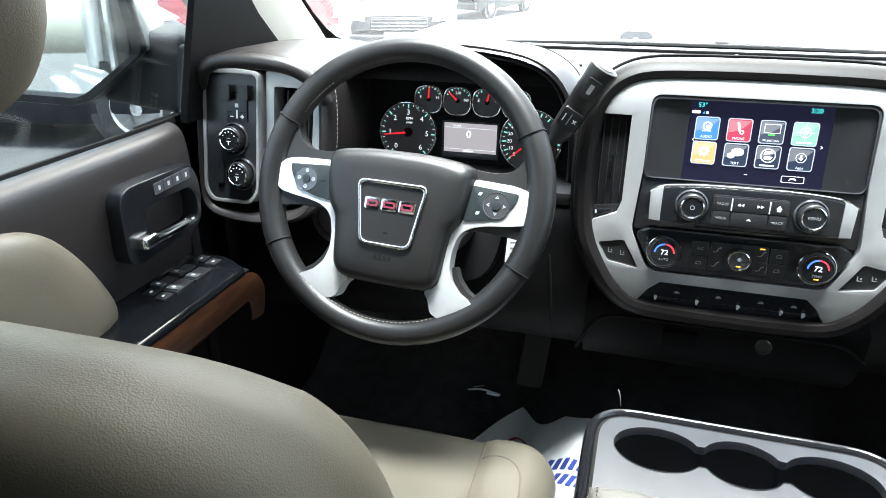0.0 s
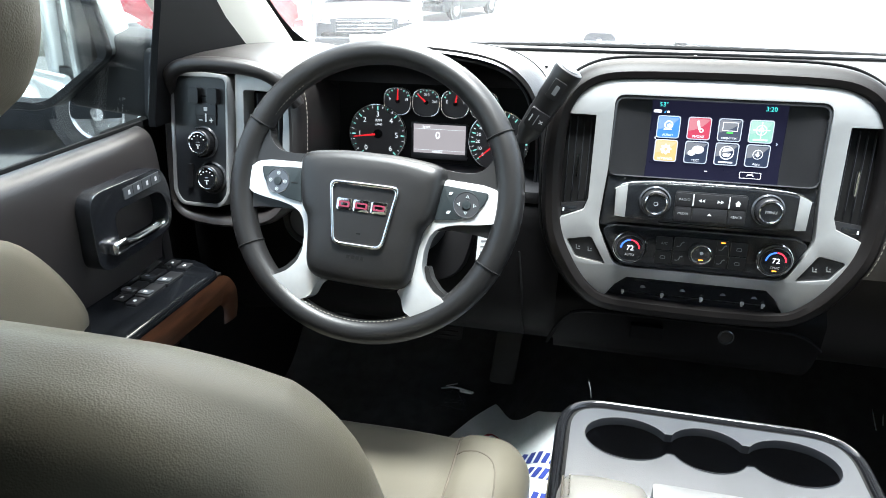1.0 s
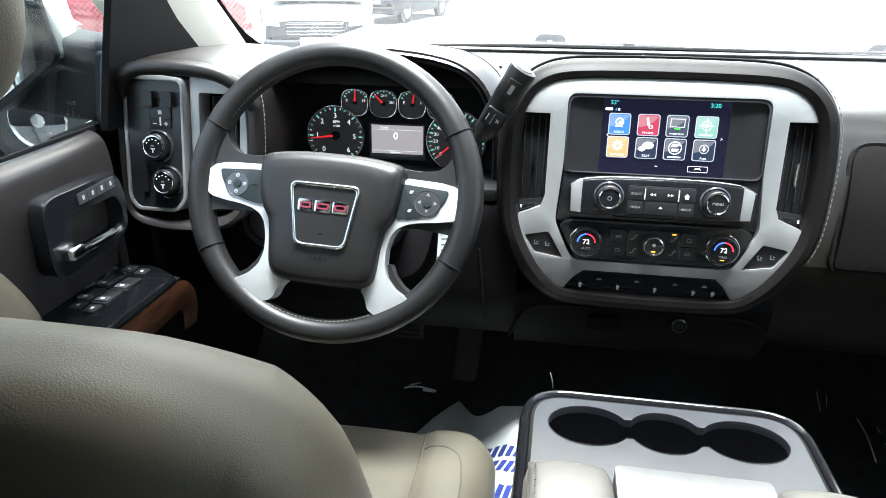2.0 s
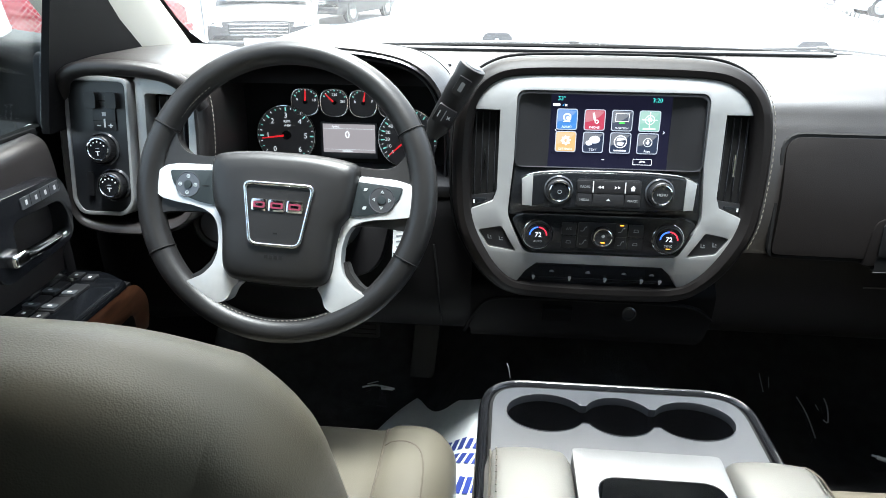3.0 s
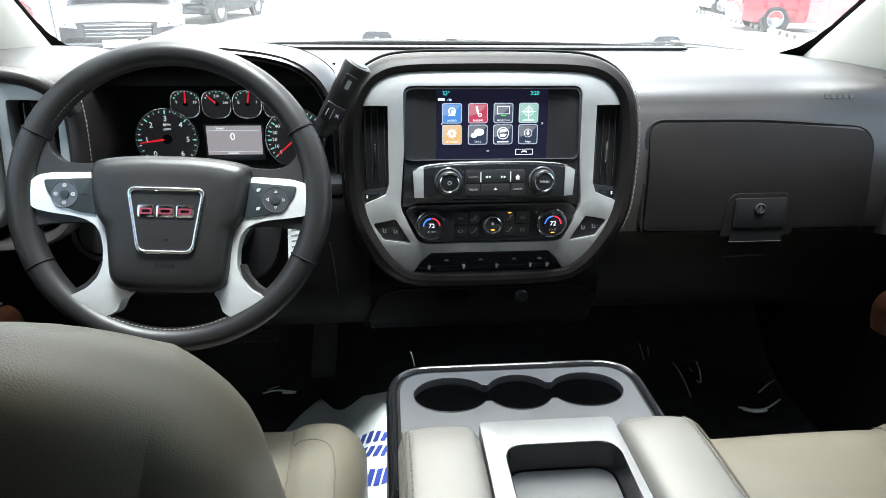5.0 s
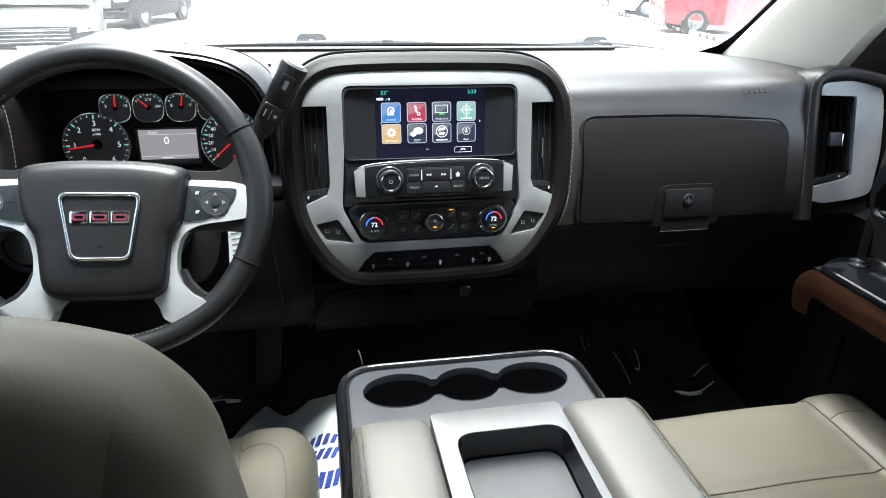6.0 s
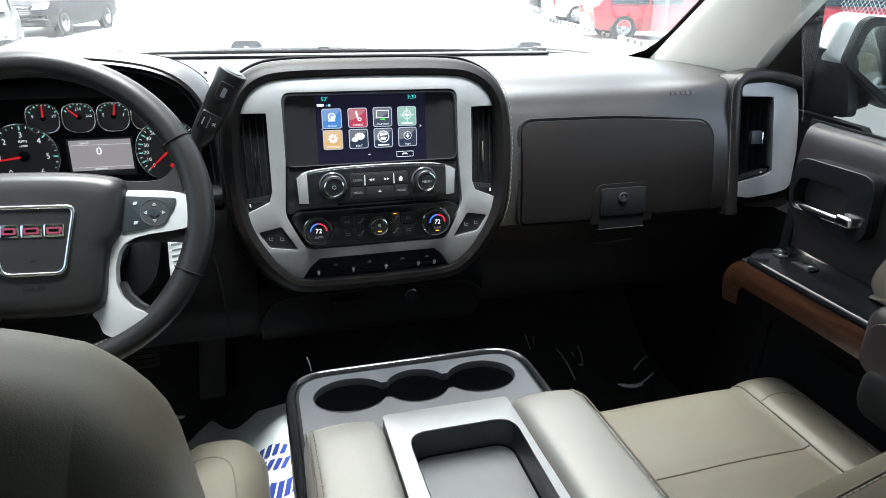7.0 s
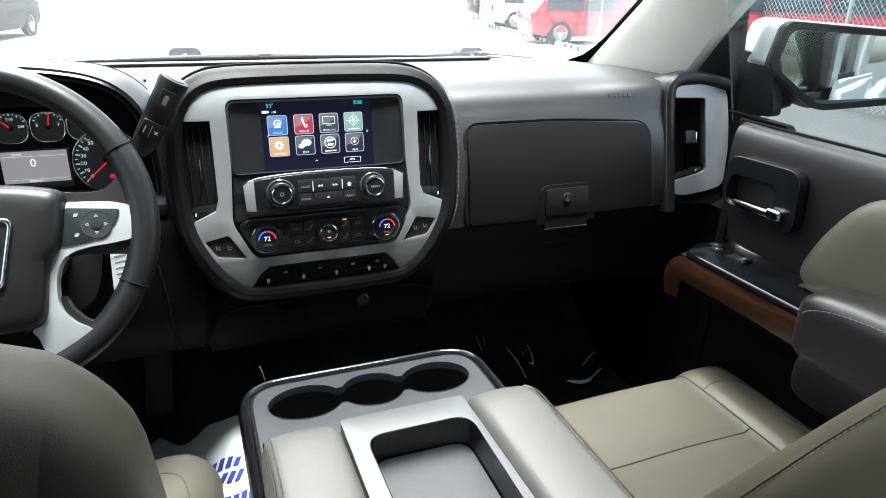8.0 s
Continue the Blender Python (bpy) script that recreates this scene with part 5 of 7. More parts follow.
for v, u, marks in ((-0.002, 0.001, "drive"), (-0.057, 0.0145, "lamp")):
    at = shifted(lp, u, v)
    kb = knob(at, 0.0205, 0.017, parent=panel, label="round black selector knob with bright ring", name="selector_knob")
    part("knob_collar", lathe([(0.026, 0.0), (0.026, 0.003), (0.0235, 0.005), (0.022, 0.002)], at, 36), edge_grey, kb)
    for k in range(5):
        a = radians(150 - 30 * k)
        part("knob_mark", plate(circle(0.0115 * math.cos(a), 0.0115 * math.sin(a), 0.0011, 8), 0.0178, 0.0186, at), white_mark, kb)
    part("knob_mark", plate(rect(-0.0008, -0.009, 0.0008, -0.004, 0.0003), 0.0178, 0.0186, at), white_mark, kb)
    part("knob_mark", plate(rect(-0.0035, -0.0035, 0.0035, -0.0025, 0.0003), 0.0178, 0.0186, at), white_mark, kb)
    part("knob_mark", plate(rect(-0.0028, 0.001, 0.0028, 0.002, 0.0003), 0.0178, 0.0186, at), grey_mark, kb)
part("dimmer_wheel", plate(rect(-0.028, -0.075, -0.018, -0.037, 0.004), -0.001, 0.006, lp, bevel=0.003, seg=3), black_plastic, panel)

lv = thing("side_air_vent", (-0.665, 1.16, 0.75), "black air vent in a satin silver frame beside the switches", "air vent", "outer dash vents")
lvm = frame_map((-0.667, 1.165, 0.858), (1, 0, 0), (0, 0.2, 1), (0, -1, 0.2))
v_out = rounded([(-0.048, 0.104), (-0.01, 0.109), (0.045, 0.103), (0.045, -0.06), (0.02, -0.1), (-0.048, -0.102)], [0.006, 0.02, 0.01, 0.01, 0.02, 0.006], 4)
v_in = rounded([(-0.034, 0.08), (0.034, 0.078), (0.03, -0.055), (-0.034, -0.06)], 0.005, 3)
part("vent_frame", plate(v_out, -0.03, 0.004, lvm, (v_in,), bevel=0.0025), silver_trim, lv, "satin silver frame")
part("vent_box", plate(v_out, -0.06, -0.045, lvm), deep_black, lv)
for u in (-0.016, -0.004, 0.008, 0.02):
    part("vane", box((u - 0.0012, -0.056, -0.045), (u + 0.0012, 0.076, -0.006), 0.001, 1, lvm), button_grey, lv)
rv = thing("side_air_vent", (0.72, 1.16, 0.75), "black air vent in a satin silver frame at the dash end", "air vent", "outer dash vents")
end_plane = frame_map((0.8035, 1.235, 0.853), (1, 0, 0), (0, 0.2, 1), (0, -1, 0.2))
rvm = lambda u, v, w=0.0: end_plane(1.019 * u, 1.019 * v, w)
r_frame = rounded([(-0.0687, 0.082), (-0.023, 0.0857), (0.0416, 0.0838), (0.06, 0.0663), (0.0669, 0.0148), (0.0682, -0.0478), (0.0626, -0.0827), (0.0572, -0.1213), (0.0199, -0.1303), (-0.0455, -0.1359), (-0.0688, -0.1296),
                   (-0.0678, -0.1041), (0.002, -0.092), (0.011, -0.0859), (0.0054, 0.0582), (-0.0681, 0.061)], [0.002, 0.03, 0.014, 0.02, 0.03, 0.03, 0.03, 0.014, 0.03, 0.02, 0.002, 0.002, 0.01, 0.008, 0.006, 0.002], 4)
r_in = rounded([(-0.0685, 0.0605), (0.0054, 0.0582), (0.011, -0.0859), (-0.0678, -0.1041)], [0.002, 0.006, 0.01, 0.002], 3)
part("vent_frame", plate(r_frame, -0.035, 0.004, rvm, bevel=0.003, seg=3), silver_trim, rv, "satin silver frame")
part("vent_box", plate(r_in, -0.06, -0.045, rvm), deep_black, rv)
part("vent_sleeve", loft([[rvm(u, v, w) for u, v in r_in] for w in (-0.002, -0.06)]), deep_black, rv)
foot = rounded([(-0.069, -0.125), (0.056, -0.115), (0.06, -0.1), (0.058, -0.152), (0.046, -0.161), (-0.05, -0.154)], [0.004, 0.01, 0.004, 0.01, 0.016, 0.016], 4)
part("vent_base", plate(foot, -0.05, -0.004, rvm, bevel=0.006, seg=3), shaded_vinyl, rv, "dark brown vinyl below the frame")
for k in range(5):
    u = -0.0575 + 0.0145 * k
    part("vane", loft([[rvm(u + dx + (0.06 - v) * 0.03, v, w) for dx, w in ((-0.0012, -0.045), (-0.0013, -0.012), (0, -0.006), (0.0013, -0.012), (0.0012, -0.045))] for v in (0.06, 0.0, -0.078 - 0.003 * (4 - k))], True, (True, True)), black_plastic, rv)
part("vent_tab", box((-0.0385, -0.031, -0.008), (-0.014, -0.0055, 0.001), 0.003, 2, rvm), button_grey, rv)
part("tab_edge", box((-0.016, -0.032, -0.004), (-0.0115, -0.0085, 0.004), 0.0015, 2, rvm), chrome, rv)
part("thumb_wheel", plate(rounded([(-0.062, -0.1), (0.004, -0.0865), (0.006, -0.08), (-0.058, -0.0915)], 0.003), -0.02, -0.002, rvm, bevel=0.002), black_plastic, rv)
part("wheel_mark", plate(rect(-0.012, -0.0885, -0.008, -0.0855), -0.004, -0.0012, rvm), white_mark, rv)


# vinyl pods round the dash ends
def pod(name, pts, inset, label, stitch_side):
    flatp = [(p.x, p.z) for p in smooth_path([(x, 0, z) for x, z in pts], 5, True)]

    def at(d, y):
        return [Vector((x, y + 0.2 * (z - 0.858), z)) for x, z in grown(flatp, d)]
    t = thing(name, (sum(p[0] for p in pts) / len(pts), 1.2, 0.72), label, "dash pod")
    skin = loft([at(-inset, 1.185), at(-inset, 1.158), at(-inset * 0.75, 1.15), at(-inset * 0.4, 1.147), at(-0.002, 1.152), at(0.002, 1.165), at(0.003, 1.2), at(0.0, 1.32), at(-0.01, 1.45)], True)
    part("pod_skin", skin, pod_vinyl, t)
    run = [p for p in at(0.0035, 1.18) if (p.x - t.location.x) * stitch_side > 0 and 0.76 < p.z < 0.955]
    part("pod_stitching", stitches(sorted(run, key=lambda p: -p.z), 0.004, 0.003, 0.0007, (0, -1, 0)), stitch, t, "pale thread")
    return t


left_pod = pod("dash_end_pod", list(reversed([(-0.72, 0.985), (-0.79, 0.983), (-0.826, 0.965), (-0.836, 0.92), (-0.836, 0.8), (-0.825, 0.745), (-0.78, 0.725), (-0.7, 0.725), (-0.64, 0.745), (-0.61, 0.8), (-0.606, 0.9), (-0.618, 0.95), (-0.655, 0.978)])), 0.017, "dark brown vinyl pod round the driver's switches", 1)
part("pod_brow", tube(smooth_path([(-0.828, 1.17, 0.928), (-0.814, 1.158, 0.957), (-0.785, 1.153, 0.974), (-0.74, 1.152, 0.978), (-0.69, 1.153, 0.976), (-0.65, 1.155, 0.968), (-0.622, 1.16, 0.948), (-0.608, 1.17, 0.92)], 5), 0.0115, 14), pod_vinyl, left_pod, "rolled vinyl brow")
end_pod = thing("dash_end_pod", (0.75, 1.22, 0.7), "dark brown stitched vinyl roll round the end vent", "dash pod")
roll_line = [(p.x, p.y) for p in smooth_path([(-0.0922, -0.165, 0), (-0.0935, -0.09, 0), (-0.095, -0.0106, 0), (-0.0957, 0.0554, 0), (-0.0925, 0.084, 0), (-0.078, 0.1015, 0), (-0.05, 0.1105, 0), (-0.01, 0.1105, 0), (0.028, 0.104, 0), (0.066, 0.094, 0)], 5)]


def roll_at(d, w):
    n, out = len(roll_line), []
    for i, p in enumerate(roll_line):
        t = (Vector(roll_line[min(i + 1, n - 1)]) - Vector(roll_line[max(i - 1, 0)])).normalized()
        out.append(rvm(p[0] - t.y * d, p[1] + t.x * d, w))
    return out


roll = loft([roll_at(-0.0255, -0.03), roll_at(-0.0255, 0.003), roll_at(-0.023, 0.008), roll_at(-0.017, 0.0115), roll_at(-0.01, 0.012), roll_at(-0.004, 0.009), roll_at(-0.0005, 0.003), roll_at(0.0, -0.004), roll_at(0.003, -0.02), roll_at(0.0, -0.07), roll_at(-0.012, -0.13)], False)
roll_tree = BVHTree.FromBMesh(roll)
part("pod_skin", roll, pod_vinyl, end_pod)
part("pod_stitching", stitches(sorted([p for p in cling(roll_at(-0.002, 0.007), roll_tree, 0.0005) if p.x < 0.727 and p.z > 0.73], key=lambda p: -p.z), 0.004, 0.003, 0.0006, (0, -1, 0)), stitch, end_pod, "pale thread")


# ---- floor and footwell ----
floor_line = [(-0.95, 0.09), (0.4, 0.09), (1.3, 0.09), (1.5, 0.1), (1.6, 0.14), (1.72, 0.26), (1.8, 0.4), (1.84, 0.7), (1.84, 0.86)]


# Assumed tunnel hump, added so the paper mat lies high enough to be lit.
def tunnel_rise(x):
    """Share of the transmission tunnel's height: 0 on the flat floor, 1 on its crown."""
    f = max(0.0, min(1.0, (0.36 - abs(x)) / 0.19))
    return f * f * (3 - 2 * f)


rings = []
for x in [-0.9, -0.84, -0.78, -0.5, -0.38, -0.36, -0.33, -0.3, -0.27, -0.24, -0.2, -0.17, -0.15, 0.0, 0.15, 0.17, 0.2, 0.24, 0.27, 0.3, 0.33, 0.36, 0.38, 0.5, 0.74, 0.8, 0.86]:
    hump = 0.2 * tunnel_rise(x)
    edge = 0.05 if abs(x) > 0.85 else 0.0
    rings.append([Vector((x, y, z + (0 if z > 0.5 else hump if 0.8 < y < 1.65 else hump * 0.6) + edge)) for y, z in floor_line])
solo("floor", loft([smooth_path(r, 3) for r in rings], False), carpet, "black carpeted footwell floor", "floor", kind="structure")

mat_sheet = thing("paper_floor_mat", (-0.33, 1.45, 0.1), "white paper floor mat with blue and red print", "floor mat")
n = 18


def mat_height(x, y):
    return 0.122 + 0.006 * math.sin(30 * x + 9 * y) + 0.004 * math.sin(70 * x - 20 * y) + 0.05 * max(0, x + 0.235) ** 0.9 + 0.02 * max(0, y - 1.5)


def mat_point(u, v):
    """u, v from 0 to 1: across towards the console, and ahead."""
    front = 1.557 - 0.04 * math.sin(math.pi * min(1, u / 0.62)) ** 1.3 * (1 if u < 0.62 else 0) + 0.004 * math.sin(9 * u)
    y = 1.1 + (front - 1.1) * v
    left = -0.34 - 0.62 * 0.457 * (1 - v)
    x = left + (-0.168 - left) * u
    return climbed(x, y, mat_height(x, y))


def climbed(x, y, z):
    """Draws the sheet towards a fixed eye point, lifting it to where more light falls."""
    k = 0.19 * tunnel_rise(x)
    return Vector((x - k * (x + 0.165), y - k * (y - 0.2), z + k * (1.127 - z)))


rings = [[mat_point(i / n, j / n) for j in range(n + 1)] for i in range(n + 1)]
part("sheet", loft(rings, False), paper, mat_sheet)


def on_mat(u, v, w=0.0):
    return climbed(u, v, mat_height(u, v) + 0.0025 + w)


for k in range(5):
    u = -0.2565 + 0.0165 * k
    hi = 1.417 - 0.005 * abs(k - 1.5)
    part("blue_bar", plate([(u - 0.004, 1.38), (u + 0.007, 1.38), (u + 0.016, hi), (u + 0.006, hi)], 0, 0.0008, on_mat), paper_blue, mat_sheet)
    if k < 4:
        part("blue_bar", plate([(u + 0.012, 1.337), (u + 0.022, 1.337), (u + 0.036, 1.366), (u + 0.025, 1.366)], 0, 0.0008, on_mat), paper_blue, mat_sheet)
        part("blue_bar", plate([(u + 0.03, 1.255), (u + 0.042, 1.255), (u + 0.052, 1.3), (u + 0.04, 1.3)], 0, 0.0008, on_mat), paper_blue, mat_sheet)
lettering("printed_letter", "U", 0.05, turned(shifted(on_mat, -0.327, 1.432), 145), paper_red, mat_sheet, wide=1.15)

pedals = thing("pedal_set", (-0.4, 1.6, 0.2), "black rubber brake and accelerator pedals", "pedals")
bp = frame_map((-0.5, 1.6, 0.3), (1, 0, 0), (0, 0.45, 0.9), (0, -0.9, 0.45))
brake = part("brake_pedal", plate(rect(-0.065, -0.03, 0.065, 0.03, 0.01), -0.012, 0.0, bp, bevel=0.003), black_plastic, pedals)
for k in range(5):
    part("pedal_rib", box((-0.055, -0.022 + 0.011 * k - 0.002, -0.001), (0.055, -0.022 + 0.011 * k + 0.002, 0.003), 0.001, 1, bp), black_plastic, brake)
part("brake_arm", tube([bp(0, 0.02, -0.012), (-0.5, 1.68, 0.45), (-0.5, 1.72, 0.7)], 0.011, 8), black_plastic, pedals)
ap = frame_map((-0.325, 1.6, 0.245), (1, 0, 0), (0.08, 0.42, 0.9), (0, -0.9, 0.42))
part("accelerator_pedal", plate(rect(-0.03, -0.075, 0.03, 0.075, 0.012), -0.012, 0.0, ap, bevel=0.004), black_plastic, pedals)
part("accelerator_arm", tube([ap(0, 0.03, -0.012), (-0.32, 1.72, 0.4)], 0.01, 8), black_plastic, pedals)


# White stand-in for glints on the film; the light is in the colour.
glint_white = material("film_glint_white", (0.9, 0.92, 0.94), 0.15, tint=(60, 0.2), spec=0.9)


def film_piece(at, size, turn, label, seed, glints):
    """A loose clear film, with its glints modelled as white tubes."""
    rnd = random.Random(seed)
    bag = thing("plastic_film", at, label, "plastic film", "protective film pieces")
    m = pose(*at, 0, 0, turn)
    k = 9
    pts = [[m @ Vector(((i / k - 0.5) * size[0], (j / k - 0.5) * size[1], size[2] * (0.5 + 0.5 * math.sin(5.1 * i / k + seed) * math.cos(4.3 * j / k) + 0.25 * rnd.random()))) for j in range(k + 1)] for i in range(k + 1)]
    part("film_sheet", loft([smooth_path(r, 2) for r in pts], False), film, bag, "clear film")
    for run, r in glints:
        part("film_glint", tube(smooth_path(run, 4), 1.25 * r, 5), glint_white, bag, "white line painted as a glint")


film_piece((0.66, 1.52, 0.1), (0.3, 0.3, 0.04), 15, "clear crumpled protective film on the footwell carpet", 3,
           [([(0.588, 1.63, 0.15), (0.585, 1.55, 0.15), (0.577, 1.475, 0.14)], 0.0014), ([(0.655, 1.635, 0.15), (0.645, 1.58, 0.15), (0.63, 1.535, 0.14), (0.624, 1.545, 0.138)], 0.0014), ([(0.632, 1.635, 0.14), (0.627, 1.58, 0.14)], 0.001),
            ([(0.756, 1.48, 0.14), (0.79, 1.5, 0.15), (0.826, 1.528, 0.14)], 0.0018), ([(0.678, 1.43, 0.138), (0.7, 1.414, 0.142), (0.741, 1.418, 0.14), (0.796, 1.45, 0.14)], 0.0022), ([(0.684, 1.422, 0.14), (0.71, 1.408, 0.141), (0.738, 1.412, 0.14)], 0.004),
            ([(0.51, 1.7, 0.2), (0.5, 1.6, 0.17)], 0.001), ([(0.54, 1.7, 0.2), (0.52, 1.62, 0.17)], 0.001)])
film_piece((-0.44, 1.57, 0.1), (0.14, 0.12, 0.04), 40, "clear crumpled protective film on the driver's carpet", 8,
           [([(-0.48, 1.566, 0.14), (-0.445, 1.57, 0.145), (-0.398, 1.566, 0.14)], 0.002), ([(-0.47, 1.58, 0.14), (-0.443, 1.59, 0.143)], 0.001), ([(-0.432, 1.566, 0.14), (-0.402, 1.564, 0.14)], 0.003)])

# ---- centre console ----
console = thing("center_console", (0, 0.7, 0.2), "grey floor console with three cup holders", "center console")
CXC, CZ = 0.003, 0.6
sides = rounded([(-0.184, 0.2), (0.184, 0.2), (0.176, 0.976), (-0.176, 0.976)], [0.02, 0.02, 0.062, 0.062], 8)
con = lambda u, v, w=0.0: Vector((CXC + u, v, CZ + w))


def inset(outline, d):
    n = len(outline)
    out = []
    for i in range(n):
        a, b = Vector(outline[i - 1]), Vector(outline[(i + 1) % n])
        t = (b - a).normalized()
        out.append((outline[i][0] - t.y * d, outline[i][1] + t.x * d))
    return out


part("console_body", loft([[con(u * 0.9, v - 0.03, -0.42) for u, v in sides], [con(u * 0.97, v - 0.008, -0.12) for u, v in sides], [con(u, v, -0.03) for u, v in sides], [con(u, v, -0.008) for u, v in sides]]), black_plastic, console, "black console side")
part("console_rim", loft([[con(u, v, w) for u, v in inset(sides, d)] for d, w in ((0, -0.03), (-0.0015, -0.012), (0.0, -0.005), (0.002, -0.001), (0.0055, 0.001), (0.0085, 0.0), (0.0118, -0.004), (0.0128, -0.02))]), rim_gloss, console, "polished dark rim")
part("rim_groove", loft([[con(u, v, w) for u, v in inset(sides, d)] for d, w in ((0.0125, -0.0045), (0.0165, -0.0045))]), deep_black, console)
R, NECK, SP = 0.0445, 0.02, 0.0925
YC = 0.908
ang = math.degrees(math.asin(NECK / R))
ring_pts = []
for a in np.linspace(180 + 0, 180 - (180 - ang), 16):
    ring_pts.append((-SP + R * 1.12 * math.cos(radians(a)), 0.84 * R * math.sin(radians(a))))
for a in np.linspace(180 - ang, ang, 14):
    ring_pts.append((R * math.cos(radians(a)), 0.86 * R * math.sin(radians(a))))
for a in np.linspace(180 - ang, -180 + ang, 32):
    ring_pts.append((SP + R * 1.12 * math.cos(radians(a)), 0.84 * R * math.sin(radians(a))))
for a in np.linspace(-ang, -180 + ang, 14):
    ring_pts.append((R * math.cos(radians(a)), 0.86 * R * math.sin(radians(a))))
for a in np.linspace(-ang, -180, 16)[:-1]:
    ring_pts.append((-SP + R * 1.12 * math.cos(radians(a)), 0.84 * R * math.sin(radians(a))))
cups = [(u, YC + v) for u, v in ring_pts]
panel_line = [(u, v) for u, v in inset(sides, 0.0165)]
part("cup_panel", plate(panel_line, -0.012, -0.003, con, (cups,), bevel=0.0), grey_panel, console, "satin grey cup holder panel")
cup_plastic = material("satin_cup_plastic", (0.01, 0.01, 0.0112), 0.2, tint=(20, 0.12), spec=0.6)
cup_flat = [(u, v) for u, v in cups]
shrink = lambda k: [(u * (1 - 0.05 * k), YC + (v - YC) * (1 - 0.18 * k)) for u, v in cup_flat]
part("cup_lip", loft([[con(u, v, w) for u, v in shrink(k)] for k, w in ((-0.03, -0.0032), (-0.02, -0.0018), (0.02, -0.0016), (0.06, -0.003), (0.09, -0.007), (0.1, -0.013))]), grey_panel, console, "rounded grey cup rim")
part("cup_well", loft([[con(u, v, w) for u, v in shrink(k)] for k, w in ((0.1, -0.0125), (0.14, -0.03), (0.22, -0.06), (0.3, -0.088))], True, (False, True)), cup_plastic, console, "deep black cup holder well")
cup_wall = lambda u, w0: loft([[con(u + dx, YC + y, w) for dx, y in ((-0.0025, -0.024), (0.0025, -0.024), (0.0025, 0.024), (-0.0025, 0.024))] for w in (-0.08, w0)], True, (False, True))
part("cup_divider", cup_wall(-SP / 2, -0.034), black_gloss, console, "low black wall between the cups")
part("cup_divider", cup_wall(SP / 2, -0.034), black_gloss, console, "low black wall between the cups")
for k in (-1, 0, 1):
    part("cup_floor_ring", lathe([(0.03, -0.084), (0.03, -0.08), (0.027, -0.079), (0.026, -0.083)], lambda u, v, w=0.0, k=k: con(k * SP + u, YC + 0.8 * v, w), 24), black_gloss, console)
twig = thing("broken_clip", (-0.148, 0.985, 0.6), "thin bent pale plastic clip at the console front", "plastic clip")
part("clip_wire", tube(smooth_path([(-0.134, 0.99, 0.59), (-0.136, 0.99, 0.603), (-0.139, 0.991, 0.613)], 4), 0.0008, 6), grey_mark, twig)

armrest = thing("console_armrest", (0, 0.5, 0.6), "tan leather armrest lid, coloured lighter as if lit, with a phone tray", "armrest")
AZ = 0.684


def lid_pad(x0, x1, out):
    """One of the padded lid halves; out: the side that faces the seat."""
    def shape(p, s):
        p.z += 0.006 * (1 - s.x ** 2) * (1 if s.z > 0 else 0)
        if p.y > 0.6:
            p.z -= 0.55 * max(0, p.y - 0.69) ** 1.5 * (1 if s.z > -0.5 else 0)
        return p
    return pillow((x0, 0.12, AZ - 0.1), (x1, 0.752, AZ), (0.013, 0.022, 0.022), 16, shape)


part("armrest_pad", lid_pad(-0.164, -0.0775, -1), tan_arm_lit, armrest, "tan leather pad, coloured lighter as if lit")
part("armrest_pad", lid_pad(0.0675, 0.157, 1), tan_arm_lit, armrest, "tan leather pad, coloured lighter as if lit")
for x in (-0.159, 0.151):
    run = smooth_path([(x, 0.756, AZ - 0.05), (x, 0.748, AZ - 0.018), (x, 0.73, AZ - 0.0045), (x, 0.69, AZ + 0.0002), (x, 0.5, AZ + 0.0005), (x, 0.15, AZ + 0.0005)], 6)
    part("pad_seam", tube(run, 0.0012, 5, up=(1, 0, 0)), seam_dark, armrest)
    inner = [p + Vector((0.006 if x < 0 else -0.006, 0, 0.0035)) for p in run]
    part("pad_stitching", stitches(inner, 0.0055, 0.003, 0.0009, (1, 0, 0)), stitch, armrest, "pale thread")
tray_out = rounded([(-0.0775, 0.12), (0.0675, 0.12), (0.0675, 0.75), (-0.0775, 0.75)], [0.002, 0.002, 0.006, 0.006], 3)
tray_in = rounded([(-0.058, 0.47), (0.054, 0.47), (0.058, 0.706), (-0.0595, 0.706)], [0.015, 0.015, 0.022, 0.022], 6)
arm = lambda u, v, w=0.0: Vector((u, v, AZ - 0.003 + w - 0.4 * max(0, v - 0.7) ** 1.5))
part("tray_frame", plate(tray_out, -0.05, 0.0, arm, (tray_in,), bevel=0.003, seg=3), tray_silver, armrest, "satin silver tray surround")
well = lambda k, w: [arm(u * (1 - 0.12 * k), 0.588 + (v - 0.588) * (1 - 0.07 * k), w) for u, v in tray_in]
part("tray_well", loft([well(-0.02, 0.0012), well(0.06, 0.001), well(0.12, -0.004), well(0.35, -0.03), well(0.6, -0.034)]), black_gloss, armrest, "dark tray wall")
part("tray_mat", loft([well(0.55, -0.036), well(0.6, -0.031), well(0.66, -0.03), well(4.0, -0.03)], True, (False, True)), grey_mat, armrest, "grey rubber tray mat")
part("armrest_base", box((-0.158, 0.13, 0.56), (0.152, 0.742, 0.64), 0.012, 3), tan_arm_lit, armrest, "tan leather side")


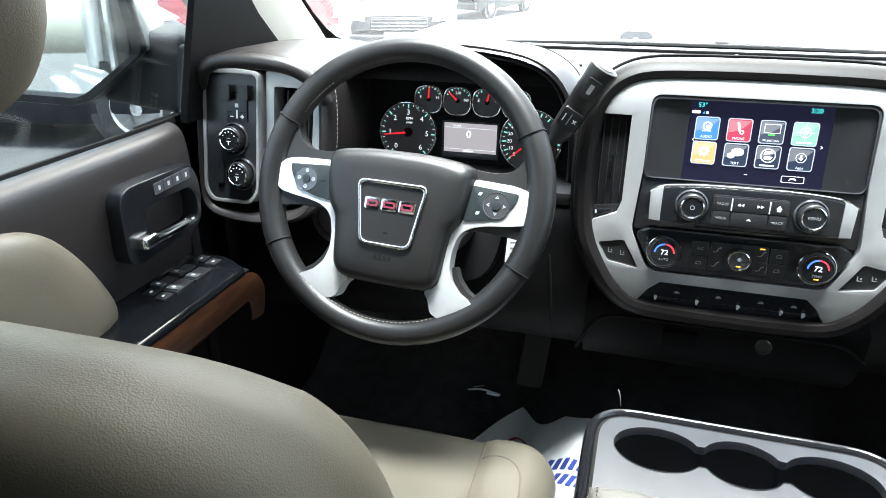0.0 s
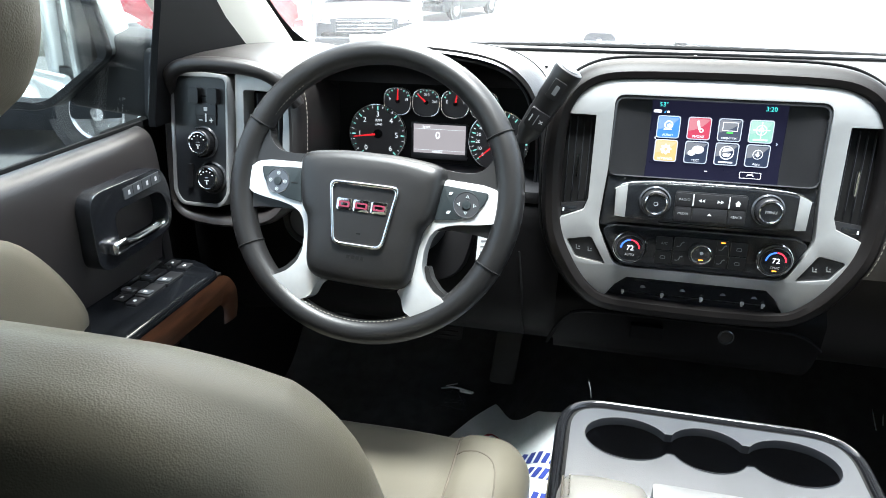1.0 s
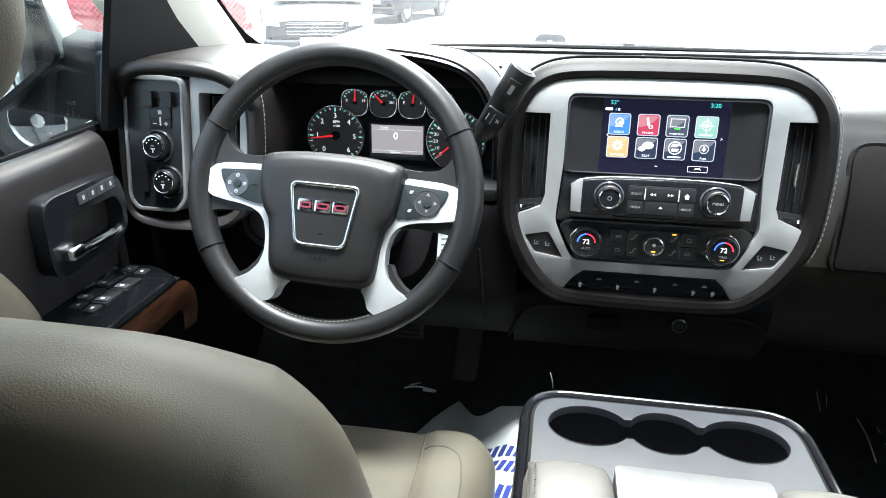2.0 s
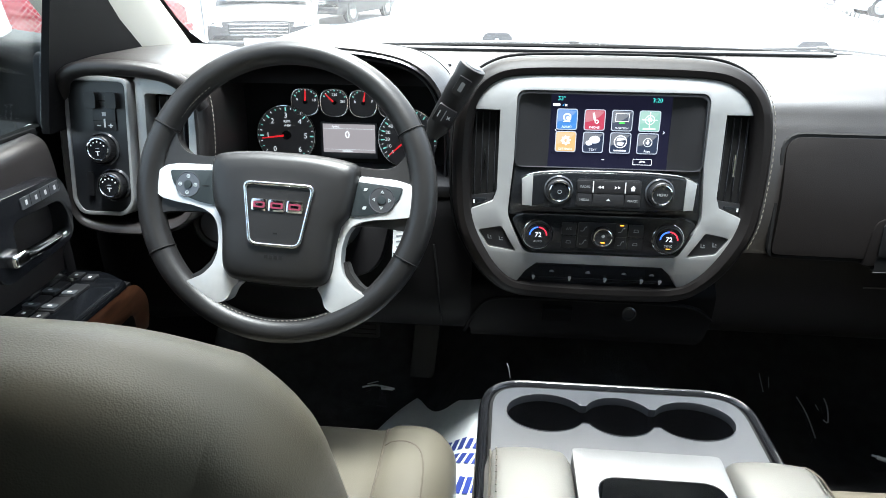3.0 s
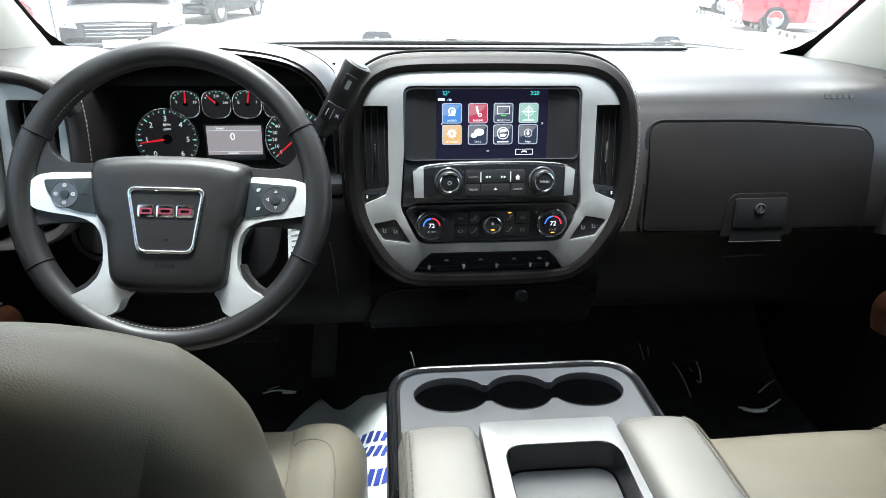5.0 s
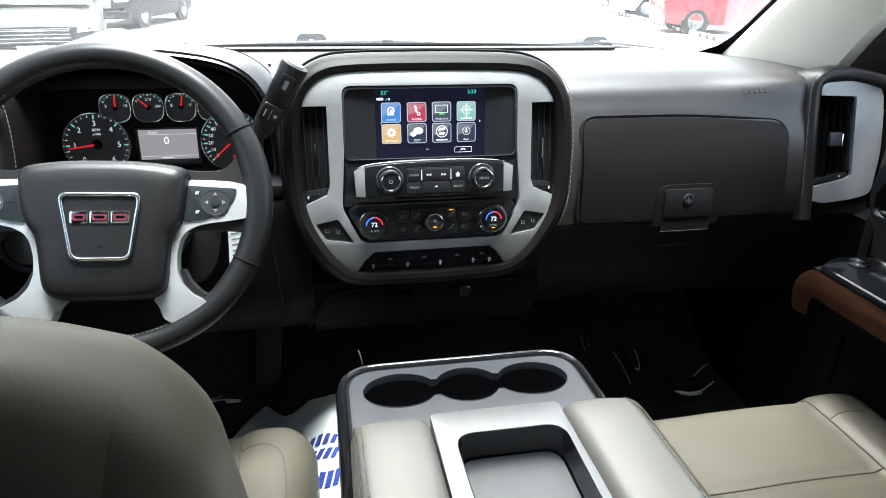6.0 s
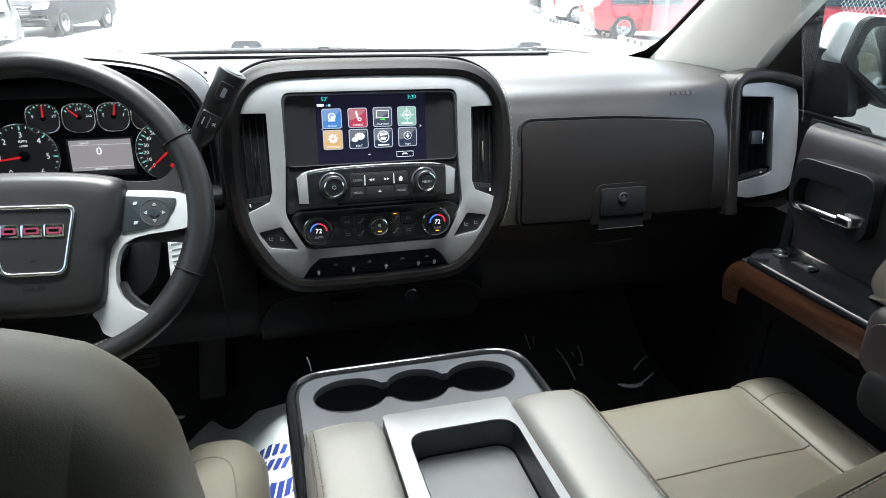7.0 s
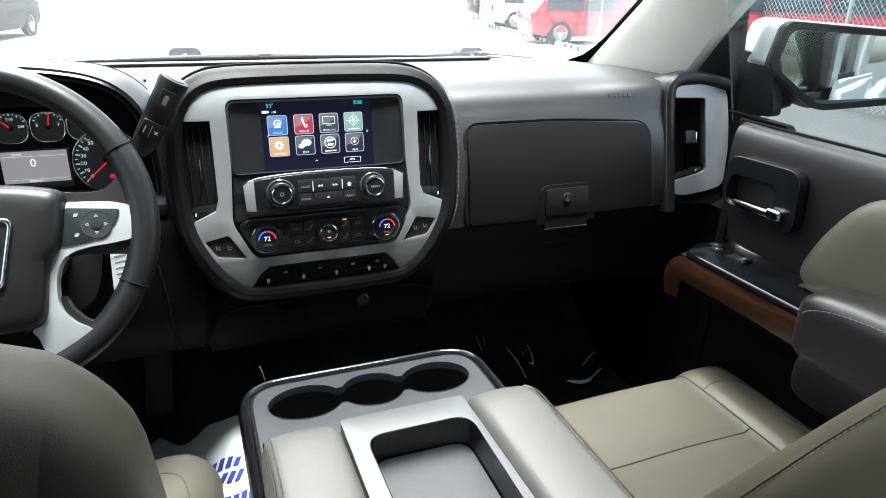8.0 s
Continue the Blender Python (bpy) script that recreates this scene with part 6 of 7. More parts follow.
# ---- seats ----
def cut_between(bm, x0, x1):
    """The slice of a mesh between two upright planes."""
    out = bm.copy()
    for x, no in ((x0, -1), (x1, 1)):
        if x is not None:
            bmesh.ops.bisect_plane(out, geom=out.verts[:] + out.edges[:] + out.faces[:], plane_co=(x, 0, 0), plane_no=(no, 0, 0), clear_outer=True)
    return out


def leather_seat(cx, front, driver, xi, xo, cross, curve):
    """xi, xo: seams on the console's and the door's side; curve: share of the bolster and distance behind the front edge."""
    s = 1 if driver else -1
    seat = thing("front_seat", (cx, 0.75, 0.09), "tan leather driver seat with bolstered cushion" if driver else "tan leather passenger seat with bolstered cushion", "seat", "front seats")
    zt = 0.448
    half = 0.239
    inner, outer = cx + s * half, cx - s * half
    lo, hi = min(xi, xo), max(xi, xo)

    def shape(p, q):
        if q.z > 0:
            for seam, edge in ((lo, cx - half), (hi, cx + half)):
                f = (p.x - seam) / (edge - seam)
                if f > 0:
                    p.z += 0.016 * math.sin(math.pi * min(1, 0.15 + 0.85 * f)) ** 0.8
                p.z -= 0.005 * math.exp(-((p.x - seam) / 0.005) ** 2)
            p.z += 0.006 * math.cos(math.pi * (p.x - cx) / (2 * half)) - 0.05 * max(0, -q.y) ** 2
            p.z -= 0.004 * math.exp(-((p.y - cross) / 0.006) ** 2) * (1 if lo < p.x < hi else 0)
            p.z += 0.0025 * noise.noise(Vector((p.x * 9, p.y * 9, cx * 7)))
        return p
    bm = pillow((cx - half, 0.44, 0.24), (cx + half, front, zt), (0.05, 0.042, 0.05), 56, shape)
    bmesh.ops.recalc_face_normals(bm, faces=bm.faces)
    tree = BVHTree.FromBMesh(bm)
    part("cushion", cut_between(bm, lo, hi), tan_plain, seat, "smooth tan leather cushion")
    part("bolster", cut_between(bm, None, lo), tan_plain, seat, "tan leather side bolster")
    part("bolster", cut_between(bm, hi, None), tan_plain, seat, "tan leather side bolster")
    bm.free()
    for a, b in ((xi, inner), (xo, outer)):
        run = drape([(a, front - 0.012 - 0.47 * k / 40, zt) for k in range(41)], tree, 0.0003)
        part("cushion_seam", tube(run, 0.0017, 6, up=(1, 0, 0)), seam_dark, seat, "dark seam")
        line = drape(smooth_path([(a + f * (b - a), front - d, zt) for f, d in curve], 8), tree, -0.0002)
        part("bolster_seam", tube(line, 0.0013, 6), seam_dark, seat, "dark seam")
    line = drape([(lo + (hi - lo) * k / 24, cross, zt) for k in range(25)], tree, 0.0)
    part("cross_seam", tube(line, 0.0015, 6), seam_dark, seat, "dark seam")
    part("seat_base", box((cx - 0.21, 0.5, 0.12), (cx + 0.21, front - 0.06, 0.27), 0.02, 3), black_plastic, seat, "black seat base")
    for dx in (-0.19, 0.19):
        part("seat_rail", box((cx + dx - 0.02, 0.45, 0.09), (cx + dx + 0.02, front - 0.1, 0.13), 0.004), deep_black, seat)
    # backrest, leaning back
    top = 1.021 if driver else 0.99
    half = 0.223 if driver else 0.24
    lean = 0.4 if driver else 0.52
    wing = 0.012 if driver else 0.045
    y0, y1 = (0.545, 0.674) if driver else (0.515, 0.638)

    def back_shape(p, q):
        h = p.z - 0.42
        p.y -= lean * h
        k = max(0, (p.z - 0.62) / (top - 0.62))
        p.x = cx + (p.x - cx) * (1 - (0.03 if driver else 0.1) * k ** 2.2)
        p.z -= 0.012 * (abs(p.x - cx) / 0.2) ** 3 * k
        far = 1.7 if q.x * s < 0 and not driver else 1.0
        f = (q.y + 1) / 2
        f = f * f * (3 - 2 * f)
        p.y += f * (far * wing * abs(q.x) ** 3 * (1 - 0.5 * k) - 0.015 * (1 - q.x ** 2)) + (1 - f) * 0.012 * abs(q.x) ** 3
        p.y += 0.003 * noise.noise(p * 7)
        p.z -= 0.055 * max(0, -q.y) ** 2 * max(0, k) if driver else 0
        return p
    bm = pillow((cx - half, y0, 0.36), (cx + half, y1, top), (0.078 if driver else 0.052, 0.05, 0.075 if driver else 0.06), 40, back_shape)
    bmesh.ops.recalc_face_normals(bm, faces=bm.faces)
    tree = BVHTree.FromBMesh(bm)
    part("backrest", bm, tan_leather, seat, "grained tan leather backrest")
    edge = cx + s * (half - 0.004)
    for d, thread in () if driver else ((0.0, False), (0.006, True)):
        run = cling(smooth_path([(edge - s * d, y1 + 0.004 - d - lean * (z - 0.42), z) for z in (0.5, 0.6, 0.68, 0.76, 0.84, 0.9)], 6), tree, 0.0002)
        if thread:
            part("back_stitching", stitches(run, 0.005, 0.003, 0.0005, (0, -1, 0)), stitch, seat, "pale thread")
        else:
            part("back_seam", tube(run, 0.0011, 6, up=(1, 0, 0)), seam_dark, seat, "dark seam")
    ya, yb, hz = (0.335, 0.425, 1.072) if driver else (0.2, 0.29, 1.06)
    rest = part("headrest", pillow((cx - 0.134, ya, hz), (cx + 0.134, yb, hz + 0.19), (0.05, 0.04, 0.05), 18, lambda p, q: Vector((p.x, p.y - 0.06 * (p.z - hz) + 0.012 * q.x ** 2, p.z))), tan_leather, seat, "grained tan leather headrest")
    for dx in (-0.045, 0.045):
        part("headrest_post", tube([(cx + dx, ya + 0.03, top - 0.06), (cx + dx, ya + 0.045, hz + 0.04)], 0.006, 10, up=(0, 1, 0)), chrome, rest)
    return seat


leather_seat(-0.447, 1.056, True, -0.317, -0.577, 0.87, ((0.02, 0.066), (0.3, 0.064), (0.52, 0.08), (0.6, 0.12), (0.62, 0.18), (0.62, 0.3), (0.62, 0.42)))
leather_seat(0.492, 0.992, False, 0.296, 0.61, 0.8, ((0.02, 0.08), (0.32, 0.078), (0.53, 0.088), (0.62, 0.116), (0.6, 0.158), (0.57, 0.23), (0.55, 0.42)))


# ---- front doors ----
DC = -0.0225


def front_door(s):
    """s: -1 driver's side, 1 passenger's side. Distances are measured from the cab's middle."""
    mid = DC if s < 0 else -0.045
    X = lambda d: mid + s * d
    driver = s < 0
    door = thing("front_door", (X(0.78), 0.75, 0.12), "dark brown door panel with wood strip and tan insert", "door", "front doors")
    prof = [(0.806, 0.889), (0.8, 0.896), (0.785, 0.9), (0.77, 0.892), (0.763, 0.875), (0.76, 0.83), (0.763, 0.76), (0.772, 0.7), (0.776, 0.6), (0.772, 0.45), (0.755, 0.25), (0.75, 0.12)]
    ys = [0.2, 0.4, 0.6, 0.8, 0.92, 0.99, 1.03, 1.05, 1.065]
    rings = [[Vector((X(d + (0.008 * max(0, (y - 0.97) / 0.1) ** 2 if d < 0.8 else 0)), y, z - (0.03 * max(0, (y - 1.1)) if z > 0.85 else 0))) for d, z in prof] for y in ys]
    part("door_skin", loft([smooth_path(r, 3)[:25] for r in rings], False), door_vinyl, door, "dark brown grained vinyl")
    part("lower_door_panel", loft([smooth_path(r, 3)[24:] for r in rings], False), dash_dark, door, "dark lower door plastic")
    far = 0.866 if driver else 0.902
    part("outer_shell", box((min(DC + s * far, DC + s * (far + 0.025)), 0.2, 0.1), (max(DC + s * far, DC + s * (far + 0.025)), 1.25, 0.862), 0.01), body_paint, door, "silver painted outer shell")
    part("door_edge", box((min(X(0.772), X(0.868)), 1.046, 0.1), (max(X(0.772), X(0.868)), 1.067, 0.88), 0.004), dash_dark, door, "black door front edge")
    part("sill_cap", box((min(X(0.8), X(0.856)), 0.2, 0.85), (max(X(0.8), X(0.856)), 1.068, 0.884), 0.004), deep_black, door, "black sill cap")
    part("weather_strip", box((min(X(0.8), X(0.807)), 0.2, 0.88), (max(X(0.8), X(0.807)), 1.09, 0.902), 0.003), deep_black, door, "black rubber window strip")
    side = lambda u, v, w=0.0: Vector((X(0.762 - w), u, v))
    # tan padded insert
    ins = [(0.3, 0.7), (0.81, 0.674), (0.848, 0.682), (0.86, 0.704), (0.843, 0.752), (0.812, 0.804), (0.778, 0.84), (0.735, 0.858), (0.66, 0.866), (0.3, 0.866)]
    ins = [(p.x, p.y) for p in smooth_path([(u, v, 0) for u, v in ins], 3, True)]
    ic = (0.57, 0.765)
    puff = lambda k, w: [side(ic[0] + (u - ic[0]) * k, ic[1] + (v - ic[1]) * k, w) for u, v in ins]
    part("padded_insert", loft([puff(1.0, -0.02), puff(1.0, 0.006), puff(0.97, 0.014), puff(0.9, 0.021), puff(0.75, 0.026), puff(0.3, 0.029)], True, (False, True)), tan_plain, door, "tan leather padded insert")
    # armrest shelf
    top = lambda y: (0.694 if driver else 0.676) - 0.01 * (y - 0.8)
    shelf = [[Vector((X(d), y, top(y) + dz)) for d, dz in ((0.775, 0.01), (0.765, 0.002), (0.74, 0.0), (0.684, 0.0), (0.6805, -0.0015), (0.6785, -0.005), (0.6785, -0.012))] for y in (0.3, 0.5, 0.7, 0.8, 0.9, 1.0, 1.035)]
    shelf += [[Vector((X(d + 0.02 * k), y, top(y) + dz - 0.004 * k)) for d, dz in ((0.775, 0.01), (0.765, 0.002), (0.75, 0.0), (0.71, 0.0), (0.702, -0.003), (0.7, -0.008), (0.7, -0.012))] for y, k in ((1.058, 0.4), (1.074, 1.6))]
    part("armrest_shelf", loft(shelf, False), shelf_gloss, door, "black armrest shelf")
    part("shelf_edge", tube([(X(0.6795), y, top(y) - 0.006) for y in (0.62, 0.7, 0.8, 0.9, 1.0, 1.03)], 0.0011, 6, up=(0, 0, 1)), edge_grey, door)
    wt, wb = (lambda y: top(y) - 0.012), (lambda y: top(y) - 0.058 - 0.03 * max(0, 0.85 - y))
    spine = [Vector((0, y, (wt(y) + wb(y)) / 2)) for y in (0.7, 0.8, 0.88, 0.96, 1.01, 1.035)]
    zc = spine[-1].z
    spine = smooth_path(spine + [Vector((0, 1.05, zc - 0.007)), Vector((0, 1.063, zc - 0.025)), Vector((0, 1.067, zc - 0.045)), Vector((0, 1.065, zc - 0.068))], 4)
    strip = []
    for i, p in enumerate(spine):
        t = (spine[min(i + 1, len(spine) - 1)] - spine[max(i - 1, 0)]).normalized()
        up = Vector((0, -t.z, t.y)) * (0.023 + 0.03 * max(0, 0.85 - p.y) * 0.5) * (1 - 0.35 * min(1, max(0, (zc - 0.03 - p.z) / 0.07)))
        turn_in = 0.05 * max(0, p.y - 1.04) ** 1 + 0.12 * max(0, zc - 0.02 - p.z)
        strip.append([Vector((X(0.679 + turn_in - 0.003 * math.cos(k * math.pi / 2)), p.y + up.y * k, p.z + up.z * k)) for k in (1, 0.7, 0, -0.7, -1)])
    part("wood_strip", loft(strip, False), wood, door, "glossy walnut wood strip")
    part("armrest_body", loft([[Vector((X(d), y, z)) for d, z in ((0.775, top(y)), (0.684, top(y) - 0.013), (0.684, wb(y)), (0.69, wb(y) - 0.01), (0.74, wb(y) - 0.03), (0.775, wb(y) - 0.09))] for y in (0.25, 0.5, 0.72, 0.9, 1.03, 1.055)], False), dash_dark, door, "dark lower armrest")
    # rear armrest pad, which rises out of the shelf
    def pad_shape(p, q):
        p.z += 0.025 * (1 - ((p.y - 0.55) / 0.3) ** 2) if q.z > -0.2 else 0
        return p
    x0, x1 = sorted((X(0.66), X(0.765)))
    pad_bm = pillow((x0, 0.28, 0.6), (x1, 0.79, 0.705), (0.03, 0.05, 0.03), 14, pad_shape)
    pad_tree = BVHTree.FromBMesh(pad_bm)
    part("armrest_pad", pad_bm, door_vinyl, door, "dark leather armrest pad")
    part("pad_stitching", stitches(smooth_path(cling([(X(0.663), 0.785, 0.667), (X(0.659), 0.76, 0.69), (X(0.66), 0.72, 0.706), (X(0.66), 0.66, 0.715), (X(0.66), 0.6, 0.718), (X(0.66), 0.5, 0.722)], pad_tree, 0.0004), 5), 0.005, 0.003, 0.0006, (1, 0, 0)), stitch, door, "pale thread")
    part("pull_pocket", pillow((min(X(0.652), X(0.69)), 0.6, 0.55), (max(X(0.652), X(0.69)), 0.76, 0.63), (0.015, 0.03, 0.03), 8), deep_black, door, "dark pull pocket")
    # switches
    plate_at = lambda u, v, w=0.0: Vector((X(v), u, top(u) + 0.001 + w))
    if driver:
        spots = [(1.042, 0.757, 0), (1.037, 0.733, 0), (0.996, 0.76, 1), (0.992, 0.729, 1), (0.953, 0.759, 1), (0.951, 0.731, 1), (0.924, 0.756, 0), (0.919, 0.732, 0)]
    else:
        spots = [(1.025, 0.738, 0), (1.04, 0.752, 0), (0.972, 0.742, 1)]
    for u, v, big in spots:
        if big:
            sw = part("window_switch", plate(rect(u - 0.02, v - 0.0115, u + 0.02, v + 0.0115, 0.003), -0.002, 0.0022, plate_at, bevel=0.0012), black_plastic, door, "black window switch")
            part("switch_nose", plate(rect(u - 0.016, v - 0.01, u - 0.004, v + 0.01, 0.003), 0.001, 0.0045, plate_at, bevel=0.002), button_grey, sw)
            part("switch_mark", plate(rect(u - 0.012, v - 0.003, u - 0.008, v + 0.003, 0.001), 0.004, 0.0049, plate_at), white_mark, sw)
        else:
            sw = part("small_switch", plate(rect(u - 0.01, v - 0.009, u + 0.01, v + 0.009, 0.003), -0.002, 0.0012, plate_at, bevel=0.0008), black_plastic, door, "black door switch")
            part("switch_mark", plate(rect(u - 0.003, v - 0.002, u + 0.002, v + 0.002, 0.0008), 0.001, 0.0016, plate_at), white_mark, sw)
    # inside handle
    hs = lambda u, v, w=0.0: Vector((X(0.758 - w), u, v + 0.014 + 0.02 * (u - 0.98)))
    bez = rounded([(0.878, 0.737), (0.882, 0.845), (1.03, 0.838), (1.042, 0.797), (1.032, 0.745)], [0.03, 0.03, 0.03, 0.02, 0.02], 6)
    cut = rounded([(0.922, 0.758), (0.922, 0.81), (1.02, 0.806), (1.03, 0.782), (1.026, 0.752)], [0.015, 0.018, 0.02, 0.012, 0.012], 6)
    bz = part("handle_bezel", plate(bez, -0.01, 0.02, hs, (cut,), bevel=0.012, seg=4), black_gloss, door, "dark blue-black handle surround")
    part("handle_recess", plate(cut, -0.03, -0.012, hs), deep_black, bz)
    lever_line = smooth_path([hs(1.044, 0.754, 0.002), hs(1.01, 0.756, 0.014), hs(0.97, 0.76, 0.022), hs(0.935, 0.764, 0.027), hs(0.905, 0.768, 0.027)], 5)
    part("door_lever", sweep(lever_line, circle(0, 0, 0.0045, 10, 0.0065), False, (0, 0, 1)), chrome, bz, "chrome door lever")
    part("lever_tip", box((0.896, 0.76, 0.019), (0.924, 0.777, 0.035), 0.005, 3, hs), chrome, bz, "chrome lever tip")
    if driver:
        part("memory_keys", plate(rect(0.945, 0.8185, 1.022, 0.8335, 0.002), 0.015, 0.0215, hs), button_grey, bz, "row of seat memory keys")
        for k in range(4):
            part("memory_mark", plate(rect(0.954 + 0.019 * k - 0.001, 0.823, 0.954 + 0.019 * k + 0.003, 0.829), 0.0213, 0.0219, hs), white_mark, bz)
            part("memory_split", plate(rect(0.963 + 0.019 * k, 0.8185, 0.9637 + 0.019 * k, 0.8335), 0.0213, 0.0217, hs), deep_black, bz)
    part("map_pocket", pillow((min(X(0.7), X(0.77)), 0.4, 0.16), (max(X(0.7), X(0.77)), 1.05, 0.4), (0.03, 0.05, 0.04), 10), dash_dark, door, "dark plastic map pocket")
    # window frame, corner panel and glass
    fr = lambda u, v, w=0.0: Vector((X(0.80 + w - 0.1 * max(0, v - 0.9)), u, v))
    sail = rounded([(1.115, 0.885), (1.5, 0.885), (1.43, 0.955), (1.335, 1.03), (1.27, 1.1), (1.2, 1.2), (1.185, 1.2), (1.165, 1.1), (1.14, 1.0)], 0.004, 2)
    sail_at = fr if driver else (lambda u, v, w=0.0: Vector((0.884 + w - 0.1 * max(0, v - 0.9), u, v)))
    if not driver:
        sail = rounded([(1.238, 0.86), (1.8, 0.86), (1.68, 0.93), (1.52, 1.02), (1.4, 1.12), (1.31, 1.25), (1.26, 1.34), (1.238, 1.34)], 0.004, 2)
    part("corner_panel", plate(sail, 0.0, 0.012, sail_at, bevel=0.003, cuts=(0.9,)), dash_dark, door, "black window corner trim")
    pane = part("window_pane", plate([(0.26, 0.89), (1.12, 0.89), (1.22, 1.4), (0.26, 1.4)], 0.012, 0.016, fr, cuts=(0.9,)), glass, door, "clear side window")
    pane.visible_shadow = False
    part("upper_frame", sweep(smooth_path([(X(0.775), 1.2, 1.17), (X(0.765), 1.12, 1.3), (X(0.76), 1.02, 1.41), (X(0.755), 0.85, 1.45), (X(0.75), 0.25, 1.47)], 5), [(-0.02, -0.025), (0.02, -0.025), (0.02, 0.025), (-0.02, 0.025)], False), black_plastic, door, "black upper window frame")
    return door


body_paint = material("silver_body_paint", (0.5, 0.53, 0.56), 0.3, metal=0.55, tint=(12, 0.03), coat=0.8)
front_door(-1)
front_door(1)


# ---- cab shell ----
headliner = material("cream_headliner", (0.5, 0.46, 0.38), 0.9, bump=("grain", 600, 0.0006), tint=(9, 0.04))
roof = solo("ceiling", box((-0.78, -0.95, 1.56), (0.735, 0.84, 1.62), 0.02, 3), headliner, "pale cream fabric headliner", "ceiling", kind="structure")
shell = lambda u, v, w=0.0: Vector((u, -0.93 - w, v))
solo("wall_rear", plate([(-0.83, 0.05), (0.785, 0.05), (0.74, 1.6), (-0.785, 1.6)], -0.03, 0.03, shell, (rect(-0.62, 0.95, 0.58, 1.4, 0.06),)), dash_dark, "dark cab back wall with window opening", "wall", kind="structure")
rear_pane = solo("window_rear", plate(rect(-0.64, 0.93, 0.6, 1.42, 0.06), -0.002, 0.002, shell), privacy_glass, "dark tinted rear cab window", "window", kind="structure")
rear_pane.visible_shadow = False
for s, nm in ((-1, "wall_left"), (1, "wall_right")):
    rear_side = lambda u, v, w=0.0, s=s: Vector((DC + s * (0.79 + w - 0.05 * max(0, v - 0.9)), u, v))
    solo(nm, plate([(-0.95, 0.05), (0.25, 0.05), (0.25, 1.6), (-0.95, 1.6)], -0.02, 0.03, rear_side, (rect(-0.72, 0.93, 0.1, 1.38, 0.05),), cuts=(0.9,)), dash_dark, "dark rear side wall with window opening", "wall", kind="structure")
    pane = solo("window_rear_side", plate(rect(-0.74, 0.91, 0.12, 1.4, 0.05), 0.008, 0.012, rear_side, cuts=(0.9,)), light_blocking_glass if s < 0 else privacy_glass, "rear side window with darkened glass, out of view", "window", kind="structure")
    pane.visible_shadow = False

    kick = lambda u, v, w=0.0, s=s: Vector((DC + s * (0.79 + w + (0.036 if s > 0 and v > 0.695 else 0)), u, v))
    solo("kick_panel", plate([(1.07, 0.05), (1.86, 0.05), (1.86, 0.9), (1.09, 0.88), (1.07, 0.86)], 0.07, 0.09, kick, cuts=(0.69, 0.7)), dash_dark, "dark plastic footwell side panel", "wall", kind="structure")


def side_pillar(s):
    X = lambda d: DC + s * d
    rows = []
    for (di, yi), (do, yo), z in (((0.812, 1.7), (0.835, 1.36), 0.9), ((0.806, 1.655), (0.832, 1.33), 0.935), ((0.779, 1.41), (0.812, 1.17), 1.1), ((0.742, 1.1), (0.782, 0.9), 1.3), ((0.7, 0.78), (0.745, 0.6), 1.52), ((0.68, 0.68), (0.72, 0.5), 1.6)):
        ring = []
        for k in range(9):
            f = k / 8
            d, y = di + (do - di) * f, yi + (yo - yi) * f
            puff = 0.024 * math.sin(math.pi * f) ** 0.7
            ring.append(Vector((X(d - puff), y, z + 0.3 * puff)))
        ring += [Vector((X(do + 0.05), yo + 0.02, z)), Vector((X(di + 0.05), yi + 0.03, z))]
        rows.append(ring)
    dense = [smooth_path([r[i] for r in rows], 4) for i in range(len(rows[0]))]
    rings = [[col[j] for col in dense] for j in range(len(dense[0]))]
    solo("windshield_pillar", loft(rings, True, (True, True)), cream_vinyl, "cream trimmed windshield pillar", "pillar", "windshield pillars", "structure")


side_pillar(-1)
side_pillar(1)

windshield = thing("windshield", (DC, 1.75, 0.93), "clear curved windshield with black edge band", "windshield")


def screen_point(u, v):
    """u from -1 to 1 across, v from 0 at the foot to 1 at the roof."""
    d = 0.835 - 0.125 * v
    y = 1.775 - 0.95 * v - (0.085 - 0.02 * v) * abs(u) ** 2.2
    z = 0.944 + 0.63 * v - 0.022 * abs(u) ** 3 * (1 - v)
    return Vector((DC + d * u, y, z))


g = [[screen_point(-1 + i / 12, j / 10) for j in range(11)] for i in range(25)]
ws_pane = part("windshield_pane", loft(g, False), veiled_glass, windshield, "clear windshield glass")
ws_pane.visible_shadow = False
band = [screen_point(-1 + i / 20, 0.004) + Vector((0, -0.004, 0.002)) for i in range(41)]
part("lower_seal", tube(band, 0.006, 6), deep_black, windshield, "black lower seal")
for s in (-1, 1):
    edge = [[screen_point(s * u, v) + Vector((0, -0.004, 0.0)) for u in (1.0, 1 - wdt)] for v, wdt in ((0.0, 0.13), (0.02, 0.085), (0.05, 0.05), (0.09, 0.034), (0.14, 0.026), (0.25, 0.022), (0.6, 0.02), (1.0, 0.02))]
    part("edge_band", loft(edge, False), deep_black, windshield, "black printed edge band")

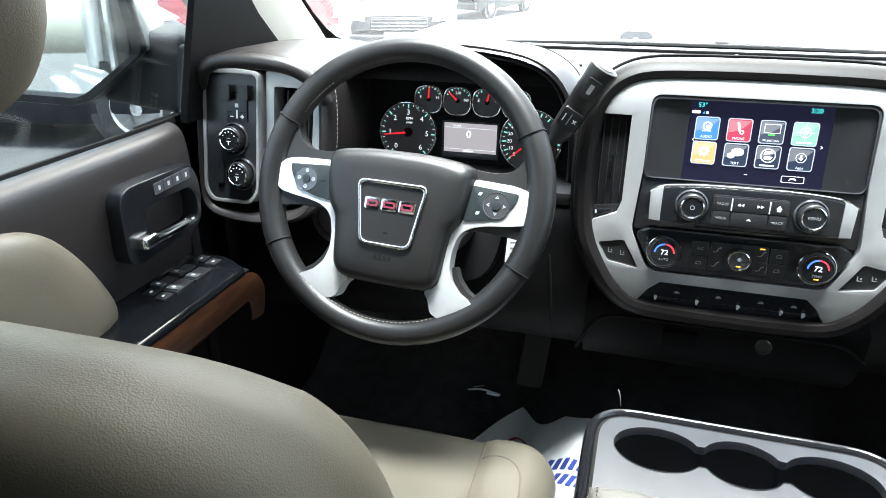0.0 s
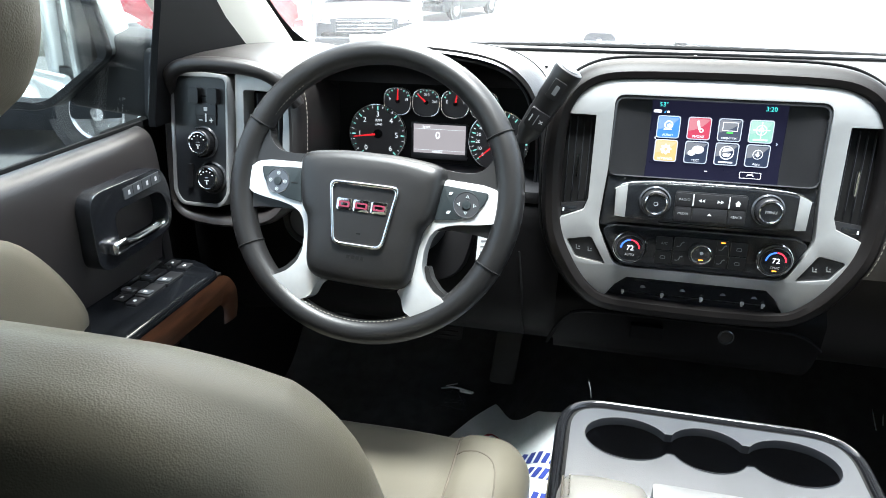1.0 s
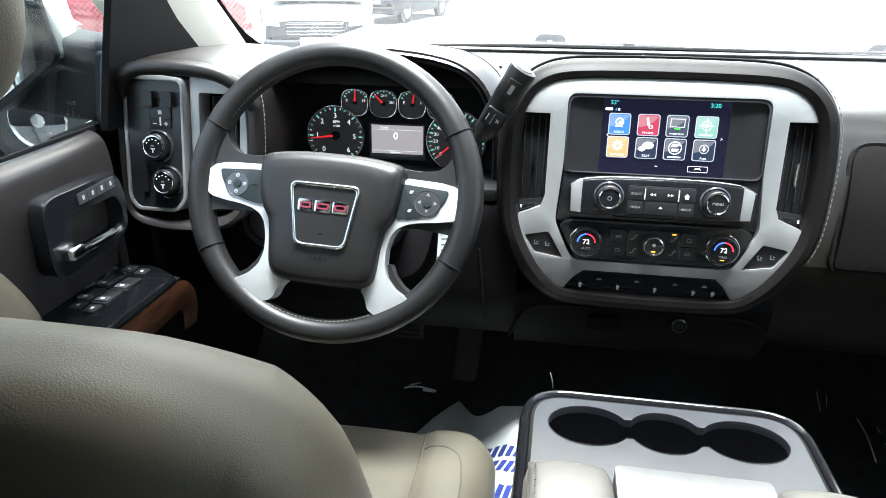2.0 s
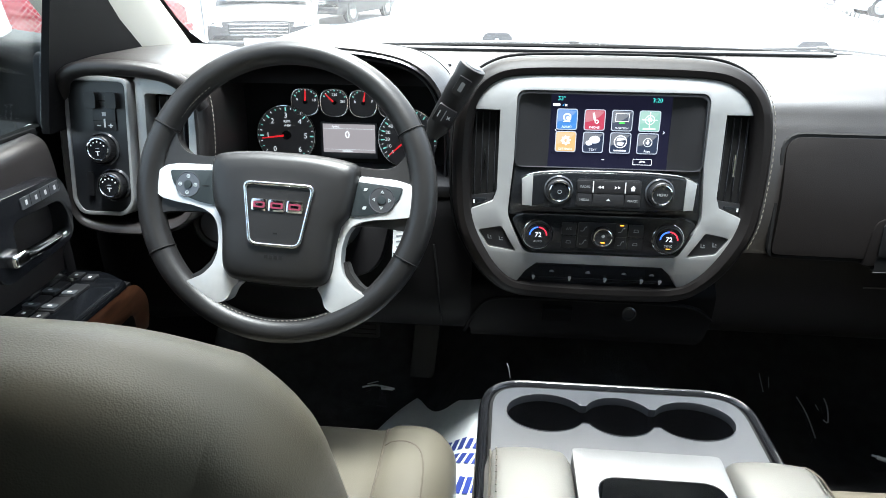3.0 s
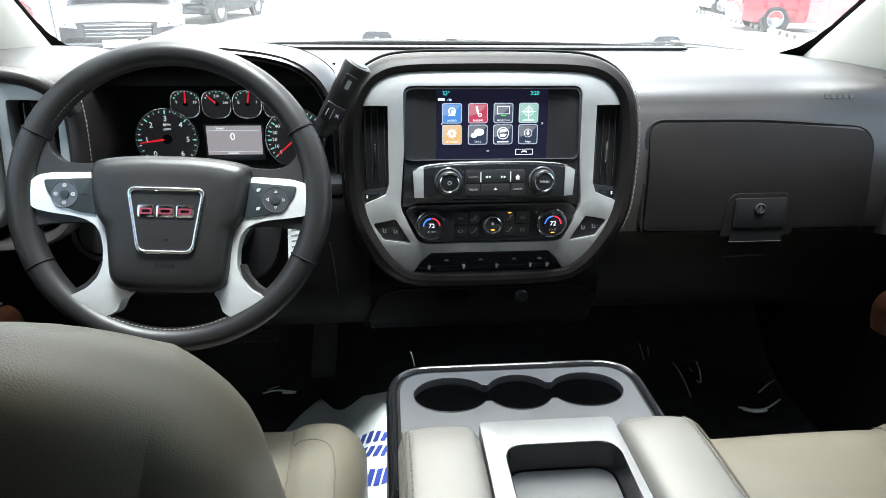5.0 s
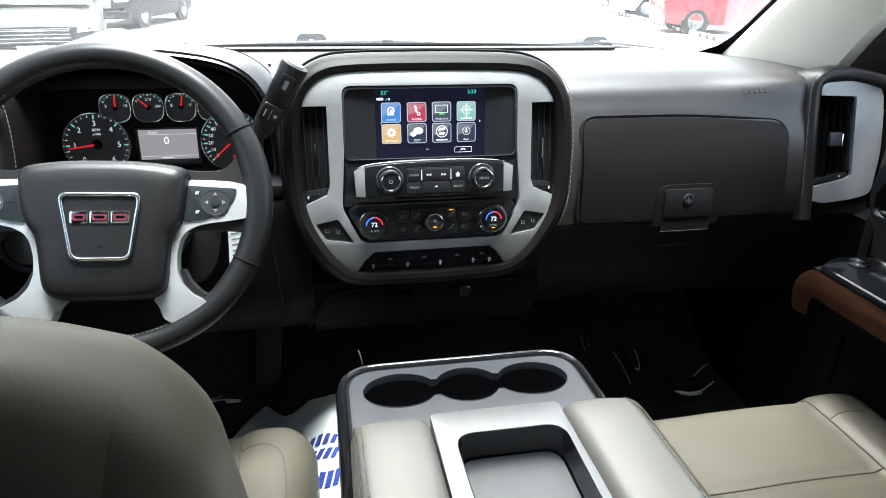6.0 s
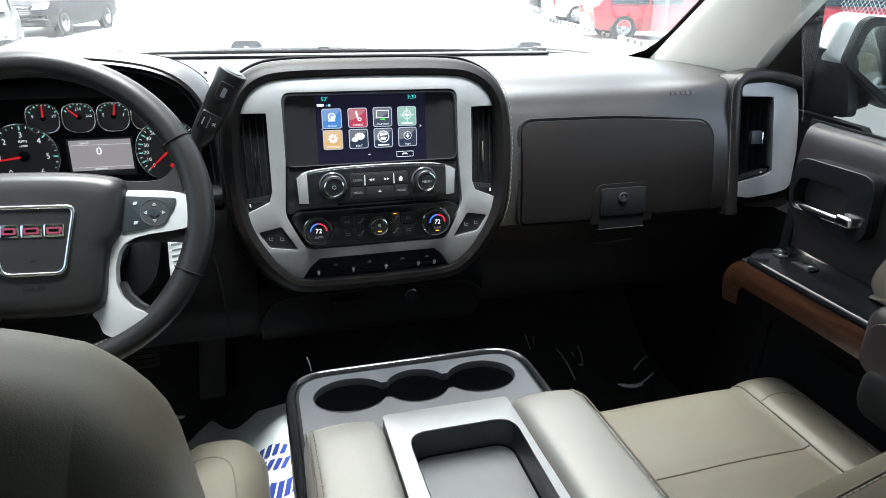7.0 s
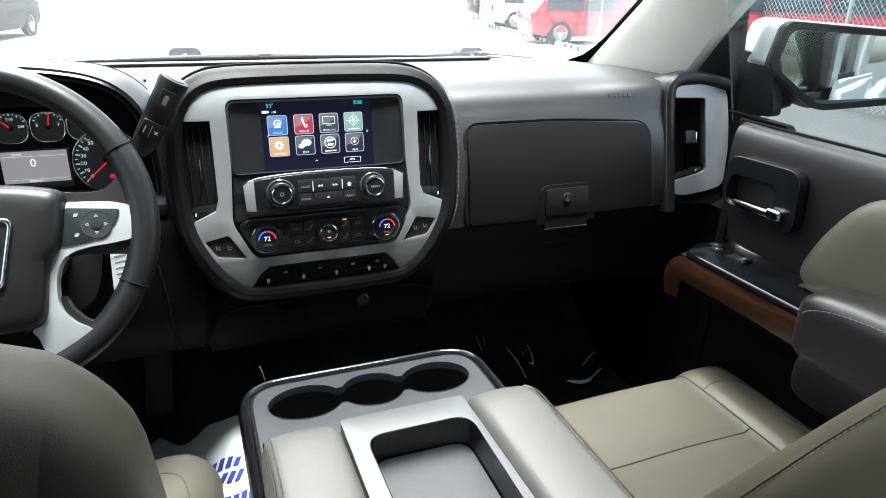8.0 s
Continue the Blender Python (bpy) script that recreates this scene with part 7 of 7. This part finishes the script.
# wipers, cowl, bonnet and washer jets
truck = thing("truck_body", (DC, 1.0, -0.1), "silver painted pickup body outside the cab", "truck body")
cowl = [[Vector((x, y, z - 0.02 * (abs(x) / 0.8) ** 2)) for y, z in ((1.78, 0.93), (1.86, 0.925), (1.93, 0.93), (1.97, 0.925), (2.3, 0.885), (2.8, 0.825), (3.2, 0.77), (3.3, 0.7), (3.33, 0.3))] for x in np.linspace(-0.9, 0.86, 15)]
part("bonnet", loft(cowl, False), body_paint, truck, "silver bonnet")
for s in (-1, 1):
    part("fender", box((DC + s * 0.93 - 0.045, 1.26, 0.05), (DC + s * 0.93 + 0.045, 3.2, 0.86), 0.03, 4), body_paint, truck, "silver front fender")
    part("cab_side", box((DC + s * 0.89 - 0.025, -0.95, 0.0), (DC + s * 0.89 + 0.025, 0.19, 0.9), 0.02, 3), body_paint, truck, "silver rear cab side")
    part("bed_side", box((DC + s * 0.89 - 0.05, -2.9, 0.0), (DC + s * 0.89 + 0.05, -1.0, 0.82), 0.03, 3), body_paint, truck, "silver bed side")
    part("rear_pillar", box((DC + s * 0.81 - 0.03, -0.95, 0.9), (DC + s * 0.81 + 0.03, -0.7, 1.6), 0.02, 3), body_paint, truck, "silver rear pillar")
    part("center_pillar", box((DC + s * 0.82 - 0.03, 0.14, 0.9), (DC + s * 0.82 + 0.03, 0.24, 1.5), 0.015, 3), black_plastic, truck, "black center pillar")
for s in (-1, 1):
    part("door_pillar_skin", box((DC + s * 0.828 - 0.012, -0.06, 0.9), (DC + s * 0.828 + 0.012, 0.13, 1.5), 0.006, 2), body_paint, truck, "silver pillar between the side windows")
for s in (-1, 1):
    part("belt_rail", tube([(DC + s * 0.884, y, 0.905) for y in (-0.95, -0.4, 0.19)], 0.012, 8, ry=0.02), body_paint, truck, "silver rail below the windows")
    handle_at = smooth_path([(DC + s * d, y, 0.8) for d, y in ((0.914, 0.0), (0.945, -0.03), (0.948, -0.12), (0.914, -0.16))], 4)
    part("outer_handle", tube(handle_at, 0.011, 8, up=(0, 0, 1)), chrome, truck, "chrome outer door handle")
part("roof_skin", box((-0.78, -0.97, 1.62), (0.735, 0.83, 1.66), 0.02, 3), body_paint, truck, "silver roof")
part("cab_floor_pan", box((-0.85, -0.95, -0.12), (0.8, 1.85, 0.03), 0.02), black_plastic, truck, "black floor pan")
for x, y in ((-0.178, 2.0), (0.598, 2.0)):
    jet = thing("washer_jet", (x, y, 0.92), "small grey plastic washer jet on the bonnet", "washer jet", "washer jets")
    z = 0.944 - 0.02 * abs(x)
    part("jet_body", loft([[Vector((x + a * k, y + b * 0.03, z + h)) for a, b in ((-0.038, -1), (0.038, -1), (0.038, 1), (-0.038, 1))] for h, k in ((-0.025, 1.1), (0.002, 1.0), (0.011, 0.8), (0.014, 0.65))], True, (True, True)), grey_panel, jet)
    part("jet_nozzle", box((x - 0.006, y - 0.036, z - 0.008), (x + 0.004, y - 0.026, z), 0.002), white_mark, jet)
for pts, nm in (([(-0.43, 1.815, 0.936), (-0.25, 1.84, 0.946), (0.0, 1.85, 0.948), (0.12, 1.85, 0.943), (0.17, 1.845, 0.936)], "w"), ([(0.3, 1.83, 0.935), (0.5, 1.84, 0.943), (0.62, 1.835, 0.94), (0.78, 1.79, 0.925)], "w")):
    w = thing("wiper", pts[0], "black wiper arm and blade resting on the cowl", "wiper", "wipers")
    run = smooth_path(pts, 6)
    part("wiper_arm", tube(run, 0.004, 6, ry=0.003), black_plastic, w)
    part("wiper_blade", tube([p + Vector((0, -0.025, -0.006)) for p in run[2:-2]], 0.003, 6), deep_black, w)
    mid = run[len(run) // 2]
    part("wiper_clip", box((mid.x - 0.012, mid.y - 0.032, mid.z - 0.008), (mid.x + 0.012, mid.y + 0.008, mid.z + 0.006), 0.003), black_plastic, w)


TALL = {-1: 0.06, 1: 0.0}


def door_mirror(s):
    X = lambda d: DC + s * d
    m = thing("door_mirror", (X(0.95), 1.2, 0.88), "large silver door mirror on a black arm", "door mirror", "door mirrors")
    yaw = 0.37
    at = lambda u, v, w=0.0: Vector((X(0.9 + u * math.cos(yaw) + w * math.sin(yaw)), 1.165 - u * math.sin(yaw) + w * math.cos(yaw), 0.9 + v))
    out = rounded([(-0.006, 0.084), (0.104, -0.001), (0.3, 0.02), (0.31, 0.15 + TALL[s]), (0.012, 0.168 + TALL[s])], [0.012, 0.03, 0.04, 0.05, 0.02], 5)
    inn = rounded([(0.011, 0.082), (0.107, 0.013), (0.29, 0.032), (0.298, 0.14 + TALL[s]), (0.026, 0.153 + TALL[s])], [0.01, 0.02, 0.03, 0.04, 0.02], 5)
    c = (0.15, 0.11)
    lip = grown_line(out, 0.001)
    ring = lambda k, w: [at(c[0] + (u - c[0]) * k, c[1] + (v - c[1]) * k, w) for u, v in lip]
    shell = lambda: loft([ring(0.98, 0.008), ring(1.0, 0.014), ring(1.04, 0.045), ring(1.03, 0.1), ring(0.9, 0.16), ring(0.5, 0.19)], True, (False, True))
    for low in (False, True):
        bm = shell()
        bmesh.ops.bisect_plane(bm, geom=bm.verts[:] + bm.edges[:] + bm.faces[:], plane_co=(0, 0, 0.983), plane_no=(0, 0, 1), clear_inner=not low, clear_outer=low)
        part("mirror_underside" if low else "mirror_shell", bm, outer_black if low else body_paint, m, "black underside" if low else "silver painted shell")
    part("mirror_rim", loft([ring(0.98, 0.012), ring(1.0, 0.004), ring(0.995, -0.008), ring(0.975, -0.013), [at(u, v, -0.013) for u, v in inn], [at(u, v, 0.04) for u, v in inn]], True), outer_black, m, "black rim")
    u0, slope, rise, bulge = (0.129, 0.178, 0.035, 0.22) if s > 0 else (0.15, 0.05, 0.06, 0.0)
    part("mirror_pane", plate(inn, 0.0, 0.002, lambda u, v, w=0.0: at(u, v, 0.016 + w - slope * (u - u0) + rise * (v - 0.085) + bulge * (u - u0) ** 2), cuts=[0.02 * i for i in range(1, 11)]), mirror_glass, m, "mirror glass")
    root = 0.825 if s < 0 else 0.925
    arm = [(X(root + 0.005), 1.245, 0.92), (X(max(0.9, root + 0.03)), 1.245, 0.925), (X(1.0), 1.23, 0.94)]
    part("mirror_arm", sweep(arm, rect(-0.06, -0.045, 0.06, 0.085, 0.02), False), outer_black, m, "black mounting arm")
    part("mirror_foot", plate(rounded([(1.14, 0.885), (1.3, 0.885), (1.28, 0.96), (1.17, 1.0)], 0.02), -0.01, 0.012, lambda u, v, w=0.0: Vector((X(root + w), u, v)), bevel=0.008), outer_black, m, "black sail foot")


door_mirror(-1)
door_mirror(1)

# ---- the lot outside ----
GZ = -0.68
asphalt = material("grey_asphalt", (0.04, 0.04, 0.041), 0.9, bump=("grain", 60, 0.006), tint=(0.6, 0.18))
bm = bmesh.new()
bmesh.ops.create_grid(bm, x_segments=8, y_segments=8, size=400)
for v in bm.verts:
    v.co.z = GZ
solo("ground", bm, asphalt, "grey worn asphalt of a parking lot", "ground", kind="structure")

# Added paler slab: the glaring brightness of the ground ahead is in its colour.
bright_ground = material("bright_ground", (0.5, 0.5, 0.49), 0.9, bump=("grain", 60, 0.004), tint=(0.6, 0.15))
solo("pavement", plate([(-1.3, 3.6), (2.9, 3.6), (12, 14), (40, 46), (40, 60), (-40, 60), (-13, 13.5), (-6.2, 8.0)], -0.1, 0.006, lambda u, v, w=0.0: Vector((u, v, GZ + w))), bright_ground, "paler ground ahead of the truck, its brightness put into the colour", "pavement", kind="structure")
tyre_rubber = material("tyre_rubber", (0.02, 0.02, 0.02), 0.8, tint=(10, 0.2))
alloy = material("alloy_wheel", (0.6, 0.61, 0.62), 0.25, metal=0.8, tint=(20, 0.05))
dark_glass = material("dark_car_glass", (0.02, 0.025, 0.028), 0.06, tint=(4, 0.1), coat=0.5)
lamp_clear = material("headlamp_lens", (0.55, 0.57, 0.6), 0.12, coat=1.0, tint=(20, 0.1))
lamp_red = material("tail_lamp_lens", (0.35, 0.02, 0.02), 0.15, coat=1.0, tint=(20, 0.1))
grille_black = material("grille_black", (0.02, 0.02, 0.022), 0.4, tint=(30, 0.2))


def parked_car(name, at, turn, paint, label, length=4.7, width=1.86, height=1.7, hood=1.0, kind="suv", wr=0.36):
    """A parked car, built facing -y (its nose towards the viewer) and then turned."""
    m = pose(at[0], at[1], GZ, 0, 0, turn)
    P = lambda x, y, z: m @ Vector((x, y, z))
    car = thing(name, P(0, 0, 0), label, "car", "parked cars")
    hw, L = width / 2, length / 2
    belt = hood
    st = [(-L, 0.42, 0.62, 0.8), (-L + 0.06, 0.3, 0.78, 0.93), (-L + 0.3, 0.26, 0.9, 0.98), (-L + 0.9, 0.25, 0.97, 1.0), (-L + 1.25, 0.25, 1.0, 1.0), (-L + 2.0, 0.25, 1.0, 1.0), (L - 1.2, 0.25, 1.02, 1.0), (L - 0.4, 0.26, 1.02, 0.99), (L - 0.06, 0.32, 0.98, 0.95), (L, 0.45, 0.85, 0.86)]
    rings = []
    for y, zb, kt, kw in st:
        w, zt = hw * kw, belt * kt
        rings.append([P(*q) for q in [(-w * 0.92, y, zb), (-w, y, zb + 0.15), (-w, y, (zb + zt) / 2), (-w * 0.985, y, zt - 0.12), (-w * 0.9, y, zt - 0.01), (-w * 0.5, y, zt + 0.02), (0, y, zt + 0.03), (w * 0.5, y, zt + 0.02), (w * 0.9, y, zt - 0.01), (w * 0.985, y, zt - 0.12), (w, y, (zb + zt) / 2), (w, y, zb + 0.15), (w * 0.92, y, zb)]])
    part("car_body", loft(rings, True, (True, True)), paint, car, "painted lower body")
    y0, y1 = -L + 1.15, (L - 0.15 if kind == "suv" else L - 0.9 if kind == "sedan" else -L + 3.1)
    cab = [(y0, 0.0, 0.93), (y0 + 0.75, 0.97, 0.8), (y0 + 1.1, 1.0, 0.79), ((y0 + y1) / 2 + 0.4, 1.0, 0.79), (y1 - 0.5, 0.95, 0.79), (y1, 0.08, 0.86)]
    rings = [[P(sx * hw * (0.93 + (kw - 0.93) * f), y, belt - 0.03 + (height - belt) * kz * f) for sx, f in ((-1, 0), (-1, 0.5), (-1, 0.9), (-0.85, 1), (0.85, 1), (1, 0.9), (1, 0.5), (1, 0))] for y, kz, kw in cab]
    part("car_roof", loft(rings, True, (True, True)), paint, car, "painted roof")
    ws = [P(-hw * 0.86, y0 + 0.06, belt + 0.04), P(hw * 0.86, y0 + 0.06, belt + 0.04), P(hw * 0.7, y0 + 0.72, height - 0.09), P(-hw * 0.7, y0 + 0.72, height - 0.09)]
    lift = m.to_3x3() @ Vector((0, -0.03, 0.03))
    bmw = bmesh.new()
    bmw.faces.new([bmw.verts.new(p + lift) for p in ws])
    bmesh.ops.solidify(bmw, geom=bmw.faces[:], thickness=0.02)
    part("car_windshield", bmw, dark_glass, car, "dark reflective windshield")
    for sx in (-1, 1):
        for a, b in ((y0 + 0.75, (y0 + y1) / 2 + 0.1), ((y0 + y1) / 2 + 0.18, y1 - 0.35)):
            q = [(a, belt + 0.03), (b, belt + 0.03), (b, height - 0.12), (a + 0.25 if a < 0 else a, height - 0.12)]
            bmw = bmesh.new()
            bmw.faces.new([bmw.verts.new(P(sx * (hw * (0.93 - 0.13 * (z - belt) / (height - belt)) + 0.012), y, z)) for y, z in q])
            bmesh.ops.solidify(bmw, geom=bmw.faces[:], thickness=0.02)
            part("car_window", bmw, dark_glass, car, "dark side window")
        lamp = [P(sx * hw * 0.62, -L + 0.0, belt * 0.72), P(sx * hw * 0.95, -L + 0.14, belt * 0.74), P(sx * hw * 0.97, -L + 0.3, belt * 0.88), P(sx * hw * 0.66, -L + 0.06, belt * 0.86)]
        bmw = bmesh.new()
        bmw.faces.new([bmw.verts.new(p + (m.to_3x3() @ Vector((sx * 0.01, -0.05, 0)))) for p in lamp])
        bmesh.ops.solidify(bmw, geom=bmw.faces[:], thickness=0.04)
        part("headlamp", bmw, lamp_clear, car, "clear headlamp")
        tl = box((sx * hw * 0.8 - 0.12, L - 0.06, belt * 0.7), (sx * hw * 0.8 + 0.12, L + 0.02, belt * 0.95), 0.03, 2, P)
        part("tail_lamp", tl, lamp_red, car, "red tail lamp")
    grille = part("grille", box((-hw * 0.55, -L - 0.02, belt * 0.55), (hw * 0.55, -L + 0.08, belt * 0.78), 0.03, 2, P), grille_black, car, "black grille")
    for k in range(4):
        part("grille_bar", box((-hw * 0.52, -L - 0.03, belt * (0.58 + 0.055 * k)), (hw * 0.52, -L - 0.015, belt * (0.58 + 0.055 * k) + 0.015), 0.005, 1, P), alloy, grille)
    part("front_bumper", box((-hw * 0.96, -L - 0.06, 0.3), (hw * 0.96, -L + 0.2, 0.5), 0.07, 3, P), paint, car, "painted bumper")
    part("lower_intake", box((-hw * 0.6, -L - 0.07, 0.32), (hw * 0.6, -L, 0.4), 0.02, 2, P), grille_black, car)
    part("plate_blank", box((-0.26, -L - 0.075, 0.42), (0.26, -L - 0.06, 0.54), 0.005, 1, P), white_mark, car)
    for sx in (-1, 1):
        for yy in (-L + 0.9, L - 0.95):
            to = lambda u, v, w=0.0, sx=sx, yy=yy: P(sx * (hw - 0.1 + w), yy + u, wr + v)
            wh = part("wheel", lathe([(wr * 0.62, -0.1), (wr * 0.93, -0.1), (wr, -0.06), (wr, 0.07), (wr * 0.93, 0.105), (wr * 0.64, 0.1), (wr * 0.62, 0.06)], to, 32), tyre_rubber, car, "black tyre")
            part("wheel_rim", lathe([(wr * 0.64, 0.09), (wr * 0.62, 0.1), (wr * 0.57, 0.08), (wr * 0.55, 0.0), (0.02, 0.0)], to, 28), alloy, wh)
            spokes = [plate([(wr * 0.1, -0.05), (wr * 0.6, -0.2 * wr), (wr * 0.62, 0.0), (wr * 0.6, 0.2 * wr), (wr * 0.1, 0.05)], 0.05, 0.085, turned(to, 72 * k + 18)) for k in range(5)]
            part("wheel_spokes", join(*spokes, lathe([(wr * 0.16, 0.05), (wr * 0.15, 0.1), (0.0, 0.1)], to, 16), lathe([(wr * 0.63, 0.07), (wr * 0.62, 0.103), (wr * 0.56, 0.09), (wr * 0.56, 0.07)], to, 32)), alloy, wh, "bright alloy spokes")
            part("wheel_arch", lathe([(wr * 1.02, -0.02), (wr * 1.16, 0.0), (wr * 1.16, 0.085), (wr * 1.04, 0.09)], to, 28), grille_black, car)
    return car


paint_dark = material("charcoal_car_paint", (0.011, 0.0125, 0.015), 0.5, coat=0.04, spec=0.25, tint=(3, 0.05))
paint_white = material("white_car_paint", (0.72, 0.73, 0.74), 0.3, coat=0.8, tint=(3, 0.03))
paint_red = material("red_car_paint", (0.3, 0.02, 0.03), 0.28, coat=0.9, tint=(3, 0.05))
paint_grey = material("grey_car_paint", (0.024, 0.025, 0.027), 0.4, spec=0.35, coat=0.1, tint=(3, 0.04))
parked_car("parked_car", (-4.9, 14.0), 14, paint_grey, "grey sport utility car facing the truck")
parked_car("parked_car", (-5.3, 22.5), -12, paint_dark, "dark sport utility car parked across the lot")
parked_car("parked_car", (-6.4, 6.2), 100, paint_dark, "dark car with bright alloy wheels beside the truck", kind="sedan", height=1.6, hood=1.05, wr=0.43)
parked_car("parked_car", (-9.4, 14.2), 125, paint_red, "red pickup truck parked behind the fence", height=1.85, hood=1.1, kind="pickup")
parked_car("parked_car", (16.5, 33.0), 82, paint_dark, "dark sport utility car behind the fence")
parked_car("parked_car", (14.2, 26.0), 80, paint_white, "white sport utility car behind the fence")
parked_car("parked_car", (12.6, 19.6), 78, paint_red, "red sport utility car behind the fence")
parked_car("parked_car", (12.4, 10.4), 60, paint_red, "large red utility truck behind the fence", length=5.6, width=2.0, height=2.1, hood=1.35)

fence_wire = material("galvanized_wire", (0.42, 0.43, 0.44), 0.45, metal=0.7, tint=(8, 0.1))
concrete = material("white_painted_concrete", (0.62, 0.61, 0.58), 0.85, bump=("grain", 40, 0.004), tint=(3, 0.15))
H, step = 1.8, 0.11


def chain_fence(a, b, posts):
    """Posts, a top rail and two sets of slanting wires between two points of the ground."""
    ahead = (b - a).normalized()
    length = (b - a).length
    side = Vector((ahead.y, -ahead.x, 0))
    fence = thing("chain_link_fence", a, "galvanized chain-link fence along the lot", "fence", "lot fences")
    verts, faces = [], []
    d = -H
    while d < length:
        for up in (1, -1):
            a0, a1 = max(d, 0.0), min(d + H, length)
            if a1 > a0:
                z0, z1 = (a0 - d, a1 - d) if up > 0 else (H - (a0 - d), H - (a1 - d))
                p, e = a + ahead * a0 + Vector((0, 0, 0.03 + z0)), a + ahead * a1 + Vector((0, 0, 0.03 + z1))
                t = (e - p).normalized()
                u = t.cross(side).normalized() * 0.004
                w = t.cross(u).normalized() * 0.004
                k = len(verts)
                for c in (p, e):
                    verts.extend([c + u, c - 0.5 * u + 0.87 * w, c - 0.5 * u - 0.87 * w])
                faces.extend([(k, k + 1, k + 4, k + 3), (k + 1, k + 2, k + 5, k + 4), (k + 2, k, k + 3, k + 5)])
        d += step
    bm = bmesh.new()
    vs = [bm.verts.new(v) for v in verts]
    for f in faces:
        bm.faces.new([vs[i] for i in f])
    tagged(part("wire_mesh", bm, fence_wire, fence, "diamond wire mesh"), kind="stuff")
    for k in range(posts):
        p = a + ahead * (k * length / (posts - 1))
        part("fence_post", tube([p, p + Vector((0, 0, 1.9))], 0.035, 10, up=(0, 1, 0)), fence_wire, fence)
    part("top_rail", tube([a + Vector((0, 0, 1.84)), b + Vector((0, 0, 1.84))], 0.022, 8), fence_wire, fence)


FA, FB = Vector((8.9, 2.0, GZ)), Vector((15.6, 40.0, GZ))
along = (FB - FA).normalized()
chain_fence(FA, FB, 13)
chain_fence(Vector((-14.0, 10.2, GZ)), Vector((-6.6, 14.6, GZ)), 4)
for k in range(12):
    p = FA + along * (11.5 + 2.1 * k) + Vector((-0.9, 0.15, 0))
    to = lambda u, v, w=0.0, p=p: p + along * u + Vector((-0.97 * v, 0.22 * v, w))
    stop = solo("wheel_stop", box((-0.85, -0.09, 0.0), (0.85, 0.09, 0.13), 0.03, 2, to), concrete, "white painted concrete wheel stop on the asphalt", "wheel stop", "row of wheel stops")
    for u in (-0.5, 0.0, 0.5):
        part("stop_stripe", box((u - 0.12, -0.094, 0.004), (u + 0.12, 0.094, 0.134), 0.03, 2, to), grille_black, stop)
pole = thing("light_pole", (-6.5, -14.0, GZ), "tall grey lot lamp post with twin heads", "lamp post")
part("pole_shaft", tube([(-6.5, -14, GZ), (-6.5, -14, 7.5)], 0.09, 10, up=(0, 1, 0)), fence_wire, pole)
part("pole_arm", tube([(-7.6, -14, 7.4), (-5.4, -14, 7.4)], 0.05, 8), fence_wire, pole)
for x in (-7.6, -5.4):
    part("lamp_head", box((x - 0.35, -14.2, 7.3), (x + 0.35, -13.8, 7.45), 0.05), grey_panel, pole)
